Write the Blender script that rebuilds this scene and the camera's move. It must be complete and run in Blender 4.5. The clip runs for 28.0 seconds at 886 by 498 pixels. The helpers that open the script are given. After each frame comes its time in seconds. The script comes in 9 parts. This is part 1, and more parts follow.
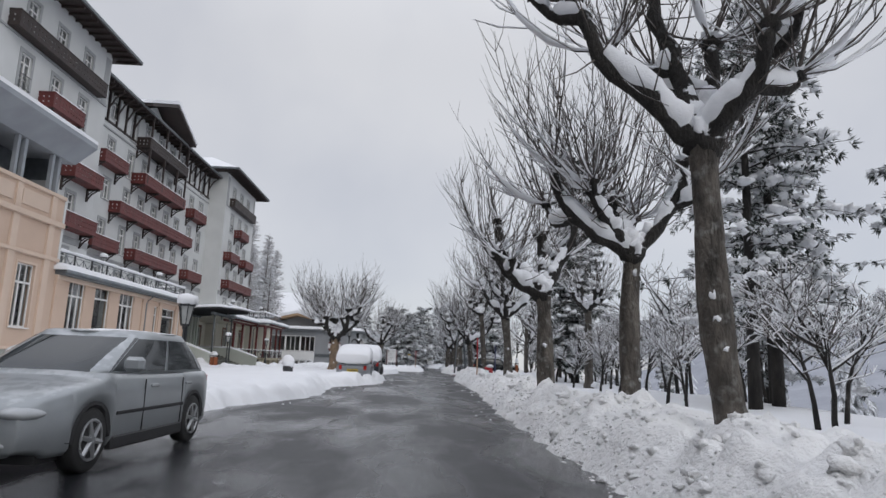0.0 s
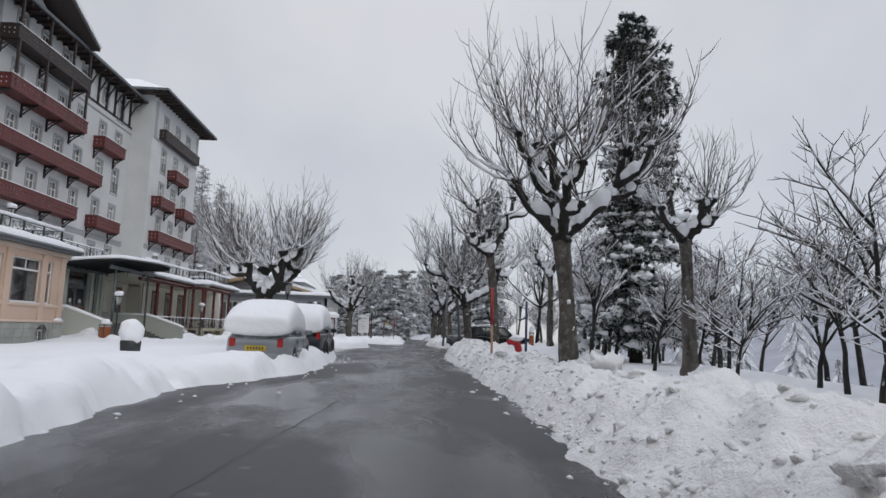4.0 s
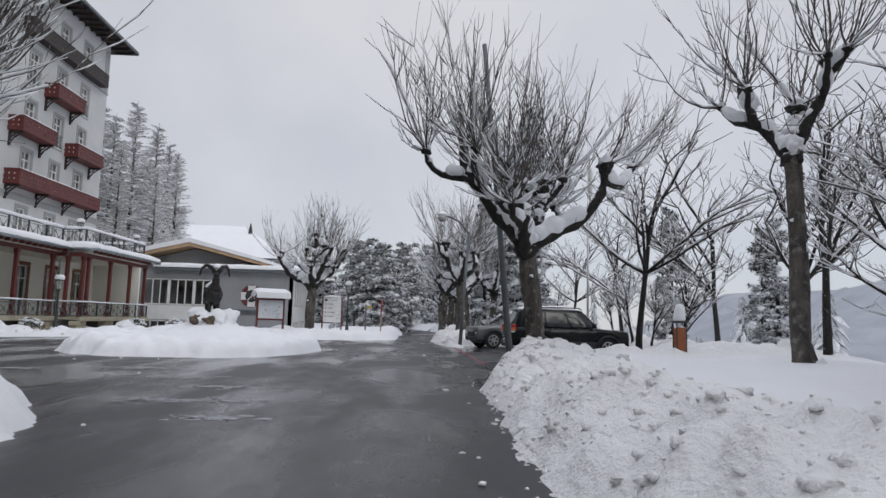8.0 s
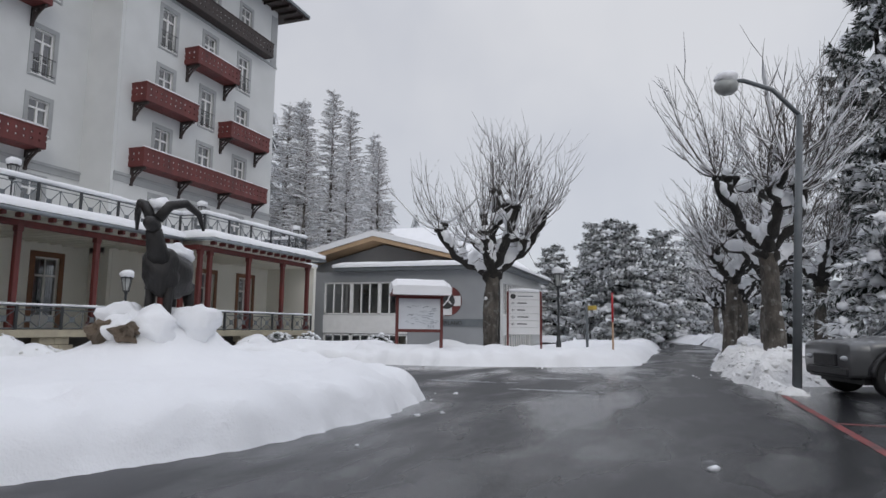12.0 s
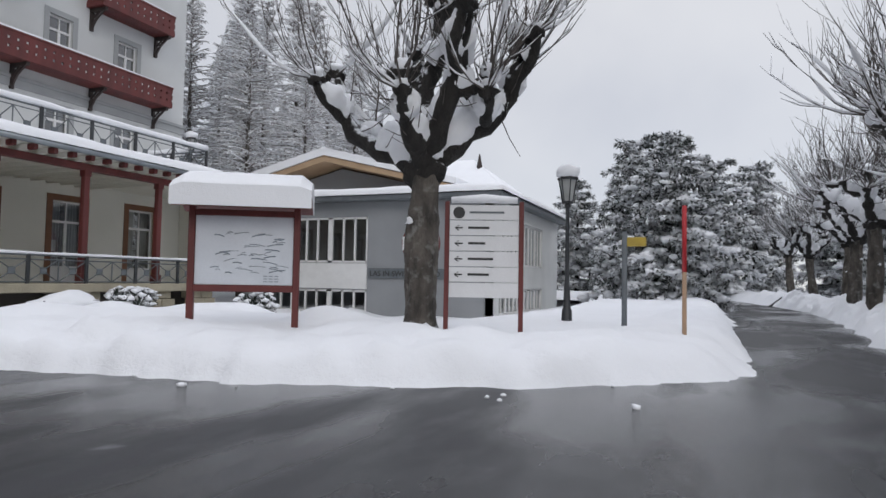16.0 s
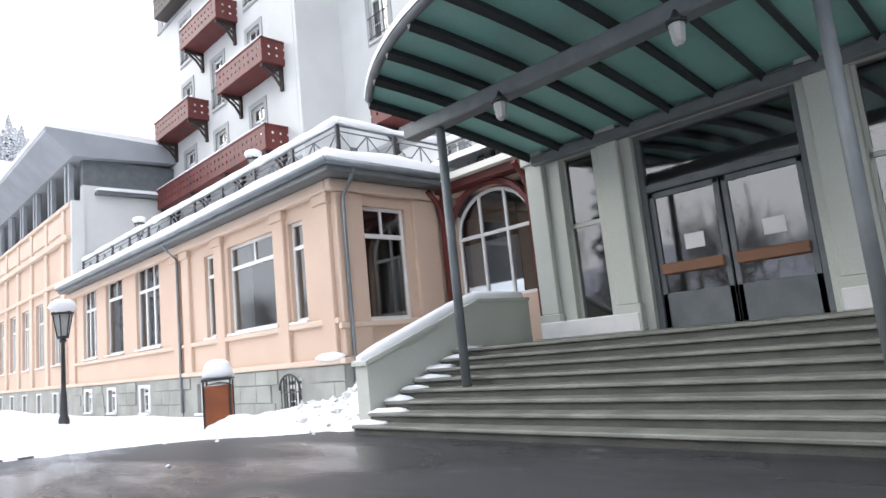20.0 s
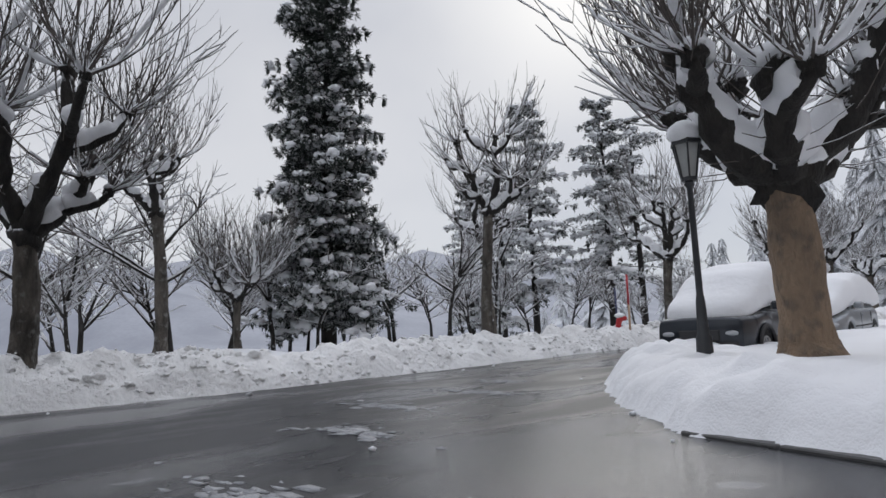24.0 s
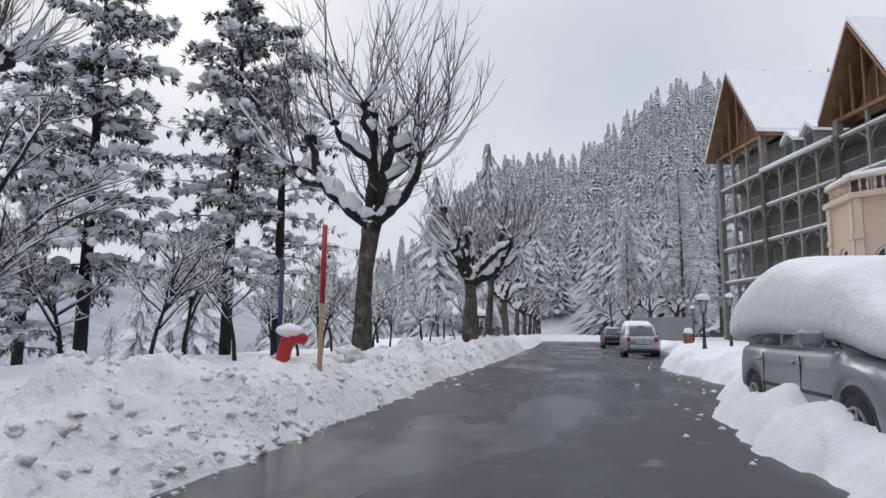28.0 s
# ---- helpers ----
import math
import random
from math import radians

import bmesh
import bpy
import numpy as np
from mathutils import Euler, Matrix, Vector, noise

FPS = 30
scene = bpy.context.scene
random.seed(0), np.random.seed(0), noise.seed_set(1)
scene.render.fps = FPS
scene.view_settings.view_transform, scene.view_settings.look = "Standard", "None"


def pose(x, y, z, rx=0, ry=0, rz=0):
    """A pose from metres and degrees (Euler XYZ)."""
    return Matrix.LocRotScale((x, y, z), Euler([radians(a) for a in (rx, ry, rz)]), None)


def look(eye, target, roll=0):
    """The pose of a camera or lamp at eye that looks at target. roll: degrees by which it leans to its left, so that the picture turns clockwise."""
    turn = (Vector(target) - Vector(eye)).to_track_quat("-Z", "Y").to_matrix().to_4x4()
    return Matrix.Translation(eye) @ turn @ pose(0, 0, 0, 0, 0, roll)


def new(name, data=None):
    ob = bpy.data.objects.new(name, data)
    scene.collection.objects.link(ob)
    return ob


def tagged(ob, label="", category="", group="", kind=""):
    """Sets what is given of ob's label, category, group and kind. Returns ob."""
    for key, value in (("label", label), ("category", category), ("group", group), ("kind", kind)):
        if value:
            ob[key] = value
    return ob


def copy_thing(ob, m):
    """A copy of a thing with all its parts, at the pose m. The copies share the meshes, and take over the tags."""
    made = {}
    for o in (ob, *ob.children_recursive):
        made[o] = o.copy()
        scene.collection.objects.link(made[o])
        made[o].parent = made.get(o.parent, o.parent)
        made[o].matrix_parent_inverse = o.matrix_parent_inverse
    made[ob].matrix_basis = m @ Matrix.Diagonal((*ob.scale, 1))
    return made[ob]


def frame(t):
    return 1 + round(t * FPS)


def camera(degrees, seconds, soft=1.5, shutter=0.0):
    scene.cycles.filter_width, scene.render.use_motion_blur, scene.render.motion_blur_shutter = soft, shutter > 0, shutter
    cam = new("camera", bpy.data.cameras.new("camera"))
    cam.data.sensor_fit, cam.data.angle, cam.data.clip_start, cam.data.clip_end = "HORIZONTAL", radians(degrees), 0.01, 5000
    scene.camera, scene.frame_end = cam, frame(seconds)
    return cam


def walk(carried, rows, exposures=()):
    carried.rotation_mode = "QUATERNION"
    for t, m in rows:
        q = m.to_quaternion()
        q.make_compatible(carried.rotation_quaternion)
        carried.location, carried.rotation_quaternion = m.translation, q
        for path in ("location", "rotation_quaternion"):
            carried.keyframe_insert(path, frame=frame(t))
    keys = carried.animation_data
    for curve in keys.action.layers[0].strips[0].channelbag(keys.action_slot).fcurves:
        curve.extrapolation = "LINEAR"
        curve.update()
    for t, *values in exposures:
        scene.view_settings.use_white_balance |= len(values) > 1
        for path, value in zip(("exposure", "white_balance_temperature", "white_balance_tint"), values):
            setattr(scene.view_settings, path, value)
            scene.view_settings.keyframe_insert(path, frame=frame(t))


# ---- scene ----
cam = camera(69.0, 28.0)
PATH = [
    (0, (0.566, 7.661, 1.258), (0.63, 9.63, 1.602), 2.2),
    (0.5, (0.577, 9.571, 1.258), (0.62, 11.544, 1.583), 1.4),
    (1, (0.604, 11.524, 1.239), (0.638, 13.506, 1.506), 0.6),
    (1.5, (0.596, 13.266, 1.198), (0.637, 15.252, 1.428), 0.2),
    (2, (0.648, 15.032, 1.173), (0.709, 17.02, 1.379), 0.6),
    (2.5, (0.722, 16.874, 1.109), (0.824, 18.86, 1.322), 1.2),
    (4.5, (1.297, 25.953, 1.232), (1.408, 27.932, 1.494), 2.0),
    (5, (1.447, 28.638, 1.203), (1.536, 30.621, 1.446), 2.0),
    (5.5, (1.503, 31.255, 1.162), (1.577, 33.24, 1.397), 1.9),
    (6, (1.545, 34.07, 1.11), (1.62, 36.052, 1.365), 2.5),
    (6.5, (1.616, 36.833, 1.154), (1.685, 38.816, 1.405), 2.7),
    (7, (1.72, 39.837, 1.287), (1.8, 41.822, 1.519), 1.4),
    (7.5, (1.984, 43.089, 1.253), (2.062, 45.075, 1.475), 1.2),
    (8, (2.051, 45.635, 1.227), (2.149, 47.62, 1.447), 1.5),
    (8.5, (2.17, 48.059, 1.137), (2.281, 50.045, 1.34), 1.3),
    (9, (2.368, 50.55, 1.152), (2.486, 52.534, 1.373), 1.5),
    (9.5, (2.452, 52.805, 1.196), (2.527, 54.79, 1.427), 1.6),
    (10, (2.560, 54.95, 1.215), (2.479, 56.934, 1.450), 0.8),
    (10.5, (2.583, 57.286, 1.151), (2.256, 59.24, 1.421), 0.7),
    (11, (2.477, 58.809, 1.199), (2.097, 60.752, 1.483), -0.0),
    (11.5, (2.268, 60.462, 1.287), (1.693, 62.36, 1.545), -0.6),
    (12, (2.332, 62.081, 1.144), (1.663, 63.95, 1.386), 0.7),
    (12.5, (2.405, 63.463, 1.124), (1.805, 65.358, 1.345), 1.5),
    (13, (2.401, 65.292, 1.095), (2.198, 67.267, 1.337), 3.0),
    (13.5, (2.463, 67.093, 1.071), (2.397, 69.08, 1.28), 2.0),
    (15.5, (1.54, 72.979, 1.269), (1.098, 74.926, 1.384), 1.9),
    (16, (0.624, 74.474, 1.212), (-0.126, 76.325, 1.307), 1.0),
    (16.5, (-0.469, 75.743, 1.174), (-1.533, 77.435, 1.270), 0.5),
    (17, (-1.9, 76.854, 1.105), (-3.352, 78.226, 1.229), 1.2),
    (17.5, (-3.35, 77.335, 1.033), (-5.072, 78.351, 1.118), 0.1),
    (18, (-4.866, 77.969, 1.135), (-6.792, 78.504, 1.227), -0.9),
    (18.5, (-6.648, 77.563, 1.056), (-8.637, 77.564, 1.284), -3.3),
    (19, (-8.322, 77.003, 0.991), (-10.223, 76.459, 1.297), -5.2),
    (19.5, (-9.865, 76.161, 1.248), (-11.55, 75.123, 1.537), -5.6),
    (20, (-10.996, 74.9, 1.21), (-12.388, 73.496, 1.506), -5.8),
    (20.5, (-11.828, 73.438, 1.178), (-12.885, 71.773, 1.508), -5.6),
    (21, (-12.376, 71.631, 1.186), (-13.039, 69.78, 1.552), -3.6),
    (21.5, (-12.484, 69.959, 1.195), (-12.789, 68.014, 1.548), -2.2),
    (22, (-12.175, 68.003, 1.209), (-12.159, 66.029, 1.528), -3.3),
    (22.5, (-11.697, 66.342, 1.257), (-11.248, 64.413, 1.536), -3.8),
    (24.5, (-6.438, 61.703, 1.02), (-4.92, 60.421, 1.251), -0.8),
    (25, (-5.05, 60.648, 1.109), (-3.502, 59.403, 1.338), 0.6),
    (25.5, (-3.745, 59.526, 1.124), (-2.261, 58.208, 1.367), 0.7),
    (26, (-2.541, 58.285, 1.222), (-1.232, 56.792, 1.464), 1.2),
    (26.5, (-1.712, 56.953, 1.202), (-0.591, 55.311, 1.422), 1.0),
    (27, (-0.902, 55.125, 1.169), (-0.015, 53.348, 1.401), 0.9),
    (27.5, (-0.124, 52.906, 1.009), (0.478, 51.017, 1.275), -0.3),
    (28, (0.608, 50.313, 1.113), (0.948, 48.359, 1.367), 0.4),
]
EXPOSURES = [(0, 0.0), (5, 0.0), (11, 0.0), (13.5, 0.05), (15.5, 0.1), (17, 0.28), (17.5, 0.38), (18, 0.48), (18.5, 0.75), (19, 1.15), (19.5, 1.4), (20, 1.48), (20.5, 1.1), (21, 0.42), (21.5, 0.2), (22, 0.05), (22.5, 0.0), (24.5, 0.05), (25, 0.05), (26, 0.1), (28, 0.2)]
walk(cam, [(t, look(eye, target, roll)) for t, eye, target, roll in PATH], EXPOSURES)

# ---------------------------------------------------------------- sky and sun
SUN_YAW, SUN_UP, ZENITH = 212.0, 28.0, 2.05
world = bpy.data.worlds.new("overcast_sky")
scene.world = world
world.use_nodes = True
wn, wl = world.node_tree.nodes, world.node_tree.links
wn.clear()
w_out, w_bg = wn.new("ShaderNodeOutputWorld"), wn.new("ShaderNodeBackground")
sky = wn.new("ShaderNodeTexSky")
sky.sky_type, sky.sun_disc = "NISHITA", False
sky.sun_elevation, sky.sun_rotation = radians(SUN_UP), radians(SUN_YAW)
sky.altitude = 1500
w_tc = wn.new("ShaderNodeTexCoord")
w_noise = wn.new("ShaderNodeTexNoise")
w_noise.inputs["Scale"].default_value, w_noise.inputs["Detail"].default_value = 1.6, 5.0
w_ramp = wn.new("ShaderNodeValToRGB")
w_ramp.color_ramp.elements[0].position, w_ramp.color_ramp.elements[0].color = 0.30, (0.49, 0.512, 0.585, 1)
w_ramp.color_ramp.elements[1].position, w_ramp.color_ramp.elements[1].color = 0.68, (0.74, 0.745, 0.775, 1)
w_dim = wn.new("ShaderNodeVectorMath")
w_dim.operation = "SCALE"
w_dim.inputs["Scale"].default_value = 0.09
w_mix = wn.new("ShaderNodeMix")
w_mix.data_type = "RGBA"
w_mix.inputs["Factor"].default_value = 0.86
wl.new(w_tc.outputs["Generated"], w_noise.inputs["Vector"])
wl.new(w_noise.outputs["Fac"], w_ramp.inputs["Fac"])
wl.new(sky.outputs["Color"], w_dim.inputs[0])
wl.new(w_dim.outputs["Vector"], w_mix.inputs["A"])
wl.new(w_ramp.outputs["Color"], w_mix.inputs["B"])
# cloud glow round the hidden sun
w_sun = wn.new("ShaderNodeVectorMath")
w_sun.operation = "DOT_PRODUCT"
w_sun.inputs[1].default_value = (-math.sin(radians(SUN_YAW)) * math.cos(radians(SUN_UP)), math.cos(radians(SUN_YAW)) * math.cos(radians(SUN_UP)), math.sin(radians(SUN_UP)))
w_pow = wn.new("ShaderNodeMath")
w_pow.operation = "POWER"
w_pow.inputs[1].default_value = 75.0
w_max = wn.new("ShaderNodeMath")
w_max.operation = "MAXIMUM"
w_max.inputs[1].default_value = 0.0
w_glow = wn.new("ShaderNodeMix")
w_glow.data_type = "RGBA"
w_glow.inputs["B"].default_value = (0.98, 0.97, 0.96, 1)
wl.new(w_tc.outputs["Generated"], w_sun.inputs[0])
wl.new(w_sun.outputs["Value"], w_max.inputs[0])
wl.new(w_max.outputs["Value"], w_pow.inputs[0])
wl.new(w_pow.outputs["Value"], w_glow.inputs["Factor"])
# an overcast sky is brightest overhead
w_sep, w_rise, w_lift = wn.new("ShaderNodeSeparateXYZ"), wn.new("ShaderNodeMapRange"), wn.new("ShaderNodeVectorMath")
w_rise.interpolation_type = "SMOOTHSTEP"
w_rise.inputs["From Min"].default_value, w_rise.inputs["From Max"].default_value = 0.42, 0.95
w_rise.inputs["To Min"].default_value, w_rise.inputs["To Max"].default_value = 1.0, ZENITH
w_lift.operation = "SCALE"
wl.new(w_tc.outputs["Generated"], w_sep.inputs["Vector"])
wl.new(w_sep.outputs["Z"], w_rise.inputs["Value"])
wl.new(w_mix.outputs["Result"], w_lift.inputs[0])
wl.new(w_rise.outputs["Result"], w_lift.inputs["Scale"])
wl.new(w_lift.outputs["Vector"], w_glow.inputs["A"])
wl.new(w_glow.outputs["Result"], w_bg.inputs["Color"])
w_bg.inputs["Strength"].default_value = 1.0
wl.new(w_bg.outputs["Background"], w_out.inputs["Surface"])

sun_data = bpy.data.lights.new("sun", "SUN")
sun_data.energy, sun_data.angle, sun_data.color = 0.5, radians(25), (1.0, 0.97, 0.93)
sun = new("sun", sun_data)
sun.matrix_basis = look((0, 0, 60), (math.sin(radians(SUN_YAW)) * 60, -math.cos(radians(SUN_YAW)) * 60, 60 - 60 * math.tan(radians(SUN_UP))))


# ---------------------------------------------------------------- materials
def material(name):
    m = bpy.data.materials.new(name)
    m.use_nodes = True
    nt = m.node_tree
    return m, nt.nodes, nt.links, nt.nodes["Principled BSDF"]


def mixed(nodes, links, fac, a, b):
    mx = nodes.new("ShaderNodeMix")
    mx.data_type = "RGBA"
    for key, v in (("Factor", fac), ("A", a), ("B", b)):
        if isinstance(v, bpy.types.NodeSocket):
            links.new(v, mx.inputs[key])
        else:
            mx.inputs[key].default_value = v if key == "Factor" else (*v, 1)
    return mx.outputs["Result"]


def grain(nodes, links, scale, detail=4.0, low=0.35, high=0.65, stretch=None):
    geo = nodes.new("ShaderNodeNewGeometry")
    n = nodes.new("ShaderNodeTexNoise")
    n.inputs["Scale"].default_value, n.inputs["Detail"].default_value = scale, detail
    if stretch:
        mp = nodes.new("ShaderNodeMapping")
        mp.inputs["Scale"].default_value = stretch
        links.new(geo.outputs["Position"], mp.inputs["Vector"])
        links.new(mp.outputs["Vector"], n.inputs["Vector"])
    else:
        links.new(geo.outputs["Position"], n.inputs["Vector"])
    r = nodes.new("ShaderNodeMapRange")
    r.inputs["From Min"].default_value, r.inputs["From Max"].default_value = low, high
    links.new(n.outputs["Fac"], r.inputs["Value"])
    return r.outputs["Result"]


def surface(name, a, b, scale=6.0, fine=60.0, rough=0.7, bump=0.15, metal=0.0, snow=0.0, stretch=None, spec=0.5, per_piece=0.0, dust_low=0.55):
    """Two-scale mottled surface from colour a to b; snow: how far loose snow lies on upward faces."""
    m, nodes, links, bsdf = material(name)
    coarse = grain(nodes, links, scale, 5.0, stretch=stretch)
    fine_n = grain(nodes, links, fine, 3.0, 0.3, 0.7, stretch=stretch)
    col = mixed(nodes, links, coarse, a, b)
    dark = tuple(0.78 * (x + y) / 2 for x, y in zip(a, b))
    half = nodes.new("ShaderNodeMath")
    half.operation = "MULTIPLY"
    half.inputs[1].default_value = 0.35
    links.new(fine_n, half.inputs[0])
    col = mixed(nodes, links, half.outputs["Value"], col, dark)
    if per_piece:
        info = nodes.new("ShaderNodeObjectInfo")
        pp = nodes.new("ShaderNodeMath")
        pp.operation = "MULTIPLY"
        pp.inputs[1].default_value = per_piece
        links.new(info.outputs["Random"], pp.inputs[0])
        col = mixed(nodes, links, pp.outputs["Value"], col, tuple(0.6 * x for x in a))
    if snow:
        geo = nodes.new("ShaderNodeNewGeometry")
        sep = nodes.new("ShaderNodeSeparateXYZ")
        links.new(geo.outputs["Normal"], sep.inputs["Vector"])
        add = nodes.new("ShaderNodeMath")
        add.operation = "ADD"
        links.new(sep.outputs["Z"], add.inputs[0])
        patch = grain(nodes, links, 7.0, 4.0, 0.2, 0.8)
        sub = nodes.new("ShaderNodeMath")
        sub.operation = "MULTIPLY_ADD"
        sub.inputs[1].default_value, sub.inputs[2].default_value = 1.1, -0.55
        links.new(patch, sub.inputs[0])
        links.new(sub.outputs["Value"], add.inputs[1])
        mr = nodes.new("ShaderNodeMapRange")
        mr.inputs["From Min"].default_value, mr.inputs["From Max"].default_value = dust_low, dust_low + 0.25
        mr.inputs["To Max"].default_value = snow
        links.new(add.outputs["Value"], mr.inputs["Value"])
        col = mixed(nodes, links, mr.outputs["Result"], col, (0.82, 0.84, 0.87))
    links.new(col, bsdf.inputs["Base Color"])
    bsdf.inputs["Roughness"].default_value, bsdf.inputs["Metallic"].default_value = rough, metal
    bsdf.inputs["Specular IOR Level"].default_value = spec
    if bump:
        bp = nodes.new("ShaderNodeBump")
        bp.inputs["Strength"].default_value, bp.inputs["Distance"].default_value = bump, 0.03
        mixh = nodes.new("ShaderNodeMath")
        links.new(coarse, mixh.inputs[0])
        links.new(fine_n, mixh.inputs[1])
        links.new(mixh.outputs["Value"], bp.inputs["Height"])
        links.new(bp.outputs["Normal"], bsdf.inputs["Normal"])
    return m


def blotched(m, tone, scale, low, high, amount):
    """Lays pale uneven patches over a material."""
    nodes, links = m.node_tree.nodes, m.node_tree.links
    base = nodes["Principled BSDF"].inputs["Base Color"]
    old = base.links[0].from_socket
    k = nodes.new("ShaderNodeMath")
    k.operation = "MULTIPLY"
    k.inputs[1].default_value = amount
    links.new(grain(nodes, links, scale, 6.0, low, high), k.inputs[0])
    links.new(mixed(nodes, links, k.outputs["Value"], old, tone), base)
    return m


def snow_material(name, tone, dirt, scale, bump):
    m, nodes, links, bsdf = material(name)
    big = grain(nodes, links, 0.9, 4.0, 0.35, 0.75)
    lump = grain(nodes, links, scale, 6.0, 0.3, 0.7)
    fine = grain(nodes, links, 45.0, 3.0, 0.3, 0.7)
    col = mixed(nodes, links, big, tone, tuple(0.96 * x for x in tone))
    spots = grain(nodes, links, 3.1, 6.0, 0.62, 0.78)
    sc = nodes.new("ShaderNodeMath")
    sc.operation = "MULTIPLY"
    sc.inputs[1].default_value = dirt
    links.new(spots, sc.inputs[0])
    col = mixed(nodes, links, sc.outputs["Value"], col, (0.42, 0.40, 0.37))
    links.new(col, bsdf.inputs["Base Color"])
    bsdf.inputs["Roughness"].default_value = 0.75
    bsdf.inputs["Specular IOR Level"].default_value = 0.25
    add = nodes.new("ShaderNodeMath")
    add.operation = "MULTIPLY_ADD"
    add.inputs[1].default_value = 0.25
    links.new(fine, add.inputs[0])
    links.new(lump, add.inputs[2])
    bp = nodes.new("ShaderNodeBump")
    bp.inputs["Strength"].default_value, bp.inputs["Distance"].default_value = bump, 0.06
    links.new(add.outputs["Value"], bp.inputs["Height"])
    links.new(bp.outputs["Normal"], bsdf.inputs["Normal"])
    return m


def asphalt_material():
    m, nodes, links, bsdf = material("wet_asphalt")
    wet = grain(nodes, links, 0.55, 8.0, 0.42, 0.58, stretch=(1.0, 0.35, 1.0))
    stone = grain(nodes, links, 90.0, 2.0, 0.3, 0.7)
    col = mixed(nodes, links, stone, (0.022, 0.023, 0.026), (0.052, 0.053, 0.057))
    col = mixed(nodes, links, wet, col, (0.021, 0.022, 0.025))
    slush = grain(nodes, links, 1.7, 7.0, 0.66, 0.74)
    thin = nodes.new("ShaderNodeMath")
    thin.operation = "MULTIPLY"
    thin.inputs[1].default_value = 0.35
    links.new(slush, thin.inputs[0])
    col = mixed(nodes, links, thin.outputs["Value"], col, (0.38, 0.39, 0.41))
    links.new(col, bsdf.inputs["Base Color"])
    rr = nodes.new("ShaderNodeMapRange")
    rr.inputs["To Min"].default_value, rr.inputs["To Max"].default_value = 0.50, 0.08
    links.new(wet, rr.inputs["Value"])
    links.new(rr.outputs["Result"], bsdf.inputs["Roughness"])
    bsdf.inputs["Specular IOR Level"].default_value = 0.45
    bp = nodes.new("ShaderNodeBump")
    bp.inputs["Strength"].default_value, bp.inputs["Distance"].default_value = 0.25, 0.006
    links.new(stone, bp.inputs["Height"])
    links.new(bp.outputs["Normal"], bsdf.inputs["Normal"])
    return m


def glass_material(name, tint, strength=0.9):
    """Thin pane: clear through, mirror at a slant."""
    m, nodes, links, bsdf = material(name)
    nodes.remove(bsdf)
    out = nodes["Material Output"]
    tr, gl, mx, fr = (nodes.new("ShaderNode" + k) for k in ("BsdfTransparent", "BsdfGlossy", "MixShader", "Fresnel"))
    tr.inputs["Color"].default_value = (*tint, 1)
    gl.inputs["Roughness"].default_value = 0.04
    fr.inputs["IOR"].default_value = 1.0 + strength
    links.new(fr.outputs["Fac"], mx.inputs["Fac"])
    links.new(tr.outputs["BSDF"], mx.inputs[1])
    links.new(gl.outputs["BSDF"], mx.inputs[2])
    links.new(mx.outputs["Shader"], out.inputs["Surface"])
    return m


SNOW = snow_material("fresh_snow", (0.86, 0.87, 0.89), 0.03, 5.0, 0.25)
SNOW_PLOUGHED = snow_material("ploughed_snow", (0.86, 0.86, 0.855), 0.20, 9.0, 0.6)
SNOW_ROOF = snow_material("roof_snow", (0.87, 0.88, 0.90), 0.0, 2.5, 0.2)
ASPHALT = asphalt_material()
GLASS = glass_material("window_glass", (0.66, 0.71, 0.74), 1.8)
GLASS_CAR = glass_material("car_glass", (0.30, 0.33, 0.34), 0.5)
WHITE_WALL = surface("white_render", (0.66, 0.67, 0.66), (0.60, 0.61, 0.60), 0.6, 40, 0.85, 0.05)
CREAM_WALL = surface("cream_render", (0.84, 0.83, 0.76), (0.79, 0.78, 0.71), 0.5, 35, 0.85, 0.05)
GREEN_GREY = surface("sage_render", (0.56, 0.585, 0.53), (0.51, 0.53, 0.48), 0.7, 35, 0.8, 0.05)
GREY_TRIM = surface("grey_painted_trim", (0.40, 0.41, 0.41), (0.35, 0.36, 0.36), 1.2, 40, 0.8, 0.05)
PEACH = surface("peach_render", (0.63, 0.478, 0.375), (0.575, 0.43, 0.335), 0.5, 35, 0.85, 0.06)
PEACH_LIGHT = surface("pale_peach_trim", (0.68, 0.535, 0.43), (0.62, 0.49, 0.395), 0.7, 35, 0.85, 0.05)
PLINTH = surface("grey_stone_plinth", (0.38, 0.39, 0.36), (0.27, 0.28, 0.255), 1.2, 30, 0.85, 0.3, per_piece=0.35)
SANDSTONE = surface("sandstone_block", (0.50, 0.45, 0.33), (0.38, 0.34, 0.26), 2.0, 30, 0.85, 0.4, per_piece=0.3)
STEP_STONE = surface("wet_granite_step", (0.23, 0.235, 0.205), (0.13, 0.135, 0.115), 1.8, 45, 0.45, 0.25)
# darker copy of the step granite, shade of the fronts painted in
STEP_SHADED = surface("shaded_wet_riser", (0.085, 0.088, 0.075), (0.05, 0.052, 0.045), 2.4, 45, 0.5, 0.25)
RED_WOOD = surface("oxblood_painted_wood", (0.15, 0.030, 0.026), (0.095, 0.021, 0.019), 2.0, 50, 0.55, 0.15, stretch=(1, 1, 0.3))
DARK_WOOD = surface("dark_stained_wood", (0.045, 0.030, 0.026), (0.030, 0.022, 0.020), 2.0, 40, 0.6, 0.2)
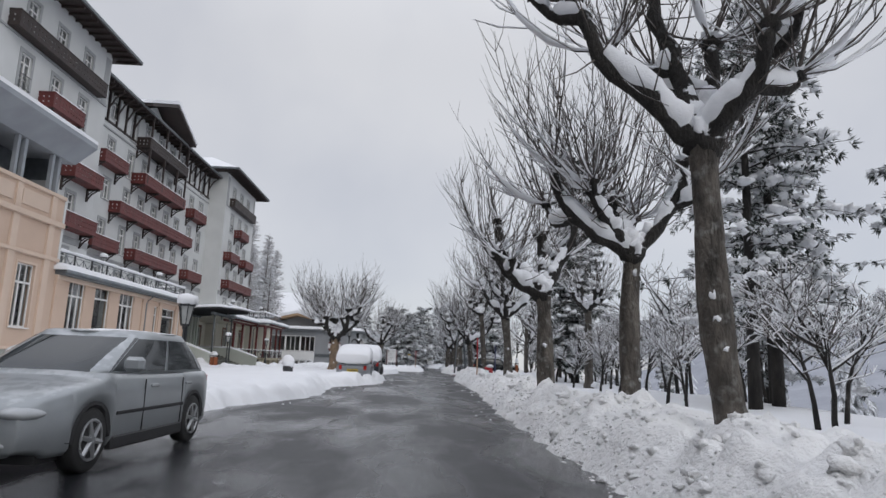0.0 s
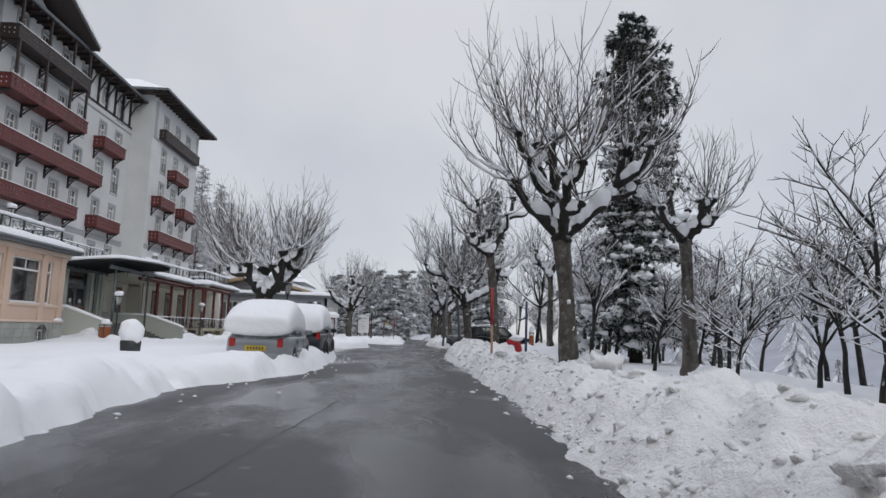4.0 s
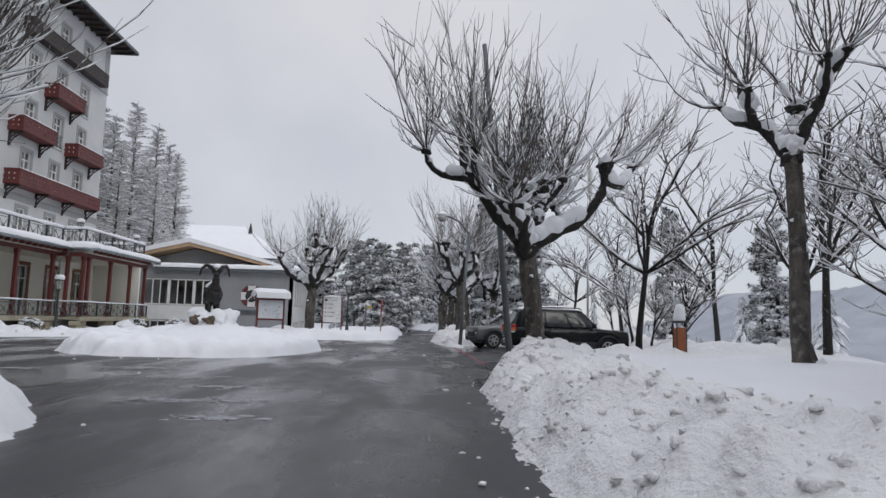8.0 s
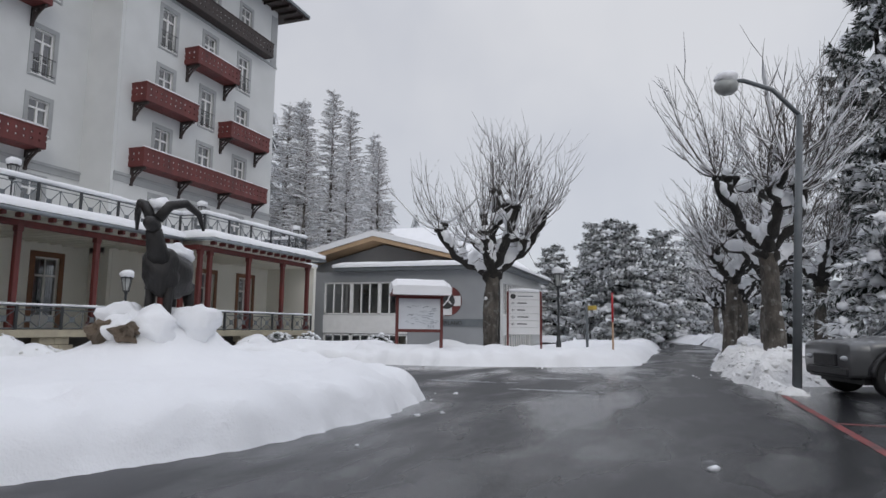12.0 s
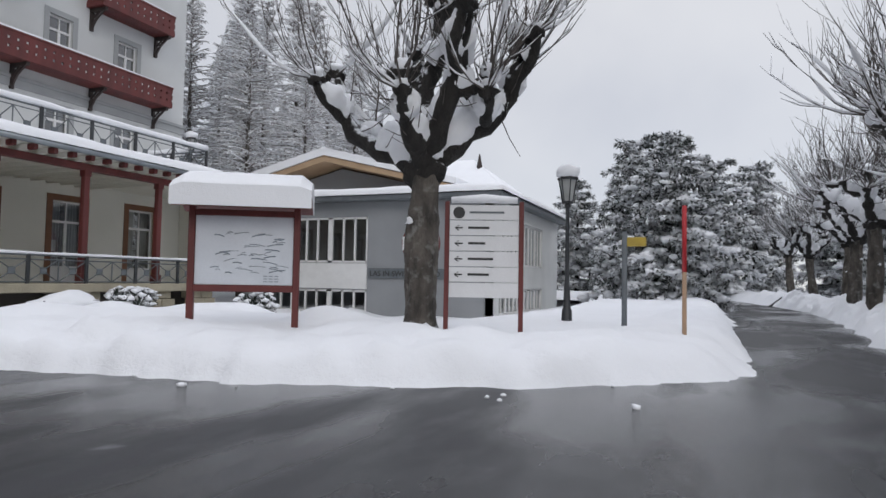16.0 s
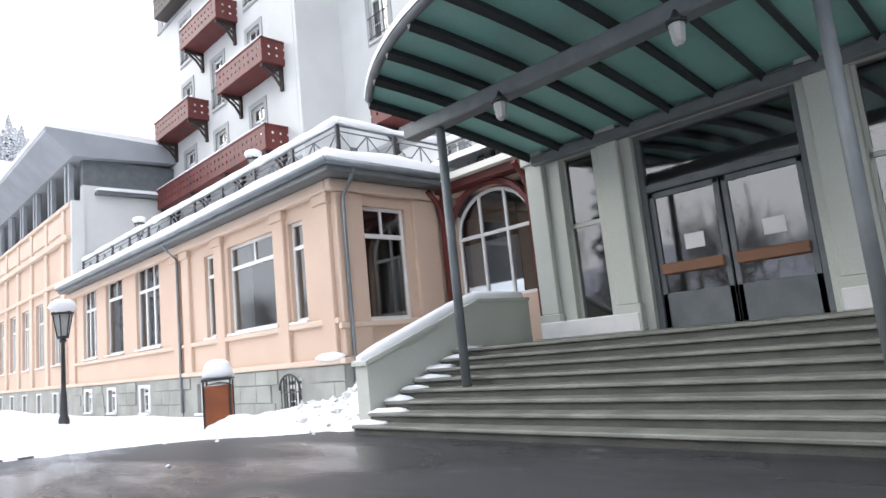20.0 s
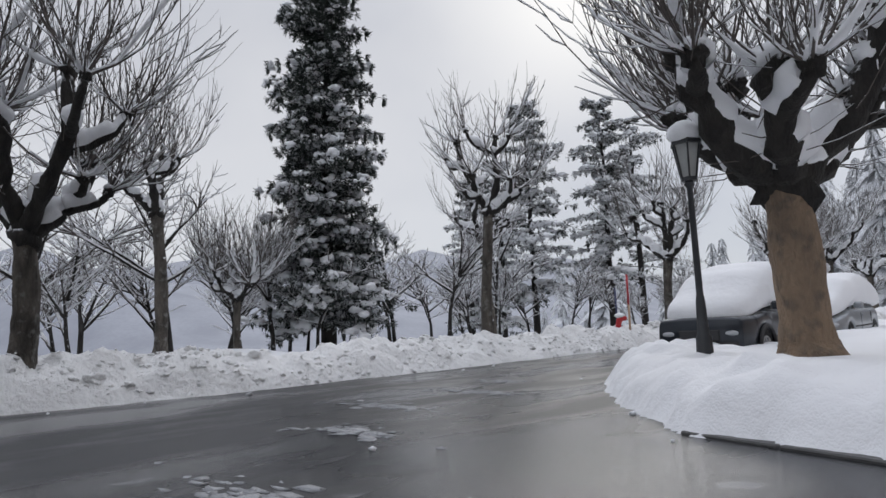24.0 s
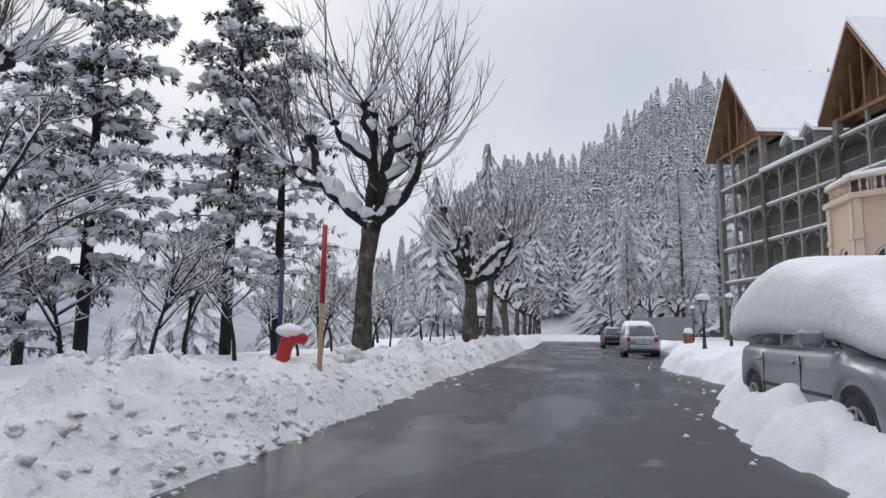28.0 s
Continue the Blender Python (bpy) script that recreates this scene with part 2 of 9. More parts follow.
BROWN_FRAME = surface("brown_painted_frame", (0.23, 0.105, 0.055), (0.18, 0.085, 0.045), 2.0, 50, 0.6, 0.12)
CHALET_GREY = surface("weathered_grey_timber", (0.27, 0.26, 0.24), (0.20, 0.19, 0.17), 1.4, 40, 0.8, 0.15)
ROOF_DARK = surface("dark_roof_boards", (0.14, 0.12, 0.10), (0.30, 0.28, 0.27), 1.2, 20, 0.8, 0.2)
CHALET_WOOD = surface("weathered_larch_wood", (0.27, 0.15, 0.075), (0.17, 0.095, 0.055), 1.5, 30, 0.7, 0.25, stretch=(1, 1, 0.3))
SOFFIT_WOOD = surface("pale_wood_soffit", (0.50, 0.35, 0.22), (0.42, 0.29, 0.18), 1.2, 30, 0.7, 0.15)
WHITE_PAINT = surface("white_window_paint", (0.78, 0.78, 0.77), (0.72, 0.72, 0.71), 3.0, 60, 0.5, 0.03)
GREY_RENDER = surface("grey_render", (0.30, 0.31, 0.32), (0.26, 0.27, 0.28), 0.6, 40, 0.85, 0.06)
IRON = surface("dark_painted_iron", (0.035, 0.038, 0.042), (0.025, 0.027, 0.03), 6.0, 80, 0.45, 0.1)
GREY_STEEL = surface("grey_painted_steel", (0.15, 0.165, 0.175), (0.11, 0.125, 0.135), 3.0, 60, 0.5, 0.08)
ZINC = surface("zinc_gutter", (0.27, 0.30, 0.32), (0.20, 0.22, 0.24), 2.0, 50, 0.4, 0.08, metal=0.5)
# interior gloom painted as a very dark colour on the surfaces behind openings
ROOM_SHADE = surface("shade_toned_room", (0.11, 0.10, 0.09), (0.07, 0.065, 0.06), 0.7, 20, 0.9, 0.0)
CURTAIN = surface("pale_curtain", (0.66, 0.66, 0.64), (0.55, 0.55, 0.53), 3.0, 60, 0.9, 0.1)
CANOPY_GLASS = surface("frosted_green_glass", (0.25, 0.49, 0.45), (0.21, 0.43, 0.395), 0.8, 20, 0.35, 0.03)
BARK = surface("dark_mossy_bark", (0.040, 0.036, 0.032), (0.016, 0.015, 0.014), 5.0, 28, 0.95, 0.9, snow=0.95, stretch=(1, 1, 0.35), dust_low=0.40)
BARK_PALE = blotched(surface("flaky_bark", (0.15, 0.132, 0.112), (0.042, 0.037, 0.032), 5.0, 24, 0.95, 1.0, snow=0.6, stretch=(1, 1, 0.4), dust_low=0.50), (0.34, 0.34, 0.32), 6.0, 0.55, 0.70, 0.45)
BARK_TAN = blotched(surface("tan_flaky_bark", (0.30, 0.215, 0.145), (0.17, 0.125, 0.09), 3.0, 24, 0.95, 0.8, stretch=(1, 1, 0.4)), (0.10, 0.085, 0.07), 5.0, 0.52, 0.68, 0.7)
TWIG = surface("frosted_twig", (0.125, 0.108, 0.098), (0.065, 0.057, 0.052), 6.0, 40, 0.9, 0.0, snow=0.9, dust_low=0.22)
NEEDLES = surface("snowy_needles", (0.045, 0.056, 0.046), (0.024, 0.033, 0.027), 2.0, 20, 0.8, 0.0, snow=0.9, dust_low=0.36)
# pale with frost, lifted further to stand in for haze on distant trees
NEEDLES_FROST_HAZE = surface("frosted_hazy_needles", (0.54, 0.55, 0.565), (0.20, 0.21, 0.215), 0.5, 3, 0.9, 0.0, snow=0.92, dust_low=0.18)
SPRUCE_DARK = surface("dark_spruce_needles", (0.036, 0.047, 0.038), (0.018, 0.026, 0.021), 2.0, 20, 0.8, 0.0, snow=0.9, dust_low=0.66)
LARCH_TWIG = surface("brown_larch_twig", (0.20, 0.155, 0.125), (0.13, 0.10, 0.085), 6.0, 40, 0.9, 0.0, snow=0.85, dust_low=0.42)
EAVE_GREY = surface("pale_grey_eaves", (0.34, 0.365, 0.39), (0.29, 0.31, 0.335), 0.8, 40, 0.7, 0.06)
SLUSH = surface("grey_slush", (0.44, 0.45, 0.47), (0.28, 0.29, 0.31), 5.0, 40, 0.45, 0.4)
# distance haze put into the colour of the far slopes
HAZE_TINTED_SLOPE = surface("haze_tinted_far_slope", (0.40, 0.415, 0.46), (0.31, 0.325, 0.365), 0.012, 0.2, 0.95, 0.0)
KERB = surface("wet_dark_kerbstone", (0.09, 0.09, 0.088), (0.05, 0.05, 0.05), 3.0, 40, 0.5, 0.2)
RED_PAINT = surface("red_signal_paint", (0.52, 0.025, 0.03), (0.42, 0.02, 0.028), 4.0, 60, 0.45, 0.05)
RED_LINE = surface("red_road_paint", (0.32, 0.05, 0.05), (0.09, 0.055, 0.055), 2.2, 60, 0.45, 0.1)
POLE_WOOD = surface("bleached_pole_wood", (0.46, 0.30, 0.19), (0.37, 0.25, 0.17), 3.0, 50, 0.75, 0.1)
BLUE_POST = surface("dark_blue_post", (0.03, 0.04, 0.11), (0.025, 0.03, 0.08), 4.0, 60, 0.5, 0.05)
BIN_RUST = surface("rust_brown_panel", (0.33, 0.10, 0.035), (0.25, 0.075, 0.03), 3.0, 40, 0.5, 0.1)
BRONZE = surface("dark_bronze", (0.030, 0.028, 0.027), (0.018, 0.017, 0.017), 5.0, 40, 0.45, 0.25, metal=0.4)
ROCK = surface("brown_rock", (0.16, 0.12, 0.085), (0.10, 0.08, 0.06), 4.0, 30, 0.9, 0.6)
MAP_PAPER = surface("pale_map_sheet", (0.66, 0.69, 0.73), (0.60, 0.63, 0.67), 2.0, 60, 0.4, 0.0)
MAP_INK = surface("map_ink", (0.20, 0.24, 0.29), (0.26, 0.29, 0.32), 4.0, 60, 0.6, 0.0)
SIGN_WHITE = surface("white_sign_panel", (0.72, 0.72, 0.72), (0.67, 0.67, 0.67), 2.0, 60, 0.45, 0.0)
SIGN_BLACK = surface("black_sign_lettering", (0.03, 0.03, 0.03), (0.04, 0.04, 0.04), 4.0, 60, 0.5, 0.0)
YELLOW = surface("yellow_sign", (0.50, 0.36, 0.06), (0.42, 0.30, 0.06), 4.0, 60, 0.5, 0.0)
PLATE_YELLOW = surface("yellow_number_plate", (0.60, 0.42, 0.02), (0.52, 0.36, 0.02), 6.0, 60, 0.4, 0.0)
TYRE = surface("tyre_rubber", (0.022, 0.022, 0.023), (0.03, 0.03, 0.03), 8.0, 80, 0.8, 0.15)
ALLOY = surface("alloy_rim", (0.45, 0.46, 0.47), (0.38, 0.39, 0.40), 5.0, 60, 0.35, 0.03, metal=0.7)
BLACK_PLASTIC = surface("black_plastic", (0.022, 0.022, 0.024), (0.03, 0.03, 0.032), 6.0, 80, 0.6, 0.08)
TAIL_RED = surface("red_lamp_lens", (0.40, 0.02, 0.015), (0.34, 0.018, 0.015), 6.0, 80, 0.2, 0.0)
TAIL_AMBER = surface("amber_lamp_lens", (0.65, 0.16, 0.03), (0.55, 0.13, 0.03), 6.0, 80, 0.2, 0.0)
LAMP_CLEAR = surface("clear_lamp_lens", (0.50, 0.52, 0.54), (0.42, 0.44, 0.46), 6.0, 80, 0.15, 0.0)
LANTERN = surface("dusty_lantern_glass", (0.42, 0.43, 0.42), (0.34, 0.35, 0.34), 6.0, 60, 0.3, 0.0)


def car_paint(name, a, metal=0.4):
    m = surface(name, a, tuple(0.9 * x for x in a), 1.5, 200, 0.32, 0.0, metal=metal, snow=0.25, dust_low=0.80)
    m.node_tree.nodes["Principled BSDF"].inputs["Coat Weight"].default_value = 0.4
    return m


SILVER = car_paint("silver_green_paint", (0.36, 0.385, 0.40))
SILVER_GREY = car_paint("silver_grey_paint", (0.30, 0.32, 0.34))
BLACK_CAR = car_paint("black_car_paint", (0.006, 0.009, 0.010), 0.1)
BLACK_CAR.node_tree.nodes["Principled BSDF"].inputs["Specular IOR Level"].default_value = 0.2
BLACK_CAR.node_tree.nodes["Principled BSDF"].inputs["Coat Weight"].default_value = 0.15
BLACK_CAR.node_tree.nodes["Principled BSDF"].inputs["Roughness"].default_value = 0.22
TINTED = surface("tinted_car_glass", (0.045, 0.052, 0.056), (0.030, 0.035, 0.038), 2.0, 200, 0.06, 0.0)
DARK_BLUE = car_paint("dark_blue_car_paint", (0.020, 0.026, 0.036), 0.3)
GUN_GREY = car_paint("dark_grey_car_paint", (0.15, 0.155, 0.16))


# ---------------------------------------------------------------- mesh tools
class Geo:
    """Collects vertices and faces for one mesh."""

    def __init__(self):
        self.v, self.f = [], []

    def quad(self, *pts):
        n = len(self.v)
        self.v += [tuple(p) for p in pts]
        self.f.append(tuple(range(n, n + len(pts))))
        return self

    def box(self, x0, y0, z0, x1, y1, z1, m=None):
        n = len(self.v)
        c = [(x, y, z) for z in (z0, z1) for y in (y0, y1) for x in (x0, x1)]
        self.v += [tuple(m @ Vector(p)) for p in c] if m else c
        self.f += [tuple(n + i for i in q) for q in ((0, 2, 3, 1), (4, 5, 7, 6), (0, 1, 5, 4), (1, 3, 7, 5), (3, 2, 6, 7), (2, 0, 4, 6))]
        return self

    def rbox(self, x0, y0, z0, x1, y1, z1, r=0.02, m=None):
        """Box with chamfered edges."""
        lo, hi, n = (x0, y0, z0), (x1, y1, z1), len(self.v)
        idx = {}
        for s in [(a, b, c) for c in (0, 1) for b in (0, 1) for a in (0, 1)]:
            for ax in range(3):
                p = [(lo[k] if s[k] == 0 else hi[k]) if k == ax else (lo[k] + r if s[k] == 0 else hi[k] - r) for k in range(3)]
                idx[s, ax] = len(self.v)
                self.v.append(tuple(m @ Vector(p)) if m else tuple(p))
        for ax in range(3):
            u, w = (ax + 1) % 3, (ax + 2) % 3
            for side in (0, 1):
                ring = []
                for a, b in ((0, 0), (1, 0), (1, 1), (0, 1)):
                    s = [0, 0, 0]
                    s[ax], s[u], s[w] = side, a, b
                    ring.append(idx[tuple(s), ax])
                self.f.append(tuple(ring if side else ring[::-1]))
            for a in (0, 1):
                for b in (0, 1):
                    s0, s1 = [0, 0, 0], [0, 0, 0]
                    s0[u], s0[w], s1[u], s1[w], s1[ax] = a, b, a, b, 1
                    q = [idx[tuple(s0), u], idx[tuple(s1), u], idx[tuple(s1), w], idx[tuple(s0), w]]
                    self.f.append(tuple(q if (a == b) else q[::-1]))
        for s in [(a, b, c) for c in (0, 1) for b in (0, 1) for a in (0, 1)]:
            t = (idx[s, 0], idx[s, 1], idx[s, 2])
            self.f.append(t if sum(s) % 2 else t[::-1])
        return self

    def tube(self, pts, radii, sides=6, cap=True, squash=1.0):
        n0, pts = len(self.v), [Vector(p) for p in pts]
        up = Vector((0.31, 0.17, 0.93)).normalized()
        for i, p in enumerate(pts):
            d = (pts[min(i + 1, len(pts) - 1)] - pts[max(i - 1, 0)])
            d = d.normalized() if d.length > 1e-9 else Vector((0, 0, 1))
            a = d.cross(up)
            a = a.normalized() if a.length > 1e-3 else d.orthogonal().normalized()
            b = a.cross(d)
            r = radii[i] if hasattr(radii, "__len__") else radii
            for k in range(sides):
                an = 2 * math.pi * k / sides
                q = a * (r * math.cos(an)) + b * (r * math.sin(an) * squash)
                self.v.append((p.x + q.x, p.y + q.y, p.z + q.z))
        for i in range(len(pts) - 1):
            for k in range(sides):
                o, k1 = n0 + i * sides, (k + 1) % sides
                self.f.append((o + k, o + sides + k, o + sides + k1, o + k1))
        if cap:
            self.f.append(tuple(range(n0, n0 + sides)))
            self.f.append(tuple(reversed(range(n0 + (len(pts) - 1) * sides, n0 + len(pts) * sides))))
        return self

    def lathe(self, prof, sides=12, at=(0, 0, 0)):
        """Turned shape from (radius, height) pairs."""
        n0 = len(self.v)
        for r, z in prof:
            for k in range(sides):
                an = 2 * math.pi * k / sides
                self.v.append((at[0] + r * math.cos(an), at[1] + r * math.sin(an), at[2] + z))
        for i in range(len(prof) - 1):
            for k in range(sides):
                o, k1 = n0 + i * sides, (k + 1) % sides
                self.f.append((o + k, o + k1, o + sides + k1, o + sides + k))
        self.f.append(tuple(reversed(range(n0, n0 + sides))))
        self.f.append(tuple(range(n0 + (len(prof) - 1) * sides, n0 + len(prof) * sides)))
        return self

    def prism(self, poly, a, b, axis=2):
        """Extrudes a polygon of two coordinates along an axis from a to b."""
        def put(p, h):
            return (p[0], p[1], h) if axis == 2 else (p[0], h, p[1]) if axis == 1 else (h, p[0], p[1])
        n, k = len(self.v), len(poly)
        self.v += [put(p, a) for p in poly] + [put(p, b) for p in poly]
        self.f += [tuple(n + (i) for i in range(k))[::-1], tuple(n + k + i for i in range(k))]
        self.f += [(n + i, n + (i + 1) % k, n + k + (i + 1) % k, n + k + i) for i in range(k)]
        return self

    def lump(self, c, r, seed=0, rough=0.18, detail=1):
        """Uneven rounded lump; r: three radii."""
        vs, fs = LUMPS[detail]
        n = len(self.v)
        ox = Vector((seed * 3.7, seed * 1.3, seed * 2.1))
        for p in vs:
            k = 1 + rough * 2 * noise.noise(Vector(p) * 1.7 + ox)
            self.v.append((c[0] + p[0] * r[0] * k, c[1] + p[1] * r[1] * k, c[2] + p[2] * r[2] * k))
        self.f += [tuple(n + i for i in q) for q in fs]
        return self

    def mesh(self, name, mat, smooth=False):
        me = bpy.data.meshes.new(name)
        me.from_pydata(self.v, [], self.f)
        if smooth:
            me.polygons.foreach_set("use_smooth", [True] * len(me.polygons))
        me.materials.append(mat)
        return me


LUMPS = {}
for sub in (1, 2, 3):
    bm_l = bmesh.new()
    bmesh.ops.create_icosphere(bm_l, subdivisions=sub, radius=1.0)
    LUMPS[sub] = ([tuple(v.co) for v in bm_l.verts], [tuple(v.index for v in f.verts) for f in bm_l.faces])
    bm_l.free()


def thing(name, m=None, label="", category="", group="", kind=""):
    e = new(name)
    e.empty_display_size = 0.2
    if m is not None:
        e.matrix_basis = m
    return tagged(e, label, category, group, kind)


def part(name, geo, mat, parent, label="", smooth=False, at=None):
    """One mesh object under a thing or a part; geo may be a finished mesh that alike parts share."""
    ob = new(name, geo if isinstance(geo, bpy.types.Mesh) else geo.mesh(name, mat, smooth))
    ob.parent = parent
    if at is not None:
        ob.matrix_basis = at
    return tagged(ob, label)


def solo(name, geo, mat, label="", category="", group="", kind="", smooth=False, m=None):
    """A thing that is one mesh."""
    ob = new(name, geo.mesh(name, mat, smooth))
    if m is not None:
        ob.matrix_basis = m
    return tagged(ob, label, category, group, kind)


def wall_geo(g, u0, u1, z0, z1, holes, place, thick):
    """A wall over u and z with openings through it. place(u, z, d) gives the world point, d metres in from the face."""
    us = sorted({u0, u1, *[h[0] for h in holes], *[h[1] for h in holes]})
    zs = sorted({z0, z1, *[h[2] for h in holes], *[h[3] for h in holes]})
    us, zs = [u for u in us if u0 <= u <= u1], [z for z in zs if z0 <= z <= z1]

    def solid(i, j):
        if not (0 <= i < len(us) - 1 and 0 <= j < len(zs) - 1):
            return False
        u, z = (us[i] + us[i + 1]) / 2, (zs[j] + zs[j + 1]) / 2
        return not any(h[0] < u < h[1] and h[2] < z < h[3] for h in holes)

    for i in range(len(us) - 1):
        for j in range(len(zs) - 1):
            if not solid(i, j):
                continue
            a, b, c, d = us[i], us[i + 1], zs[j], zs[j + 1]
            g.quad(place(a, c, 0), place(b, c, 0), place(b, d, 0), place(a, d, 0))
            g.quad(place(a, c, thick), place(a, d, thick), place(b, d, thick), place(b, c, thick))
            if not solid(i - 1, j):
                g.quad(place(a, c, thick), place(a, c, 0), place(a, d, 0), place(a, d, thick))
            if not solid(i + 1, j):
                g.quad(place(b, c, 0), place(b, c, thick), place(b, d, thick), place(b, d, 0))
            if not solid(i, j - 1):
                g.quad(place(a, c, 0), place(a, c, thick), place(b, c, thick), place(b, c, 0))
            if not solid(i, j + 1):
                g.quad(place(a, d, thick), place(a, d, 0), place(b, d, 0), place(b, d, thick))
    return g


def east(x):
    """Wall that faces the road (+x): u is y."""
    return lambda u, z, d: (x - d, u, z)


def south(y):
    return lambda u, z, d: (u, y + d, z)


def rnd(a, b):
    return random.uniform(a, b)


# ---------------------------------------------------------------- ground, road, snow
def fade(a, b, v):
    k = np.clip((v - a) / (b - a), 0, 1)
    return k * k * (3 - 2 * k)


def hills(x, y):
    """Height of the land: level terrace, forest slope behind, valley on the open side."""
    back = 0.46 * np.clip(-x - 46, 0, 400) * fade(-30, 60, y + 40) * (1 - 0.8 * fade(60, 125, y))
    side = 0.74 * np.clip(-x - 27, 0, 260) * fade(-25, -75, y)
    far = (0.38 + 0.20 * fade(0, -70, x)) * np.clip(-y - 92, 0, 190) * fade(95, 20, x)
    north_rise = 0.04 * np.clip(y - 128, 0, 200) * fade(0, -30, x)
    drop = -0.42 * np.clip(x - 13.5, 0, 160) * fade(-260, -60, y) - 0.10 * np.clip(x - 170, 0, 600)
    return np.maximum(np.maximum(back, side), far) + north_rise + drop


def land(x, y):
    return float(hills(np.array([float(x)]), np.array([float(y)]))[0])


def lattice(x, y, seed):
    """Smooth value noise on arrays."""
    xi, yi = np.floor(x).astype(int), np.floor(y).astype(int)
    fx, fy = x - xi, y - yi
    fx, fy = fx * fx * (3 - 2 * fx), fy * fy * (3 - 2 * fy)

    def h(a, b):
        n = (a * 374761393 + b * 668265263 + seed * 974711) & 0xFFFFFFFF
        n = ((n ^ (n >> 13)) * 1274126177) & 0xFFFFFFFF
        return ((n ^ (n >> 16)) & 0xFFFF) / 65535.0

    return (h(xi, yi) * (1 - fx) + h(xi + 1, yi) * fx) * (1 - fy) + (h(xi, yi + 1) * (1 - fx) + h(xi + 1, yi + 1) * fx) * fy


def grid_mesh(xs, ys, z, keep=None):
    nx, ny = len(xs), len(ys)
    gx, gy = np.meshgrid(xs, ys)
    co = np.stack([gx, gy, z], -1).reshape(-1, 3)
    i = (np.arange(ny - 1)[:, None] * nx + np.arange(nx - 1)[None]).ravel()
    q = np.stack([i, i + 1, i + nx + 1, i + nx], -1)
    if keep is not None:
        k = keep[:-1, :-1] | keep[1:, :-1] | keep[:-1, 1:] | keep[1:, 1:]
        q = q[k.ravel()]
        used = np.zeros(len(co), bool)
        used[q.ravel()] = True
        remap = np.cumsum(used) - 1
        co, q = co[used], remap[q]
    me = bpy.data.meshes.new("sheet")
    me.vertices.add(len(co))
    me.vertices.foreach_set("co", co.astype(np.float32).ravel())
    me.loops.add(q.size)
    me.loops.foreach_set("vertex_index", q.astype(np.int32).ravel())
    me.polygons.add(len(q))
    me.polygons.foreach_set("loop_start", np.arange(0, q.size, 4, dtype=np.int32))
    me.polygons.foreach_set("use_smooth", np.ones(len(q), bool))
    me.update(calc_edges=True)
    return me


# cleared asphalt: the road, the forecourt with its turning loop, the parking bay
ROAD = [(2.2, -95), (2.3, 0), (2.6, 15), (2.65, 22), (2.8, 26), (3.2, 36), (3.15, 41), (3.2, 46), (3.15, 52), (3.4, 57), (4.1, 60.8), (4.6, 62.8), (7.5, 63.0), (11.6, 63.4),
        (11.9, 79.2), (5.8, 78.3), (4.45, 77.2), (4.6, 76.0), (4.75, 75.2), (4.15, 75.4), (3.75, 76.9), (3.45, 79.0), (3.4, 82.8), (3.9, 90), (4.7, 98), (5.0, 108), (3.4, 124), (-2, 142), (-12, 160), (-14, 157), (-5, 139), (-0.2, 122), (1.4, 106),
        (1.25, 91), (1.3, 86), (0.9, 83.7), (0.0, 82.45), (-1.5, 81.5), (-4.2, 80.4), (-6.6, 80.2), (-8.0, 79.8), (-10.2, 79.1), (-12.4, 78.1), (-13.9, 77.3), (-15.1, 76.1), (-16.1, 74.8), (-18.8, 74.5), (-18.8, 66.2), (-17.6, 66.3),
        (-16.4, 64.4), (-15.6, 62.7), (-13.4, 61.2), (-10.7, 59.7), (-8.8, 58.2), (-5.2, 57.2), (-3.9, 55.8), (-2.3, 53.6), (-1.6, 51.6), (-1.4, 48), (-1.35, 42.5), (-1.6, 40.2), (-2.1, 38.5),
        (-3.1, 36.4), (-2.75, 29.5), (-2.95, 27.2), (-3.9, 23.8), (-4.15, 20.5), (-5.6, 18.0), (-5.8, 15), (-6.0, 0), (-6.0, -95)]
ISLAND = (-5.2, 69.2, 3.95, 5.0)


def outside(x, y):
    """Metres outside the cleared asphalt, negative on it."""
    best, inside = np.full(x.shape, 1e9), np.zeros(x.shape, bool)
    for (ax, ay), (bx, by) in zip(ROAD, ROAD[1:] + ROAD[:1]):
        dx, dy = bx - ax, by - ay
        k = np.clip(((x - ax) * dx + (y - ay) * dy) / (dx * dx + dy * dy), 0, 1)
        best = np.minimum(best, np.hypot(x - ax - k * dx, y - ay - k * dy))
        if ay != by:
            inside ^= ((ay > y) != (by > y)) & (x < (bx - ax) * (y - ay) / (by - ay) + ax)
    d = np.where(inside, -best, best)
    cx, cy, rx, ry = ISLAND
    e = (np.abs((x - cx) / rx) ** 2.6 + np.abs((y - cy) / ry) ** 2.6) ** (1 / 2.6)
    isl = (1 - e) * min(rx, ry)
    return np.maximum(d, isl)


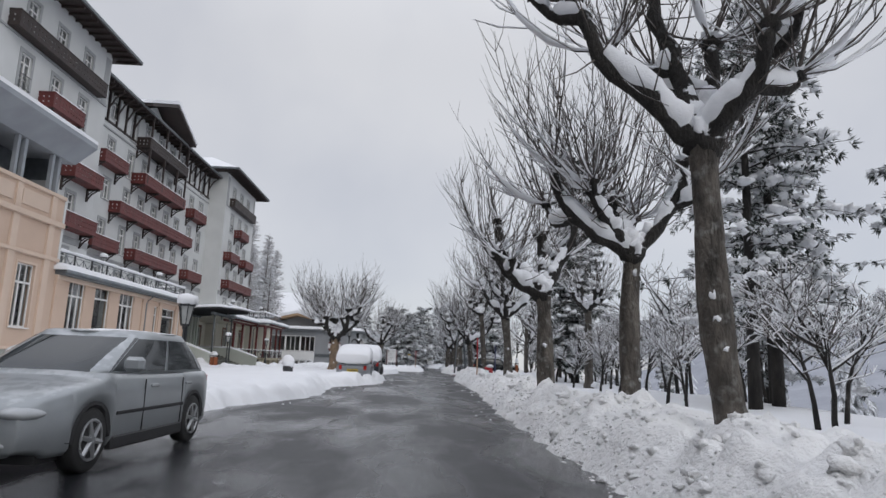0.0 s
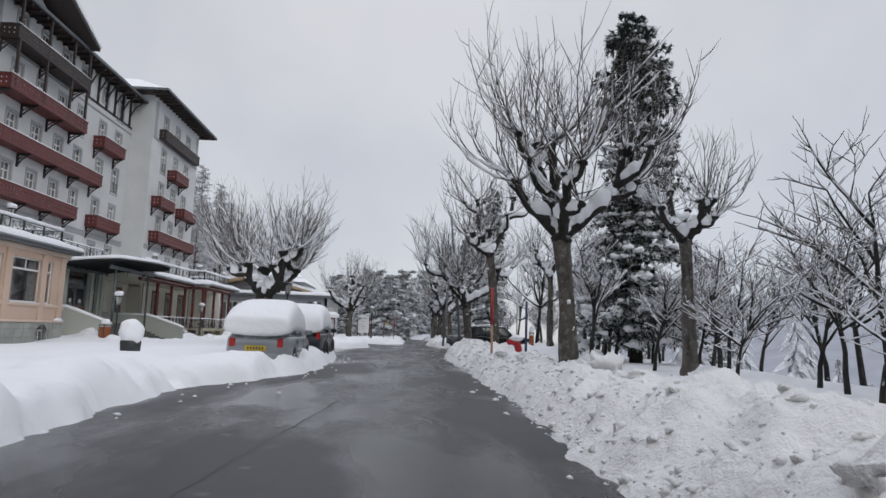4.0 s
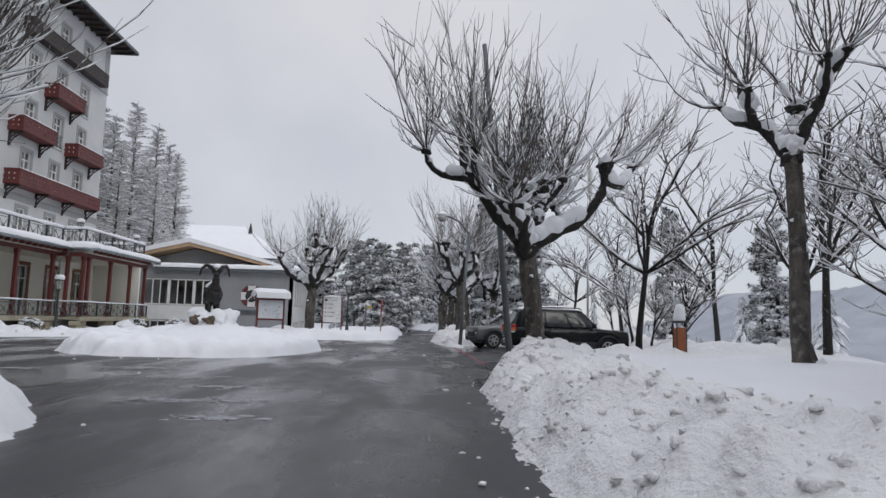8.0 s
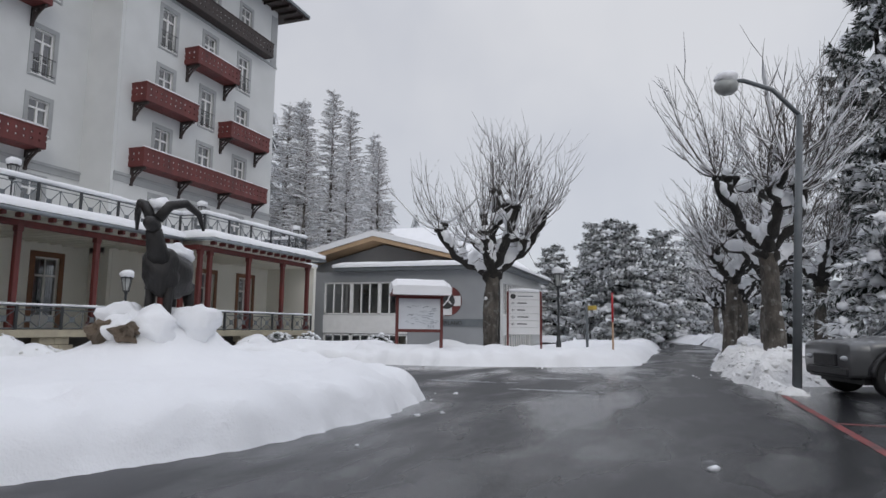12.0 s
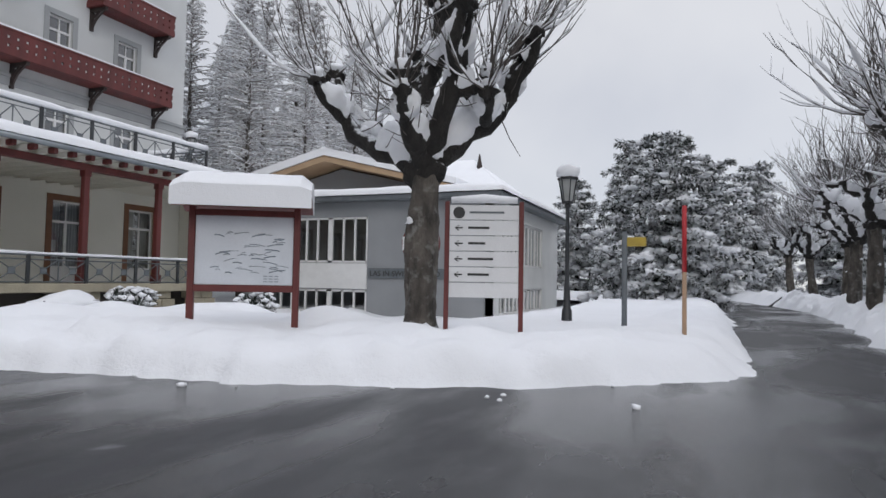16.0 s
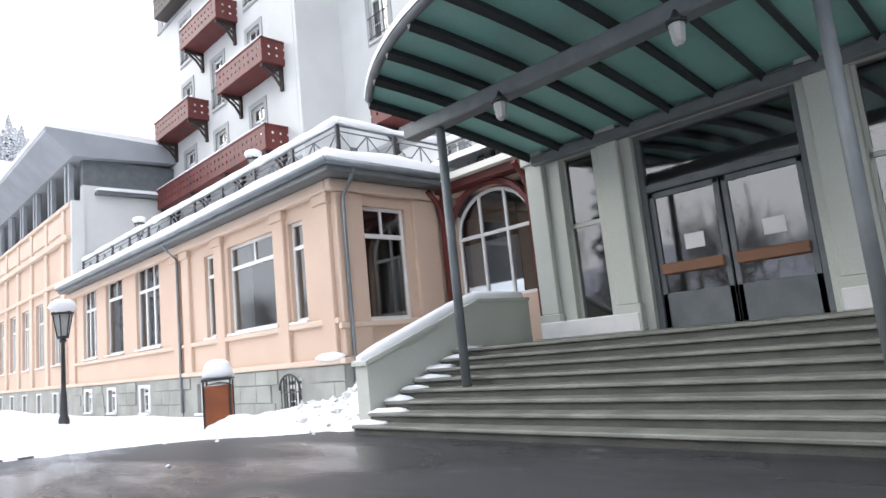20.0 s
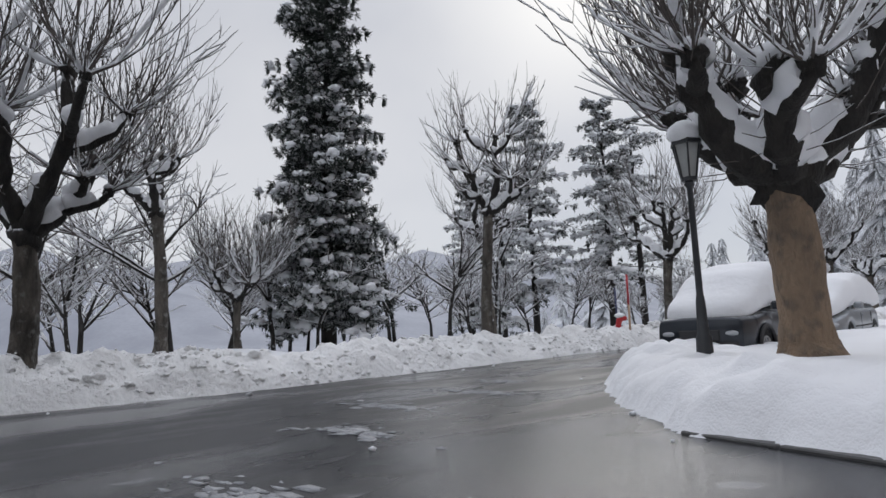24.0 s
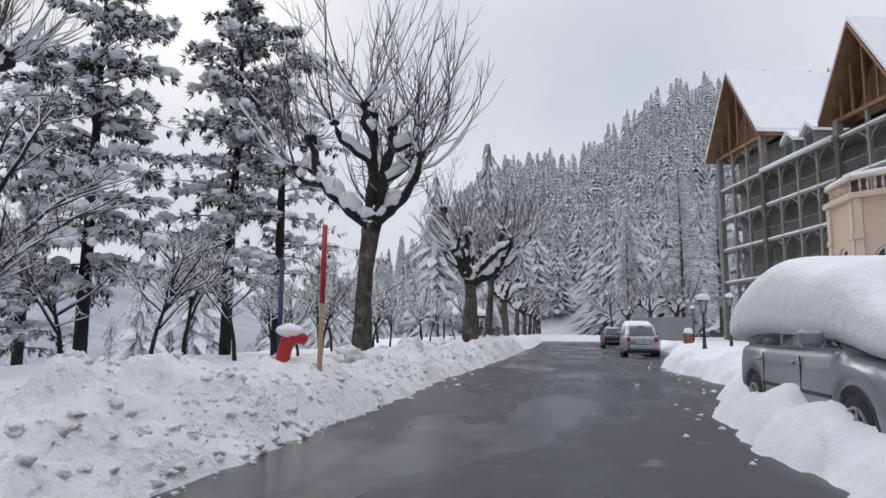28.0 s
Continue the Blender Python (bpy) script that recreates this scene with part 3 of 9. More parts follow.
def clumps(x, y, size, seed):
    """Heights of rounded clods that lie side by side, each with a height of its own."""
    u, v = x / size, y / size
    ui, vi = np.floor(u).astype(int), np.floor(v).astype(int)
    best, tall = np.full(x.shape, 9.0), np.zeros(x.shape)
    for dx in (-1, 0, 1):
        for dy in (-1, 0, 1):
            n = ((ui + dx) * 73856093 ^ (vi + dy) * 19349663 ^ seed * 83492791) & 0xFFFFFFFF
            n = ((n ^ (n >> 13)) * 1274126177) & 0xFFFFFFFF
            jx, jy, jh = (n & 1023) / 1023.0, ((n >> 10) & 1023) / 1023.0, ((n >> 20) & 1023) / 1023.0
            d = np.hypot(u - ui - dx - jx, v - vi - dy - jy)
            tall = np.where(d < best, jh, tall)
            best = np.minimum(best, d)
    return tall * np.clip(1 - (best / 0.72) ** 2, 0, 1)


def dip(x, y):
    """The garden before the low pavilion lies deeper than the forecourt."""
    return 0.85 * fade(85.0, 92.0, y) * fade(-3.2, -6.5, x) * fade(-16.0, -12.5, x) * fade(125, 118, y)


def sink(x, y):
    """The lawn falls a little towards the long wing."""
    return 0.28 * fade(-7, -16, x) * fade(10, 18, y) * fade(64, 58, y)


def snow_height(x, y):
    d = outside(x, y) + 0.28 * (lattice(x * 1.1, y * 1.1, 3) - 0.5) + 0.16 * (lattice(x * 3.7, y * 3.7, 4) - 0.5)
    right = fade(-0.5, 1.5, x) * (1 - fade(80, 86, y) * fade(3.2, 2.2, x))
    depth = 0.44 + 0.12 * right
    depth = depth - sink(x, y) - 0.26 * fade(-14.2, -16.2, x) * fade(20, 44, y) - 0.37 * fade(-11, -15, x) * fade(74, 78, y)
    h = depth * (1 - np.exp(-np.clip(d, 0, None) / (0.20 + 0.30 * right)))
    crest = np.exp(-((d - 1.0) / 0.8) ** 2)
    h += right * crest * (0.10 + 0.38 * (lattice(x * 0.9, y * 0.9, 7) - 0.35) + 0.24 * (lattice(x * 2.6, y * 2.6, 8) - 0.5) + 0.10 * (lattice(x * 6.5, y * 6.5, 9) - 0.5)) * fade(0, 0.4, d)
    rubble = right * fade(0.02, 0.25, d) * fade(2.6, 1.3, d + 0.9 * (lattice(x * 0.6, y * 0.6, 12) - 0.5)) * fade(0.25, 0.6, lattice(x * 0.5, y * 0.5, 13) + 0.15)
    h += rubble * (0.20 * clumps(x, y, 0.52, 5) + 0.13 * clumps(x, y, 0.27, 6) - 0.06)
    chunk = (1 - right) * fade(0.02, 0.22, d) * fade(1.5, 0.6, d + 0.8 * (lattice(x * 0.7, y * 0.7, 14) - 0.5)) * fade(0.2, 0.55, lattice(x * 0.45, y * 0.45, 15) + 0.1)
    h += chunk * (0.15 * clumps(x, y, 0.6, 7) + 0.08 * clumps(x, y, 0.32, 8) - 0.04)
    h += (1 - right) * crest * (0.05 + 0.20 * (lattice(x * 1.3, y * 1.3, 17) - 0.4) + 0.16 * (lattice(x * 3.1, y * 3.1, 18) - 0.5) + 0.07 * (lattice(x * 5.5, y * 5.5, 19) - 0.5)) * fade(0, 0.4, d)
    h += 0.16 * (lattice(x * 0.33, y * 0.33, 11) - 0.5) * fade(0.8, 3, d)
    h += 0.26 * np.exp(-(((x - 4.9) / 0.8) ** 2 + ((y - 60.2) / 1.2) ** 2)) * (d > 0) * (0.7 + 0.6 * lattice(x * 4, y * 4, 63))
    # ploughed heap by the stair wall, small drifts at two lamp posts
    h += 0.44 * np.exp(-(((x + 18.4) / 0.55) ** 2 + ((y - 65.4) / 0.75) ** 2)) * (d > 0) * (0.6 + 0.7 * lattice(x * 3, y * 3, 71))
    h += (0.30 * np.exp(-(((x + 14.75) / 0.32) ** 2 + ((y - 59.9) / 0.34) ** 2)) + 0.26 * np.exp(-(((x + 16.1) / 0.32) ** 2 + ((y - 79.9) / 0.34) ** 2))) * (d > 0)
    # soft humps over buried shrubs between the forecourt and the porch
    h += 0.55 * np.clip(lattice(x * 0.75, y * 0.75, 61) - 0.5, 0, 1) * fade(77, 80, y) * fade(93, 89, y) * fade(-2.5, -4, x) * fade(0.5, 1.6, d)
    # the ground falls away behind the ploughed bank on the valley side
    h -= 0.38 * right * fade(2.2, 5.5, d) * fade(5, 14, y) * (1 - 1.15 * fade(51.5, 54, y) * fade(60, 57.5, y) * fade(12.5, 10, x))
    # heap on the island round the statue, pile beside the steps, drift along the car row
    h += (0.80 * np.exp(-(((x + 5.3) / 0.85) ** 2 + ((y - 70.4) / 0.95) ** 2)) + 0.18 * np.exp(-(((x + 5.3) / 2.4) ** 2 + ((y - 70.2) / 2.6) ** 2))) * (d > 0) * (0.9 + 0.22 * lattice(x * 3.3, y * 3.3, 51))
    h += (0.50 * np.exp(-(((x + 16.9) / 1.5) ** 2 + ((y - 76.3) / 0.9) ** 2)) + 0.25 * np.exp(-(((x + 15.0) / 1.6) ** 2 + ((y - 77.9) / 0.8) ** 2))) * (d > 0) * (0.7 + 0.6 * lattice(x * 3, y * 3, 21) + 0.3 * lattice(x * 7, y * 7, 22))
    h += (0.20 * lattice(x * 1.1, y * 1.3, 52) + 0.14 * lattice(x * 3.5, y * 3.5, 53) - 0.19) * np.exp(-(((x + 1.9) / 0.6) ** 2)) * fade(37.5, 39, y) * fade(53, 51.0, y) * (d > 0)
    return np.where(d > 0, h, -0.05 + np.clip(d, -1, 0) * 0.05) + hills(x, y) - np.where(d > 0, dip(x, y), 0)


xs = np.concatenate([np.arange(-31.0, -18.0, 0.25), np.arange(-18.0, -8.0, 0.14), np.arange(-8.0, -0.4, 0.11), np.arange(-0.4, 1.8, 0.3), np.arange(1.8, 7.0, 0.075), np.arange(7.0, 15.01, 0.2)])
ys = np.arange(8.0, 116.01, 0.11)
gx, gy = np.meshgrid(xs, ys)
sz = snow_height(gx, gy)
snow_me = grid_mesh(xs, ys, sz, (sz + dip(gx, gy) + sink(gx, gy) > hills(gx, gy) - 0.03) | ((gx < -9) & (gy > 16) & (gy < 56)))
snow_me.materials.append(SNOW)
snow_me.materials.append(SNOW_PLOUGHED)
cen = np.zeros(len(snow_me.polygons) * 3)
snow_me.polygons.foreach_get("center", cen)
cen = cen.reshape(-1, 3)
rough_side = (cen[:, 0] > 1.0) & (outside(cen[:, 0], cen[:, 1]) < 2.6 + 1.6 * (lattice(cen[:, 0] * 0.8, cen[:, 1] * 0.8, 31) - 0.5)) & (cen[:, 1] < 83)
snow_me.polygons.foreach_set("material_index", rough_side.astype(np.int32))
snow = new("snow_cover", snow_me)
tagged(snow, "deep fresh snow with ploughed banks along the road", "snow", kind="structure")


for lo, hi in ((-95.0, 8.0), (116.0, 165.0)):
    sxs, sys_ = np.arange(-31.0, 15.01, 0.46), np.linspace(lo, hi, int((hi - lo) / 0.46) + 1)
    fx_, fy_ = np.meshgrid(sxs, sys_)
    fz = snow_height(fx_, fy_)
    strip = grid_mesh(sxs, sys_, fz, fz > hills(fx_, fy_) - 0.03)
    strip.materials.append(SNOW)
    tagged(new("snow_cover", strip), "deep fresh snow along the road", "snow", kind="structure")


# broken clods of ploughed snow along the bank and crumbs on the asphalt
random.seed(17)
clods = Geo()
cl = []
while len(cl) < 26000:
    x, y = rnd(1.9, 6.2), rnd(9.0, 83.0)
    if len(cl) > 24500:
        x, y = rnd(3.3, 6.6), rnd(56.5, 62.6)
    cl.append((x, y))
cl = np.array(cl)
cd, cz = outside(cl[:, 0], cl[:, 1]), snow_height(cl[:, 0], cl[:, 1])
for (x, y), d, z in zip(cl, cd, cz):
    if -0.06 < d < 2.2 and random.random() < (1.05 - d * 0.45) * (0.35 + 1.1 * noise.noise(Vector((x * 0.8, y * 0.8, 3.0))) + 0.3):
        r = (0.014 + 0.045 * random.random() ** 3) * (1.5 if random.random() < 0.03 else 1.0) * (0.6 if d < 0.05 else 1.0)
        clods.lump((x, y, max(z, 0) - r * 0.15), (r * rnd(0.8, 1.5), r * rnd(0.8, 1.5), r * rnd(0.6, 1.0)), random.random() * 90, 0.45, 2 if r > 0.04 else 1)
for k in range(140):
    x, y = rnd(2.6, 5.6), rnd(12.0, 62.5)
    d = float(outside(np.array([x]), np.array([y]))[0])
    if 0.15 < d < 1.7:
        r = 0.05 + 0.09 * random.random() ** 2
        z = float(snow_height(np.array([x]), np.array([y]))[0])
        clods.lump((x, y, z - r * 0.30), (r * rnd(0.9, 1.6), r * rnd(0.8, 1.5), r * rnd(0.6, 1.0)), random.random() * 90, 0.40, 3)
for x, y, r in ((4.35, 33.6, 0.25), (4.5, 33.2, 0.16), (4.2, 39.2, 0.18)):
    z = float(snow_height(np.array([x]), np.array([y]))[0])
    clods.lump((x, y, z + r * 0.3), (r * 1.2, r, r * 0.85), x * 9 + y, 0.5, 3)
for k in range(130):
    x, y = -15.6 + random.gauss(0, 1.3), 77.0 + random.gauss(0, 0.75)
    d = float(outside(np.array([x]), np.array([y]))[0])
    if -0.25 < d and x > -18.6:
        r = 0.025 + 0.06 * random.random() ** 2
        z = float(snow_height(np.array([x]), np.array([y]))[0])
        clods.lump((x, y, max(z, 0) + r * 0.2), (r * rnd(0.8, 1.4), r * rnd(0.8, 1.4), r * rnd(0.6, 1.0)), random.random() * 90, 0.45, 1)
for k in range(110):
    x, y = -17.9 + random.gauss(0, 0.45), 65.2 + random.gauss(0, 0.6)
    r = 0.02 + 0.05 * random.random() ** 2
    z = float(snow_height(np.array([x]), np.array([y]))[0])
    if x > -19.0:
        clods.lump((x, y, max(z, 0) + r * 0.2), (r * rnd(0.8, 1.4), r * rnd(0.8, 1.4), r * rnd(0.6, 1.0)), random.random() * 90, 0.42, 2)
solo("snow_clods", clods, SNOW_PLOUGHED, "broken clods of ploughed snow along the bank", "snow clods", "", "stuff", smooth=True)
crumbs = Geo()
cl = np.array([(rnd(-16, 3.5), rnd(22, 84)) for _ in range(1500)])
cd = outside(cl[:, 0], cl[:, 1])
for (x, y), d in zip(cl, cd):
    if (-0.7 < d < 0.1) or (d < 0 and random.random() < 0.02):
        r = rnd(0.012, 0.03) + 0.035 * random.random() ** 4
        crumbs.lump((x, y, r * 0.3), (r * rnd(0.8, 1.6), r * rnd(0.8, 1.6), r * 0.7), random.random() * 90, 0.4, 1)
solo("snow_crumbs", crumbs, SNOW, "small lumps of snow scattered on the wet asphalt", "snow crumbs", "", "stuff", smooth=True)


def spaced(lo, hi, near_lo, near_hi, fine, grow):
    out, s = [near_lo], fine
    while out[-1] < near_hi:
        out.append(out[-1] + fine)
    while out[-1] < hi:
        s *= grow
        out.append(out[-1] + s)
    s = fine
    while out[0] > lo:
        s *= grow
        out.insert(0, out[0] - s)
    return np.array(out)


gxs, gys = spaced(-2600, 2600, -60, 40, 2.0, 1.12), spaced(-2600, 2600, -40, 140, 2.0, 1.12)
ax_, ay_ = np.meshgrid(gxs, gys)
gz = hills(ax_, ay_) + 3.0 * (lattice(ax_ / 22, ay_ / 22, 41) - 0.5) * fade(50, 110, np.hypot(ax_ + 5, ay_ - 55)) - 0.10
# the open side falls to the valley and climbs again to far snowy ranges
gz = np.where(ax_ > 300, gz + 0.26 * np.clip(ax_ - 520, 0, 900) * (0.6 + 0.8 * lattice(ax_ / 260, ay_ / 260, 43)), gz)
gz = np.where((ax_ < 14) & (ax_ > -33) & (ay_ > -97) & (ay_ < 167), gz - 0.3, gz) - 1.6 * fade(84, 88, ay_) * fade(-2, -4, ax_) * fade(-18, -15, ax_) * fade(126, 122, ay_)
ground = new("ground", grid_mesh(gxs, gys, gz))
ground.data.materials.append(SNOW)
# polygons beyond x 62 take the grey-blue that stands in for valley haze
ground.data.materials.append(HAZE_TINTED_SLOPE)
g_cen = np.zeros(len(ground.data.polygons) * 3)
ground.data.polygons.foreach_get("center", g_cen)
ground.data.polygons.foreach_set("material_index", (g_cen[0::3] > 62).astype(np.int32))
tagged(ground, "snow-covered land falling to the valley and rising to forest", "ground", kind="structure")

def widened(poly, d):
    out, n = [], len(poly)
    area = sum(ax * by - bx * ay for (ax, ay), (bx, by) in zip(poly, poly[1:] + poly[:1]))
    for i in range(n):
        (ax, ay), (bx, by), (cx, cy) = poly[i - 1], poly[i], poly[(i + 1) % n]
        u, v = Vector((bx - ax, by - ay)).normalized(), Vector((cx - bx, cy - by)).normalized()
        t = (u + v).normalized() if (u + v).length > 0.1 else u
        s = d if area > 0 else -d
        out.append((bx + t.y * s, by - t.x * s))
    return out


road_bm = bmesh.new()
road_bm.faces.new([road_bm.verts.new((x, y, 0)) for x, y in widened(ROAD, 0.5)])
bmesh.ops.triangulate(road_bm, faces=road_bm.faces[:])
road_me = bpy.data.meshes.new("road")
road_bm.to_mesh(road_me)
road_bm.free()
road_me.materials.append(ASPHALT)
tagged(new("road", road_me), "wet dark asphalt road and forecourt with slush", "road", kind="structure")

# red parking lines and thin slush on the forecourt
for a, b, w in (((4.25, 64.2), (4.15, 75.4), 0.11), ((4.2, 71.6), (11.4, 71.2), 0.12)):
    p, q = Vector((*a, 0)), Vector((*b, 0))
    n_ = Vector((-(q - p).y, (q - p).x, 0)).normalized() * w / 2
    solo("parking_line", Geo().quad(*[v + Vector((0, 0, 0.004)) for v in (p - n_, q - n_, q + n_, p + n_)]), RED_LINE, "worn red parking-bay line on wet asphalt", "road marking", "parking lines", "structure")
# old longitudinal joint in the asphalt
random.seed(29)
joint_at = [(-1.0 + 0.085 * (0.3 * k - 5) + rnd(-0.02, 0.02), 17.0 + 0.3 * k) for k in range(60)]
joint = Geo()
for (ax, ay), (bx, by) in zip(joint_at, joint_at[1:]):
    w_ = rnd(0.004, 0.022)
    joint.quad((ax - w_, ay, 0.003), (ax + w_, ay, 0.003), (bx + w_, by, 0.003), (bx - w_, by, 0.003))
solo("road_joint", joint, SIGN_BLACK, "dark cracked joint along the wet asphalt", "road joint", "", "structure")
slush = Geo()
for x, y, rx, ry in ((-1.2, 57.0, 0.9, 0.25), (-2.4, 58.6, 1.1, 0.3), (-4.0, 60.6, 1.2, 0.3), (-6.3, 59.8, 0.9, 0.22), (0.2, 74.3, 0.9, 0.2), (-1.9, 75.6, 0.8, 0.18), (-0.4, 77.2, 0.7, 0.12),
                     (-10.4, 70.5, 0.8, 0.25), (-11.8, 68.9, 1.0, 0.25), (-13.6, 71.2, 0.9, 0.2), (7.6, 72.6, 1.1, 0.5), (9.6, 74.0, 1.0, 0.3), (6.4, 70.0, 0.6, 0.2), (-1.0, 55.2, 1.0, 0.3), (-0.2, 53.6, 0.5, 0.2)):
    for j in range(95):
        a_, k_ = rnd(0, 6.283), abs(random.gauss(0, 0.55))
        r_ = rnd(0.015, 0.085)
        slush.lump((x + math.cos(a_) * k_ * rx, y + math.sin(a_) * k_ * ry, -0.002), (r_ * rnd(0.9, 2.4), r_ * rnd(0.5, 1.2), rnd(0.006, 0.016)), random.random() * 60, 0.6, 1)
solo("slush_patches", slush, SLUSH, "grey slush patches on the wet forecourt", "slush", "", "stuff", True)


# ---------------------------------------------------------------- trees
def limb_path(start, direction, length, bend, steps=6, droop=0.0):
    p, d, out = Vector(start), Vector(direction).normalized(), [Vector(start)]
    for i in range(steps):
        d = (d + Vector((rnd(-bend, bend), rnd(-bend, bend), rnd(-bend, bend) * 0.6 - droop))).normalized()
        p = p + d * (length / steps)
        out.append(p.copy())
    return out, d


def snow_on(g, pts, radii, seed, reach=1.0):
    """Deep lumpy ridges of snow along the upper side of a limb, where it is not too steep."""
    run, rr = [], []

    def close():
        if len(run) > 1:
            g.tube(run, [r * (0.45 if i in (0, len(rr) - 1) else 1.0) for i, r in enumerate(rr)], 8)
        run.clear()
        rr.clear()

    fine, fr = [], []
    for i in range(len(pts) - 1):
        for k in range(3):
            fine.append(pts[i].lerp(pts[i + 1], k / 3))
            fr.append(radii[i] + (radii[i + 1] - radii[i]) * k / 3)
    for i, (p, r) in enumerate(zip(fine, fr)):
        d = fine[min(i + 1, len(fine) - 1)] - fine[max(i - 1, 0)]
        flat = 1 - abs(d.normalized().z) if d.length else 1
        k = max(0.0, min(1.0, flat * 2.7 - 0.10)) * reach
        n_ = noise.noise(p * 3.4 + Vector((seed, 0, 0)))
        if k < 0.10 or n_ < -0.38:
            close()
            continue
        w = (r * (0.62 + 0.38 * k) + 0.060 * k) * (1 + 0.55 * n_)
        run.append(p + Vector((0, 0, r * 0.58 + 0.085 * k + 0.03 * n_)))
        rr.append(w)
    close()


def elbow(start, az, rise, length, steps=9):
    """Limb that leaves the fork outwards and then bends upwards."""
    an = radians(az)
    d0 = Vector((math.cos(an), math.sin(an), rise)).normalized()
    p, out, d = Vector(start), [Vector(start)], d0
    for i in range(steps):
        k = max(0.0, min(1.0, (i / steps) * 1.7 - 0.55))
        d = (d0 * (1 - 0.75 * k) + Vector((0, 0, 0.95 * k)) + Vector((rnd(-0.26, 0.26), rnd(-0.26, 0.26), rnd(-0.16, 0.16)))).normalized()
        p = p + d * (length / steps)
        out.append(p.copy())
    return out, d


def pollard(name, height=3.2, girth=0.27, limbs=4, shoots=22, shoot_len=2.8, lean=(0.0, 0.0), seed=1, up=0.8, spread=1.5, m=None, label="", snow_k=1.0, arms=None, frill=1.0, bark=None):
    """Lopped street tree: bare trunk, knuckled limbs with snow along them, and whips of young shoots.
    arms: for each limb its compass angle, its rise and its length."""
    random.seed(seed)
    t = thing(name, m, label or "bare pollarded street tree with snow on its knuckled limbs", "tree", "pollarded trees")
    trunk, wood, twigs, snow = Geo(), Geo(), Geo(), Geo()
    pts, rad = [Vector((0, 0, -0.5)), Vector((0, 0, 0))], [girth * 1.25, girth * 1.08]
    for i in range(1, 9):
        k = i / 8
        pts.append(Vector((lean[0] * k + 0.06 * math.sin(3 * k + seed), lean[1] * k + 0.05 * math.sin(4 * k + 2 * seed), height * k)))
        rad.append(girth * (0.97 - 0.20 * k + (0.10 if i == 8 else 0)) * (1 + 0.07 * math.sin(9 * k + seed)))
    fine_p, fine_r = [], []
    for i in range(len(pts) - 1):
        for k in range(4):
            fine_p.append(pts[i].lerp(pts[i + 1], k / 4))
            fine_r.append((rad[i] + (rad[i + 1] - rad[i]) * k / 4) * (1 + 0.30 * max(0.0, 1 - max(0.0, fine_p[-1].z) / 0.45) ** 2))
    fine_p.append(pts[-1])
    fine_r.append(rad[-1])
    trunk.tube(fine_p, fine_r, 20)
    for n, (x, y, z) in enumerate(trunk.v):
        c = fine_p[min(n // 20, len(fine_p) - 1)]
        a_ = math.atan2(y - c.y, x - c.x)
        k = 1 + 0.16 * noise.noise(Vector((math.cos(a_) * 1.3, math.sin(a_) * 1.3, z * 0.9 + seed))) + 0.10 * noise.noise(Vector((math.cos(a_) * 4.0, math.sin(a_) * 4.0, z * 2.6 + seed))) + 0.05 * noise.noise(Vector((math.cos(a_) * 9.0, math.sin(a_) * 9.0, z * 7.0 + seed)))
        trunk.v[n] = (c.x + (x - c.x) * k, c.y + (y - c.y) * k, z)
    # snow stuck to the windward bark
    for k in range(3):
        z_, a_ = rnd(0.3, height), rnd(3.3, 5.6)
        c = fine_p[min(len(fine_p) - 1, 8 + int(z_ / height * (len(fine_p) - 9)))]
        snow.lump((c.x + math.cos(a_) * girth * 0.80, c.y + math.sin(a_) * girth * 0.80, z_), (girth * 0.20, girth * 0.20, rnd(0.03, 0.07)), seed + k, 0.5, 2)
    snow.lump((girth * 0.7, -girth * 0.7, 0.02), (girth * 0.9, girth * 0.9, 0.2), seed, 0.4, 2)
    top = pts[-1]
    wood.lump(top, (girth * 1.1, girth * 1.1, girth * 1.0), seed, 0.35, 2)
    snow.lump(top + Vector((0, 0, girth * 1.15)), (girth * 1.0, girth * 1.0, girth * 1.0), seed + 2, 0.4, 3)
    heads, whips = [], []
    plan = arms or [(360 * (i + rnd(-0.25, 0.25)) / limbs, up * rnd(0.6, 1.3), rnd(0.75, 1.25) * spread) for i in range(limbs)]
    for i, (az, rise, length) in enumerate(plan):
        lp, ld = elbow(top, az, rise, length)
        lr = [girth * (0.70 - 0.30 * j / 9) * (1 + 0.20 * math.sin(j * 2.6 + i * 1.7)) for j in range(10)]
        wood.tube(lp, lr, 9)
        snow_on(snow, lp, lr, seed + i, snow_k)
        # wedge of snow packed into the fork
        for q_, w_ in ((1, 0.62), (2, 0.50)):
            snow.lump(lp[q_] + Vector((0, 0, lr[q_] + girth * 0.35 * w_)) - (lp[q_] - top) * 0.12, (girth * w_, girth * w_, girth * w_ * 1.25), seed + 3 * i + q_, 0.4, 2)
        heads.append((lp[-1], ld, lr[-1]))
        whips += lp[3:]
        for k in range(random.choice((1, 2, 2, 3))):
            j0 = random.choice((4, 5, 6, 7, 8))
            l2, ld2 = elbow(lp[j0], az + rnd(-100, 100), rnd(-0.1, 0.7), length * rnd(0.28, 0.55), 6)
            r2 = [girth * (0.42 - 0.16 * j / 6) for j in range(7)]
            wood.tube(l2, r2, 8)
            snow_on(snow, l2, r2, seed + 7 * i + k, snow_k)
            heads.append((l2[-1], ld2, r2[-1]))
    mid = sum((h[0] for h in heads), Vector()) / len(heads)
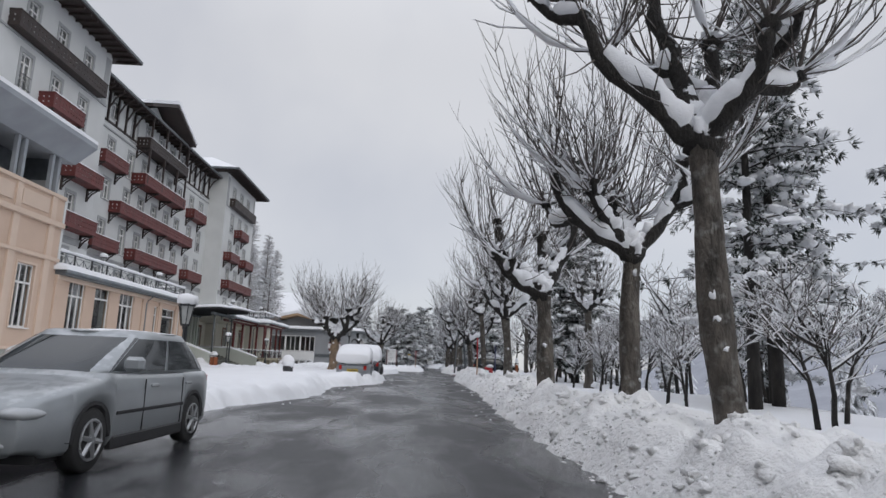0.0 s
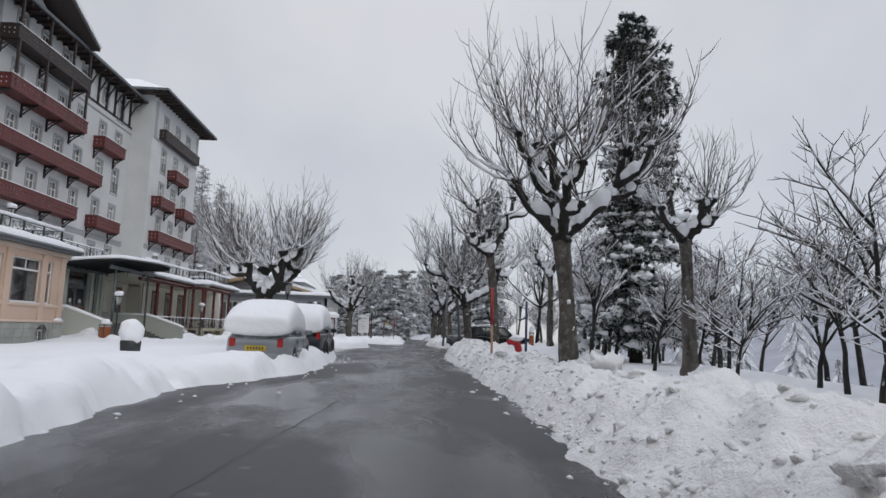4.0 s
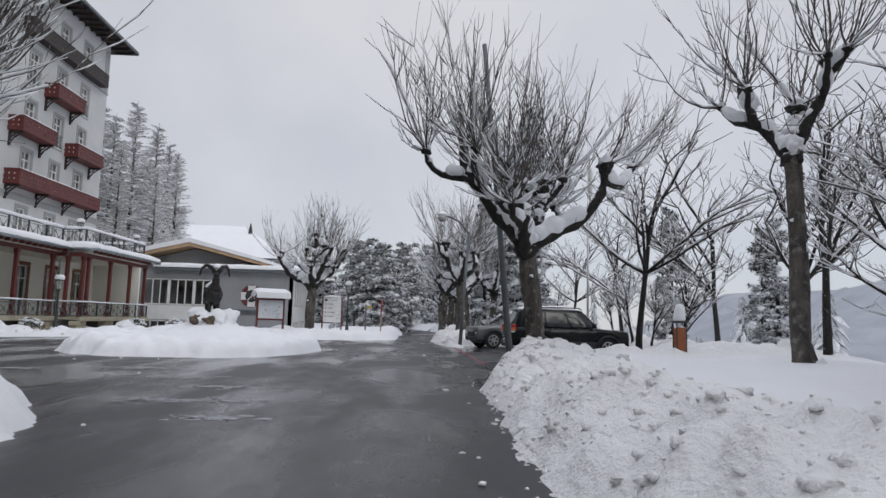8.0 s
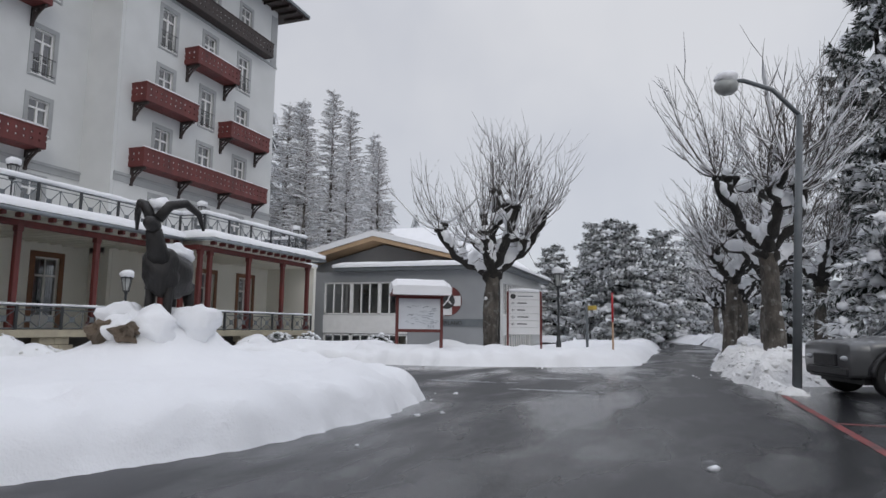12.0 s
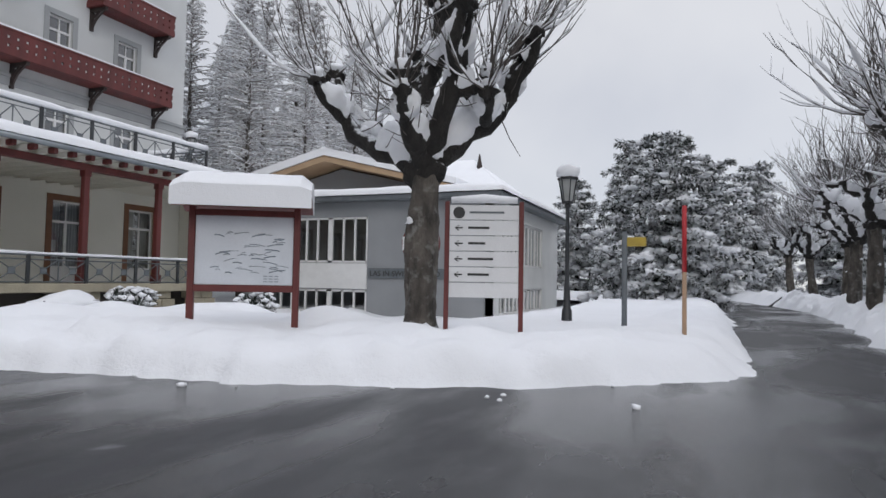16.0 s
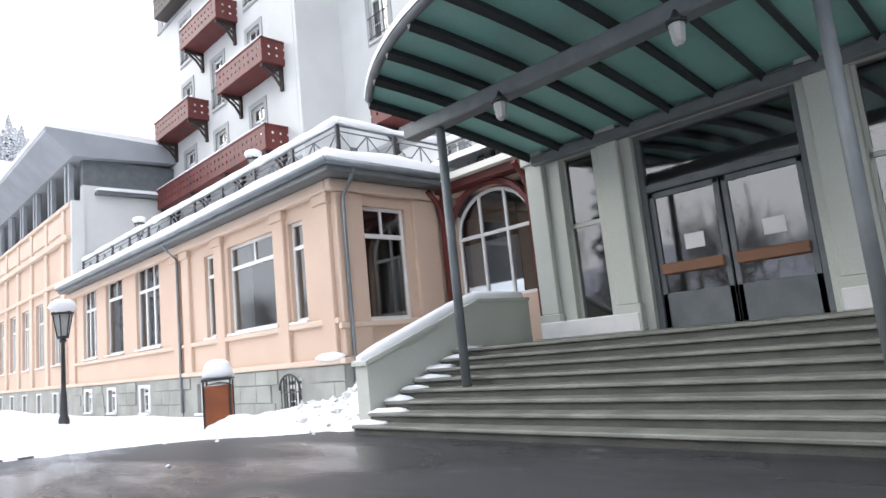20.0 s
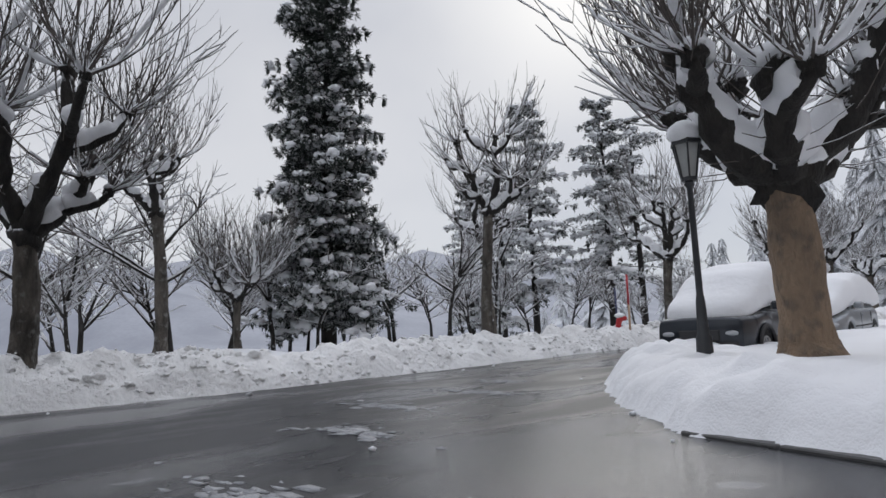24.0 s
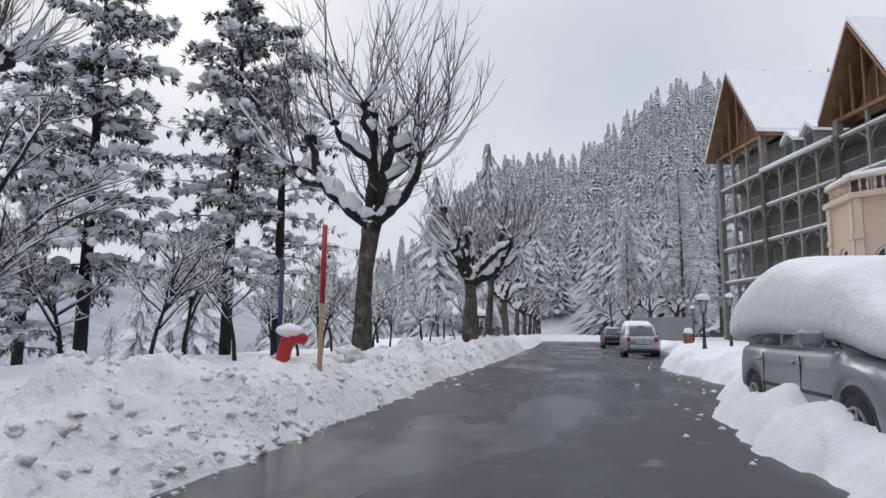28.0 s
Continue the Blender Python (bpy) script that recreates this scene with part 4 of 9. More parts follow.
    for n, (p, d, r) in enumerate(heads):
        wood.lump(p, (r * 1.7, r * 1.7, r * 1.5), seed + n, 0.45, 2)
        snow.lump(p + Vector((0, 0, r * 1.3)), (r * 1.6, r * 1.6, r * 1.1), seed + n + 9, 0.4, 2)
        away = p - mid
        away.z = 0
        for k in range(max(5, int(shoots * 0.42 * frill))):
            d0 = (Vector((rnd(-1, 1), rnd(-1, 1), rnd(-0.25, 0.75))) + away * 0.30 + d * 0.25).normalized()
            ln = shoot_len * (rnd(0.3, 0.7) if random.random() < 0.35 else rnd(0.7, 1.2))
            q, dd, path = p + d0 * r, d0, [p.copy()]
            for j in range(7):
                lift = 0.30 if j < 4 else 0.10
                dd = (dd + Vector((rnd(-0.20, 0.20), rnd(-0.20, 0.20), lift + rnd(-0.14, 0.14)))).normalized()
                q = q + dd * ln / 7
                path.append(q.copy())
            th = rnd(0.008, 0.020) * (0.7 + 0.3 * ln / shoot_len)
            twigs.tube(path, [th * 1.5, th * 1.1, th, th * 0.85, th * 0.7, th * 0.55, th * 0.4, th * 0.22], 4, False)
            lie = [(a + Vector((0, 0, th + 0.012)), (0.021 + th * 1.2) * rnd(0.35, 1.7)) for a, b in zip(path[:-1], path[1:]) if (b - a).normalized().z < 0.78]
            if len(lie) > 1:
                snow.tube([a for a, _ in lie], [w * (0.4 if i in (0, len(lie) - 1) else 1) for i, (_, w) in enumerate(lie)], 5, False)
            for j in range(random.choice((4, 5, 6, 7))):
                jb = random.choice((1, 2, 3, 4, 4, 5, 6))
                b = path[jb]
                dd2 = ((path[jb] - path[jb - 1]).normalized() * 0.9 + Vector((rnd(-0.8, 0.8), rnd(-0.8, 0.8), rnd(-0.1, 0.6)))).normalized()
                e = b + dd2 * ln * rnd(0.12, 0.42) + Vector((0, 0, 0.06))
                c = (b + e) / 2 + Vector((rnd(-0.04, 0.04), rnd(-0.04, 0.04), -0.05))
                twigs.tube([b, c, e], [th * 0.55, th * 0.42, th * 0.2], 3, False)
                if dd2.z < 0.7:
                    snow.tube([b + Vector((0, 0, th * 0.8)), c + Vector((0, 0, 0.016)), e + Vector((0, 0, 0.006))], [0.007, 0.018, 0.005], 3, False)
    for p in whips:
        for k in range(2):
            dd = Vector((rnd(-1, 1), rnd(-1, 1), rnd(-0.4, 0.7))).normalized()
            ln = shoot_len * rnd(0.12, 0.45)
            twigs.tube([p, p + dd * ln * 0.5 + Vector((0, 0, 0.05)), p + dd * ln + Vector((0, 0, 0.22))], [0.014, 0.010, 0.005], 3, False)
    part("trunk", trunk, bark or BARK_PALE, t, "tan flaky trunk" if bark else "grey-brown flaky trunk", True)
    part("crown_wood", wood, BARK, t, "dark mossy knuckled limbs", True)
    part("spray", twigs, TWIG, t, "fine frosted shoots")
    tagged(part("snow_load", snow, SNOW, t, "snow lying along the limbs", True), kind="stuff")
    return t


def wild_tree(name, height=7.0, girth=0.12, seed=1, m=None, label="", levels=3, frost=True, category="tree"):
    """Unlopped bare tree: forking boughs down to fine twigs."""
    random.seed(seed)
    t = thing(name, m, label or "slender bare tree with snow-dusted branches", category, "bare trees")
    wood, twigs, snow = Geo(), Geo(), Geo()

    def grow(p, d, ln, r, lv):
        pts, dd = limb_path(p, d, ln, 0.15, 5, -0.03)
        (wood if lv < 2 else twigs).tube(pts, [r * (1 - 0.12 * i) for i in range(6)], 7 if lv == 0 else 5 if lv == 1 else 3, lv == 0)
        if lv and abs(dd.z) < 0.86:
            snow.tube([q + Vector((0, 0, r * 0.8)) for q in pts], [(0.4 + 0.5 * rnd(0, 1)) * (r * 0.8 + 0.010) for _ in pts], 4 if lv == 1 else 3, False)
        if lv >= levels:
            return
        for k in range((9, 7, 5)[min(lv, 2)]):
            j = random.choice((1, 2, 3, 4, 5, 5)) if lv else random.choice((2, 3, 3, 4, 4, 5, 5))
            side = Vector((rnd(-1, 1), rnd(-1, 1), rnd(-0.15, 0.7)))
            grow(pts[j], (dd * 0.5 + side).normalized(), ln * rnd(0.38, 0.6), max(0.006, r * (0.5 if lv == 0 else 0.48)), lv + 1)

    grow(Vector((0, 0, -0.5)), Vector((0, 0, 1)), height * 0.66, girth, 0)
    part("trunk", wood, BARK, t, smooth=True)
    part("spray", twigs, TWIG, t)
    tagged(part("snow_load", snow, SNOW, t, "thin snow along the branches"), kind="stuff")
    return t


def tuft(g, p, d, size, blades):
    a = d.orthogonal().normalized()
    b = a.cross(d)
    for k in range(blades):
        an = rnd(0, 6.283)
        s = (a * math.cos(an) + b * math.sin(an)) * rnd(0.25, 0.8) + d * rnd(0.3, 1.0)
        s = s.normalized() * size * rnd(0.6, 1.15)
        w = Vector((-s.y, s.x, rnd(-0.1, 0.1) * size)).normalized() * size * 0.11
        n = len(g.v)
        mid = p + s * 0.5 + Vector((0, 0, 0.05 * size))
        g.v += [tuple(p), tuple(mid - w), tuple(p + s), tuple(mid + w)]
        g.f.append((n, n + 1, n + 2, n + 3))


def conifer(name, height=14.0, base=1.8, radius=2.6, seed=1, m=None, label="", density=1.0, size=0.42, clumps=0.5, ragged=0.25, slim=0.75, girth=0.26, needle=None, full=2, frost=0.55, pad=1.0):
    """Snow-laden conifer: trunk, drooping boughs with needle tufts, broken pads of snow on the boughs."""
    random.seed(seed)
    t = thing(name, m, label or "tall conifer with snow-laden boughs", "conifer", "conifers")
    trunk, need, snow = Geo(), Geo(), Geo()
    trunk.tube([(0, 0, -0.6), (0, 0, height * 0.3), (rnd(-0.15, 0.15), rnd(-0.15, 0.15), height * 0.65), (0, 0, height * 0.97)], [girth * 1.1, girth * 0.85, girth * 0.5, 0.03], 9)
    z = base
    while z < height * 0.98:
        k = (z - base) / (height - base)
        r = radius * (1 - k) ** slim * rnd(1 - ragged, 1 + ragged) + 0.25
        n = max(3, int((3.4 + 2.6 * (1 - k)) * density))
        for i in range(n):
            an = rnd(0, 6.283)
            ln = r * rnd(0.55, 1.12)
            pts, dd = limb_path(Vector((0, 0, z + rnd(-0.2, 0.2))), Vector((math.cos(an), math.sin(an), 0.22 + 0.5 * k)), ln, 0.12, 5, 0.13)
            trunk.tube(pts, [0.04 * (1 - 0.16 * j) for j in range(6)], 3, False)
            cross = Vector((-math.sin(an), math.cos(an), 0))
            for j in range(1, 6):
                wide = ln * (0.12 + 0.20 * math.sin(math.pi * j / 6))
                for w in range(full + (1 if j > 2 else 0)):
                    side = cross * rnd(-1, 1) * wide
                    p = pts[j] + side + Vector((0, 0, rnd(-0.14, 0.04)))
                    way = (dd + side * 0.9 + Vector((0, 0, rnd(-0.55, 0.1)))).normalized()
                    big = size * rnd(0.75, 1.3)
                    tuft(need, p, way, big, 7)
                    if rnd(0, 1) < frost:
                        tuft(snow, p + Vector((0, 0, 0.055)), (way + Vector((0, 0, 0.12))).normalized(), big * 0.8, 5)
                if rnd(0, 1) < clumps:
                    for c in range(3):
                        s = rnd(0.06, 0.19) * (0.65 + 0.5 * (1 - k)) * pad
                        q = pts[j] + cross * rnd(-0.8, 0.8) * wide + Vector((rnd(-0.1, 0.1), rnd(-0.1, 0.1), 0.05))
                        snow.lump(q, (s * rnd(0.9, 1.7), s * rnd(0.9, 1.7), s * rnd(0.6, 1.05)), random.random() * 50, 0.55, 1 if full < 3 else 2)
        z += rnd(0.26, 0.46) / density ** 0.5
    part("trunk", trunk, BARK, t, smooth=True)
    part("crown", need, needle or NEEDLES, t)
    if snow.v:
        tagged(part("snow_load", snow, SNOW, t, "broken pads of snow on the boughs", True), kind="stuff")
    return t


def larch_tree(name, height, radius, seed, m, label):
    """Leafless larch: straight trunk, whorls of thin drooping branches, each carrying snow."""
    random.seed(seed)
    t = thing(name, m, label, "larch", "larches")
    trunk, twigs, snow = Geo(), Geo(), Geo()
    trunk.tube([(0, 0, -0.6), (0, 0, height * 0.5), (0.1, 0.05, height)], [0.26, 0.16, 0.02], 8)
    z = 2.0
    while z < height * 0.98:
        k = z / height
        for i in range(8):
            an, ln = rnd(0, 6.283), (radius * (1 - k) ** 0.7 + 0.25) * rnd(0.6, 1.15)
            pts, dd = limb_path(Vector((0, 0, z + rnd(-0.2, 0.2))), Vector((math.cos(an), math.sin(an), 0.10 + 0.4 * k)), ln, 0.12, 5, 0.06)
            twigs.tube(pts, [0.035 * (1 - 0.17 * j) for j in range(6)], 3, False)
            snow.tube([p + Vector((0, 0, 0.04)) for p in pts], [rnd(0.02, 0.065) for _ in pts], 3, False)
            for j in (1, 1, 2, 2, 3, 3, 3, 4, 4, 5):
                d2 = (dd * 0.6 + Vector((rnd(-1, 1), rnd(-1, 1), rnd(-0.7, 0.2)))).normalized()
                e = pts[j] + d2 * rnd(0.25, 0.6) * (0.6 + 0.5 * (1 - k))
                twigs.tube([pts[j], e], [0.016, 0.006], 3, False)
                snow.tube([pts[j] + Vector((0, 0, 0.02)), (pts[j] + e) / 2 + Vector((0, 0, 0.03)), e], [0.01, rnd(0.02, 0.05), 0.008], 3, False)
        z += rnd(0.32, 0.5)
    part("trunk", trunk, BARK_PALE, t, smooth=True)
    part("spray", twigs, LARCH_TWIG, t, "thin brown boughs")
    tagged(part("snow_load", snow, SNOW, t, "snow along the boughs", True), kind="stuff")
    return t


def place(t, *spots):
    """Copies of a tree at (x, y, z, turn, size)."""
    for x, y, z, turn, size in spots:
        copy_thing(t, Matrix.Translation((x, y, z)) @ Matrix.Rotation(radians(turn), 4, "Z") @ Matrix.Scale(size, 4))


# ---------------------------------------------------------------- street furniture
def lantern_post(name, m, h=3.0, snow=True, label="", mast=True):
    t = thing(name, m, label or "dark iron lantern post with a snow cap", "street lamp", "lantern posts")
    post, glass, cage, cap = Geo(), Geo(), Geo(), Geo()
    post.lathe([(0.14, -0.3), (0.14, 0.05), (0.11, 0.1), (0.10, 0.45), (0.075, 0.5), (0.06, 0.9), (0.045, 1.0), (0.038, h - 0.72), (0.07, h - 0.68), (0.04, h - 0.6)] if h > 2 else [(0.06, 0), (0.05, 0.1), (0.03, 0.15), (0.028, h - 0.6), (0.05, h - 0.58), (0.03, h - 0.55)], 10)
    n, z0, z1 = 6, h - 0.6, h - 0.14
    glass.lathe([(0.09, z0 + 0.02), (0.165, z1 - 0.01)], n)
    for k in range(n):
        a = 2 * math.pi * k / n
        part("cage_bar", Geo().tube([(0.10 * math.cos(a), 0.10 * math.sin(a), z0), (0.18 * math.cos(a), 0.18 * math.sin(a), z1)], 0.013, 4), IRON, t)
    part("cage_ring", Geo().lathe([(0.11, z0 - 0.03), (0.11, z0 + 0.02)], n), IRON, t)
    cage.lathe([(0.21, z1 - 0.01), (0.21, z1 + 0.03), (0.11, z1 + 0.13), (0.03, z1 + 0.16)], n)
    cap.lump((0, 0, z1 + 0.15), (0.25, 0.25, 0.17), h, 0.12, 2)
    part("post", post, IRON, t, smooth=True)
    part("lantern_glass", glass, LANTERN, t, "dusty lantern glass")
    part("lantern_roof", cage, IRON, t)
    if snow:
        part("snow_cap", cap, SNOW, t, "rounded cap of snow", True)
    return t


def litter_bin(m, h=1.1, w=0.5, label=""):
    t = thing("litter_bin", m, label or "rust-brown litter bin in a dark metal frame under a snow cap", "litter bin", "litter bins")
    part("panel", Geo().rbox(-w / 2 + 0.02, -w / 2 + 0.02, -0.15, w / 2 - 0.02, w / 2 - 0.02, h * 0.84, 0.03), BIN_RUST, t, "rust-brown panels")
    for sx in (-1, 1):
        for sy in (-1, 1):
            part("frame_post", Geo().rbox(sx * (w / 2 - 0.015) - 0.016, sy * (w / 2 - 0.015) - 0.016, -0.1, sx * (w / 2 - 0.015) + 0.016, sy * (w / 2 - 0.015) + 0.016, h * 0.95, 0.008), IRON, t)
    part("roof", Geo().rbox(-w / 2 - 0.02, -w / 2 - 0.02, h * 0.93, w / 2 + 0.02, w / 2 + 0.02, h * 0.98, 0.012), IRON, t)
    part("snow_cap", Geo().lathe([(w * 0.50, h * 0.985), (w * 0.57, h * 0.985 + 0.03), (w * 0.53, h + 0.11), (w * 0.45, h + 0.24), (w * 0.30, h + 0.31), (w * 0.06, h + 0.33)], 18), SNOW, t, "thick cap of snow", True)
    part("inner_snow", Geo().lump((0, 0, h * 0.84), (w * 0.42, w * 0.42, 0.05), 2, 0.2, 2), SNOW, t, "snow under the roof", True)
    return t


# ---------------------------------------------------------------- vehicles
def loft(g, rings):
    n0, k = len(g.v), len(rings[0])
    for r in rings:
        g.v += [tuple(p) for p in r]
    for i in range(len(rings) - 1):
        for j in range(k):
            a, b = n0 + i * k + j, n0 + i * k + (j + 1) % k
            g.f.append((a, b, b + k, a + k))
    g.f.append(tuple(range(n0, n0 + k))[::-1])
    g.f.append(tuple(range(n0 + (len(rings) - 1) * k, n0 + len(rings) * k)))
    return g


def wheel(t, x, y, r, w=0.21):
    side = 1 if y > 0 else -1
    wh = part("wheel", Geo().tube([(x, y - side * w, r), (x, y - side * w * 0.9, r), (x, y - side * 0.02, r), (x, y, r)], [r * 0.9, r, r, r * 0.9], 22), TYRE, t, "black tyre", True)
    rim = Geo().tube([(x, y - side * 0.06, r), (x, y - side * 0.012, r)], [r * 0.64, r * 0.66], 18)
    part("rim", rim, BLACK_PLASTIC, wh)
    sp = Geo()
    for k in range(6):
        a = 2 * math.pi * k / 6 + 0.2
        c, s = math.cos(a), math.sin(a)
        sp.tube([(x + c * r * 0.1, y + side * 0.004, r + s * r * 0.1), (x + c * r * 0.62, y + side * 0.004, r + s * r * 0.62)], [r * 0.10, r * 0.075], 5)
    ring = [(x + math.cos(2 * math.pi * k / 18) * r * 0.62, y + side * 0.002, r + math.sin(2 * math.pi * k / 18) * r * 0.62) for k in range(19)]
    sp.tube(ring, r * 0.05, 5, False)
    sp.tube([(x, y - side * 0.03, r), (x, y + side * 0.02, r)], r * 0.13, 10)
    part("spokes", sp, ALLOY, wh, "silver alloy spokes")


def vehicle(name, m, paint, length=4.4, width=1.76, h=1.5, belt=0.92, clear=0.28, nose=1.05, tail=0.35, front_glass=0.75, rear_glass=0.35, r=0.32, wheelbase=2.62, front_over=0.88, label="", suv=False, snow_load=0.0, hood=0.0, plate=None, tail_mat=None, roof_rails=False, snow_dust=0.05):
    """Parked vehicle, nose towards +x. snow_load: depth of the snow lying on it."""
    t = thing(name, m, label, "car", "parked cars")
    hw, x0, x1 = width / 2, -length / 2, length / 2
    wf, wr = x1 - front_over, x1 - front_over - wheelbase
    body = Geo()
    # lower body in cross sections, with the wheel arches cut out of the lower edge
    hood_z = hood or belt - 0.02
    deck = belt + (0.02 if tail < 0.6 else 0.0)

    def top_at(x):
        if x > x1 - nose:
            k = (x1 - x) / nose
            low = belt * (0.88 if suv else 0.62)
            return low + (hood_z - low) * min(1, k) ** (0.25 if suv else 0.42)
        return deck * (0.80 + 0.20 * min(1, (x - x0) / 0.25) ** 0.4)

    def half_at(x):
        e = max(0.0, (abs(x) - (x1 - 0.8)) / 0.8)
        return hw * (1 - (0.13 if suv else 0.25) * e ** 2.6)

    def bottom_at(x):
        for wx in (wf, wr):
            d = abs(x - wx)
            ra = r * 1.16
            if d < ra:
                return max(clear, r + math.sqrt(ra * ra - d * d))
        return clear if x0 + 0.3 < x < x1 - 0.3 else clear + 0.06

    xs = sorted({x0, x0 + 0.02, x0 + 0.06, x1 - 0.06, x1 - 0.02, x1, *[round(x0 + length * k / 44, 3) for k in range(1, 44)],
                 *[wx + r * 1.16 * k for wx in (wf, wr) for k in (-1.0, -0.985, -0.9, -0.7, -0.4, 0, 0.4, 0.7, 0.9, 0.985, 1.0)]})
    rings = []
    for x in xs:
        t_, b_, hh = top_at(x), bottom_at(x), half_at(x)
        g_ = t_ - b_
        side = [(hh * 0.93, b_), (hh * 0.985, b_ + g_ * 0.10), (hh, b_ + g_ * 0.45), (hh * 0.995, b_ + g_ * 0.72), (hh * 0.97, t_ - g_ * 0.10), (hh * 0.92, t_ - g_ * 0.02), (hh * 0.80, t_ + 0.004), (hh * 0.4, t_ + 0.022)]
        rings.append([(x, y, z) for y, z in side] + [(x, -y, z) for y, z in reversed(side)])
    loft(body, rings)
    b = part("body", body, paint, t, smooth=True)
    for wx in (wf, wr):
        for s in (1, -1):
            pts = [(wx + math.cos(a) * r * 1.15, s * (hw - 0.11), r + math.sin(a) * r * 1.15) for a in [math.pi * k / 10 for k in range(11)]]
            part("wheel_arch", Geo().tube(pts, 0.10, 6), BLACK_PLASTIC, b, "dark wheel-arch liner")
            wheel(t, wx, s * (hw - 0.02), r)
    part("underbody", Geo().box(x0 + 0.25, -hw * 0.8, clear - 0.06, x1 - 0.25, hw * 0.8, clear + 0.1), BLACK_PLASTIC, t)
    # cabin: pillars and roof, with panes set between
    cf, cr = x1 - nose - 0.02, x0 + tail * 0.35
    rf, rr = cf - front_glass, x0 + tail * 0.35 + rear_glass
    zb, zr, tw = deck, h, hw * 0.80
    bw = hw * 0.93

    # cabin shell with rounded corners, leaning in towards the roof
    EXP = 5.0

    def shell(k):
        """Middle, half length and half width of the cabin at the height fraction k."""
        xa, xb = cr + (rr - cr) * k ** 1.15, cf + (rf - cf) * k ** 1.15
        return (xa + xb) / 2, (xb - xa) / 2, bw + (tw - bw) * k ** 1.4

    def level(k):
        return zb - 0.02 + (zr - 0.05 - zb + 0.02) * k

    cabin, rings = Geo(), []
    for k, sh, z in [(q_ / 8, 1.0, level(q_ / 8)) for q_ in range(9)] + [(1.0, 0.97, zr - 0.025), (1.0, 0.88, zr - 0.008), (1.0, 0.6, zr + 0.004), (1.0, 0.2, zr + 0.008)]:
        mx_, hx_, wy_ = shell(k)
        ring = []
        for q_ in range(48):
            a_ = 2 * math.pi * (q_ + 0.5) / 48
            ca, sa = math.cos(a_), math.sin(a_)
            ring.append((mx_ + sh * hx_ * math.copysign(abs(ca) ** (2 / EXP), ca), sh * wy_ * math.copysign(abs(sa) ** (2 / EXP), sa), z))
        rings.append(ring)
    loft(cabin, rings)
    part("cabin", cabin, paint, t, smooth=True)

    def pane(name, at, u0, u1, k0, k1, lab):
        g, nu, nk = Geo(), 8, 6
        for a_ in range(nk + 1):
            k = k0 + (k1 - k0) * a_ / nk
            for b_ in range(nu + 1):
                g.v.append(at(u0 + (u1 - u0) * b_ / nu, k))
        g.f = [(a_ * (nu + 1) + b_, a_ * (nu + 1) + b_ + 1, (a_ + 1) * (nu + 1) + b_ + 1, (a_ + 1) * (nu + 1) + b_) for a_ in range(nk) for b_ in range(nu)]
        part(name, g, TINTED, t, lab, True)

    for s in (1, -1):
        def beside(u, k):
            mx_, hx_, wy_ = shell(k)
            u_ = 2 * u - 1
            return (mx_ + hx_ * u_, s * (wy_ * (1 - abs(u_) ** EXP) ** (1 / EXP) + 0.007), level(k))
        cuts = [0.10, 0.34, 0.37, 0.63, 0.66, 0.93] if suv else [0.16, 0.52, 0.55, 0.92]
        for u0, u1 in zip(cuts[::2], cuts[1::2]):
            pane("side_window", beside, u0, u1, 0.08, 0.88, "dark side glass")
    for name, e_, lab in (("windscreen", 1, "windscreen glass"), ("rear_window", -1, "rear glass")):
        def across(u, k):
            mx_, hx_, wy_ = shell(k)
            u_ = (2 * u - 1) * 0.90
            return (mx_ + e_ * (hx_ * (1 - abs(u_) ** EXP) ** (1 / EXP) + 0.008), wy_ * u_, level(k) + 0.004)
        pane(name, across, 0.0, 1.0, 0.05, 0.90, lab)
    if not suv:
        for s in (1, -1):
            part("side_strip", Geo().rbox(wr + r * 1.3, s * hw - 0.012, belt * 0.56, wf - r * 1.3, s * hw + 0.012, belt * 0.60, 0.005), BLACK_PLASTIC, t, "black rubbing strip")
    # bumpers, lamps, plate, mirrors, handles
    if suv:
        part("front_bumper", Geo().rbox(x1 - 0.3, -hw * 0.84, clear + 0.02, x1 + 0.03, hw * 0.84, belt * 0.55, 0.08), BLACK_PLASTIC, t)
        part("rear_bumper", Geo().rbox(x0 - 0.06, -hw * 0.86, clear + 0.03, x0 + 0.2, hw * 0.86, belt * 0.58, 0.06), BLACK_PLASTIC, t)
    else:
        part("front_bumper", Geo().rbox(x1 - 0.25, -hw * 0.70, clear + 0.02, x1 + 0.05, hw * 0.70, belt * 0.46, 0.10), paint, t)
        part("rear_bumper", Geo().rbox(x0 - 0.06, -hw * 0.72, clear + 0.05, x0 + 0.25, hw * 0.72, belt * 0.60, 0.10), paint, t)
        for s in (1, -1):
            part("fog_lamp", Geo().lump((x1 - 0.10, s * hw * 0.60, belt * 0.36), (0.12, 0.09, 0.06), 2, 0.02, 2), LAMP_CLEAR, t, "fog lamp", True)
    part("grille", Geo().rbox(x1 - 0.05, -hw * 0.42, belt * 0.52, x1 + 0.045, hw * 0.42, belt * 0.72, 0.015), BLACK_PLASTIC, t, "dark grille")
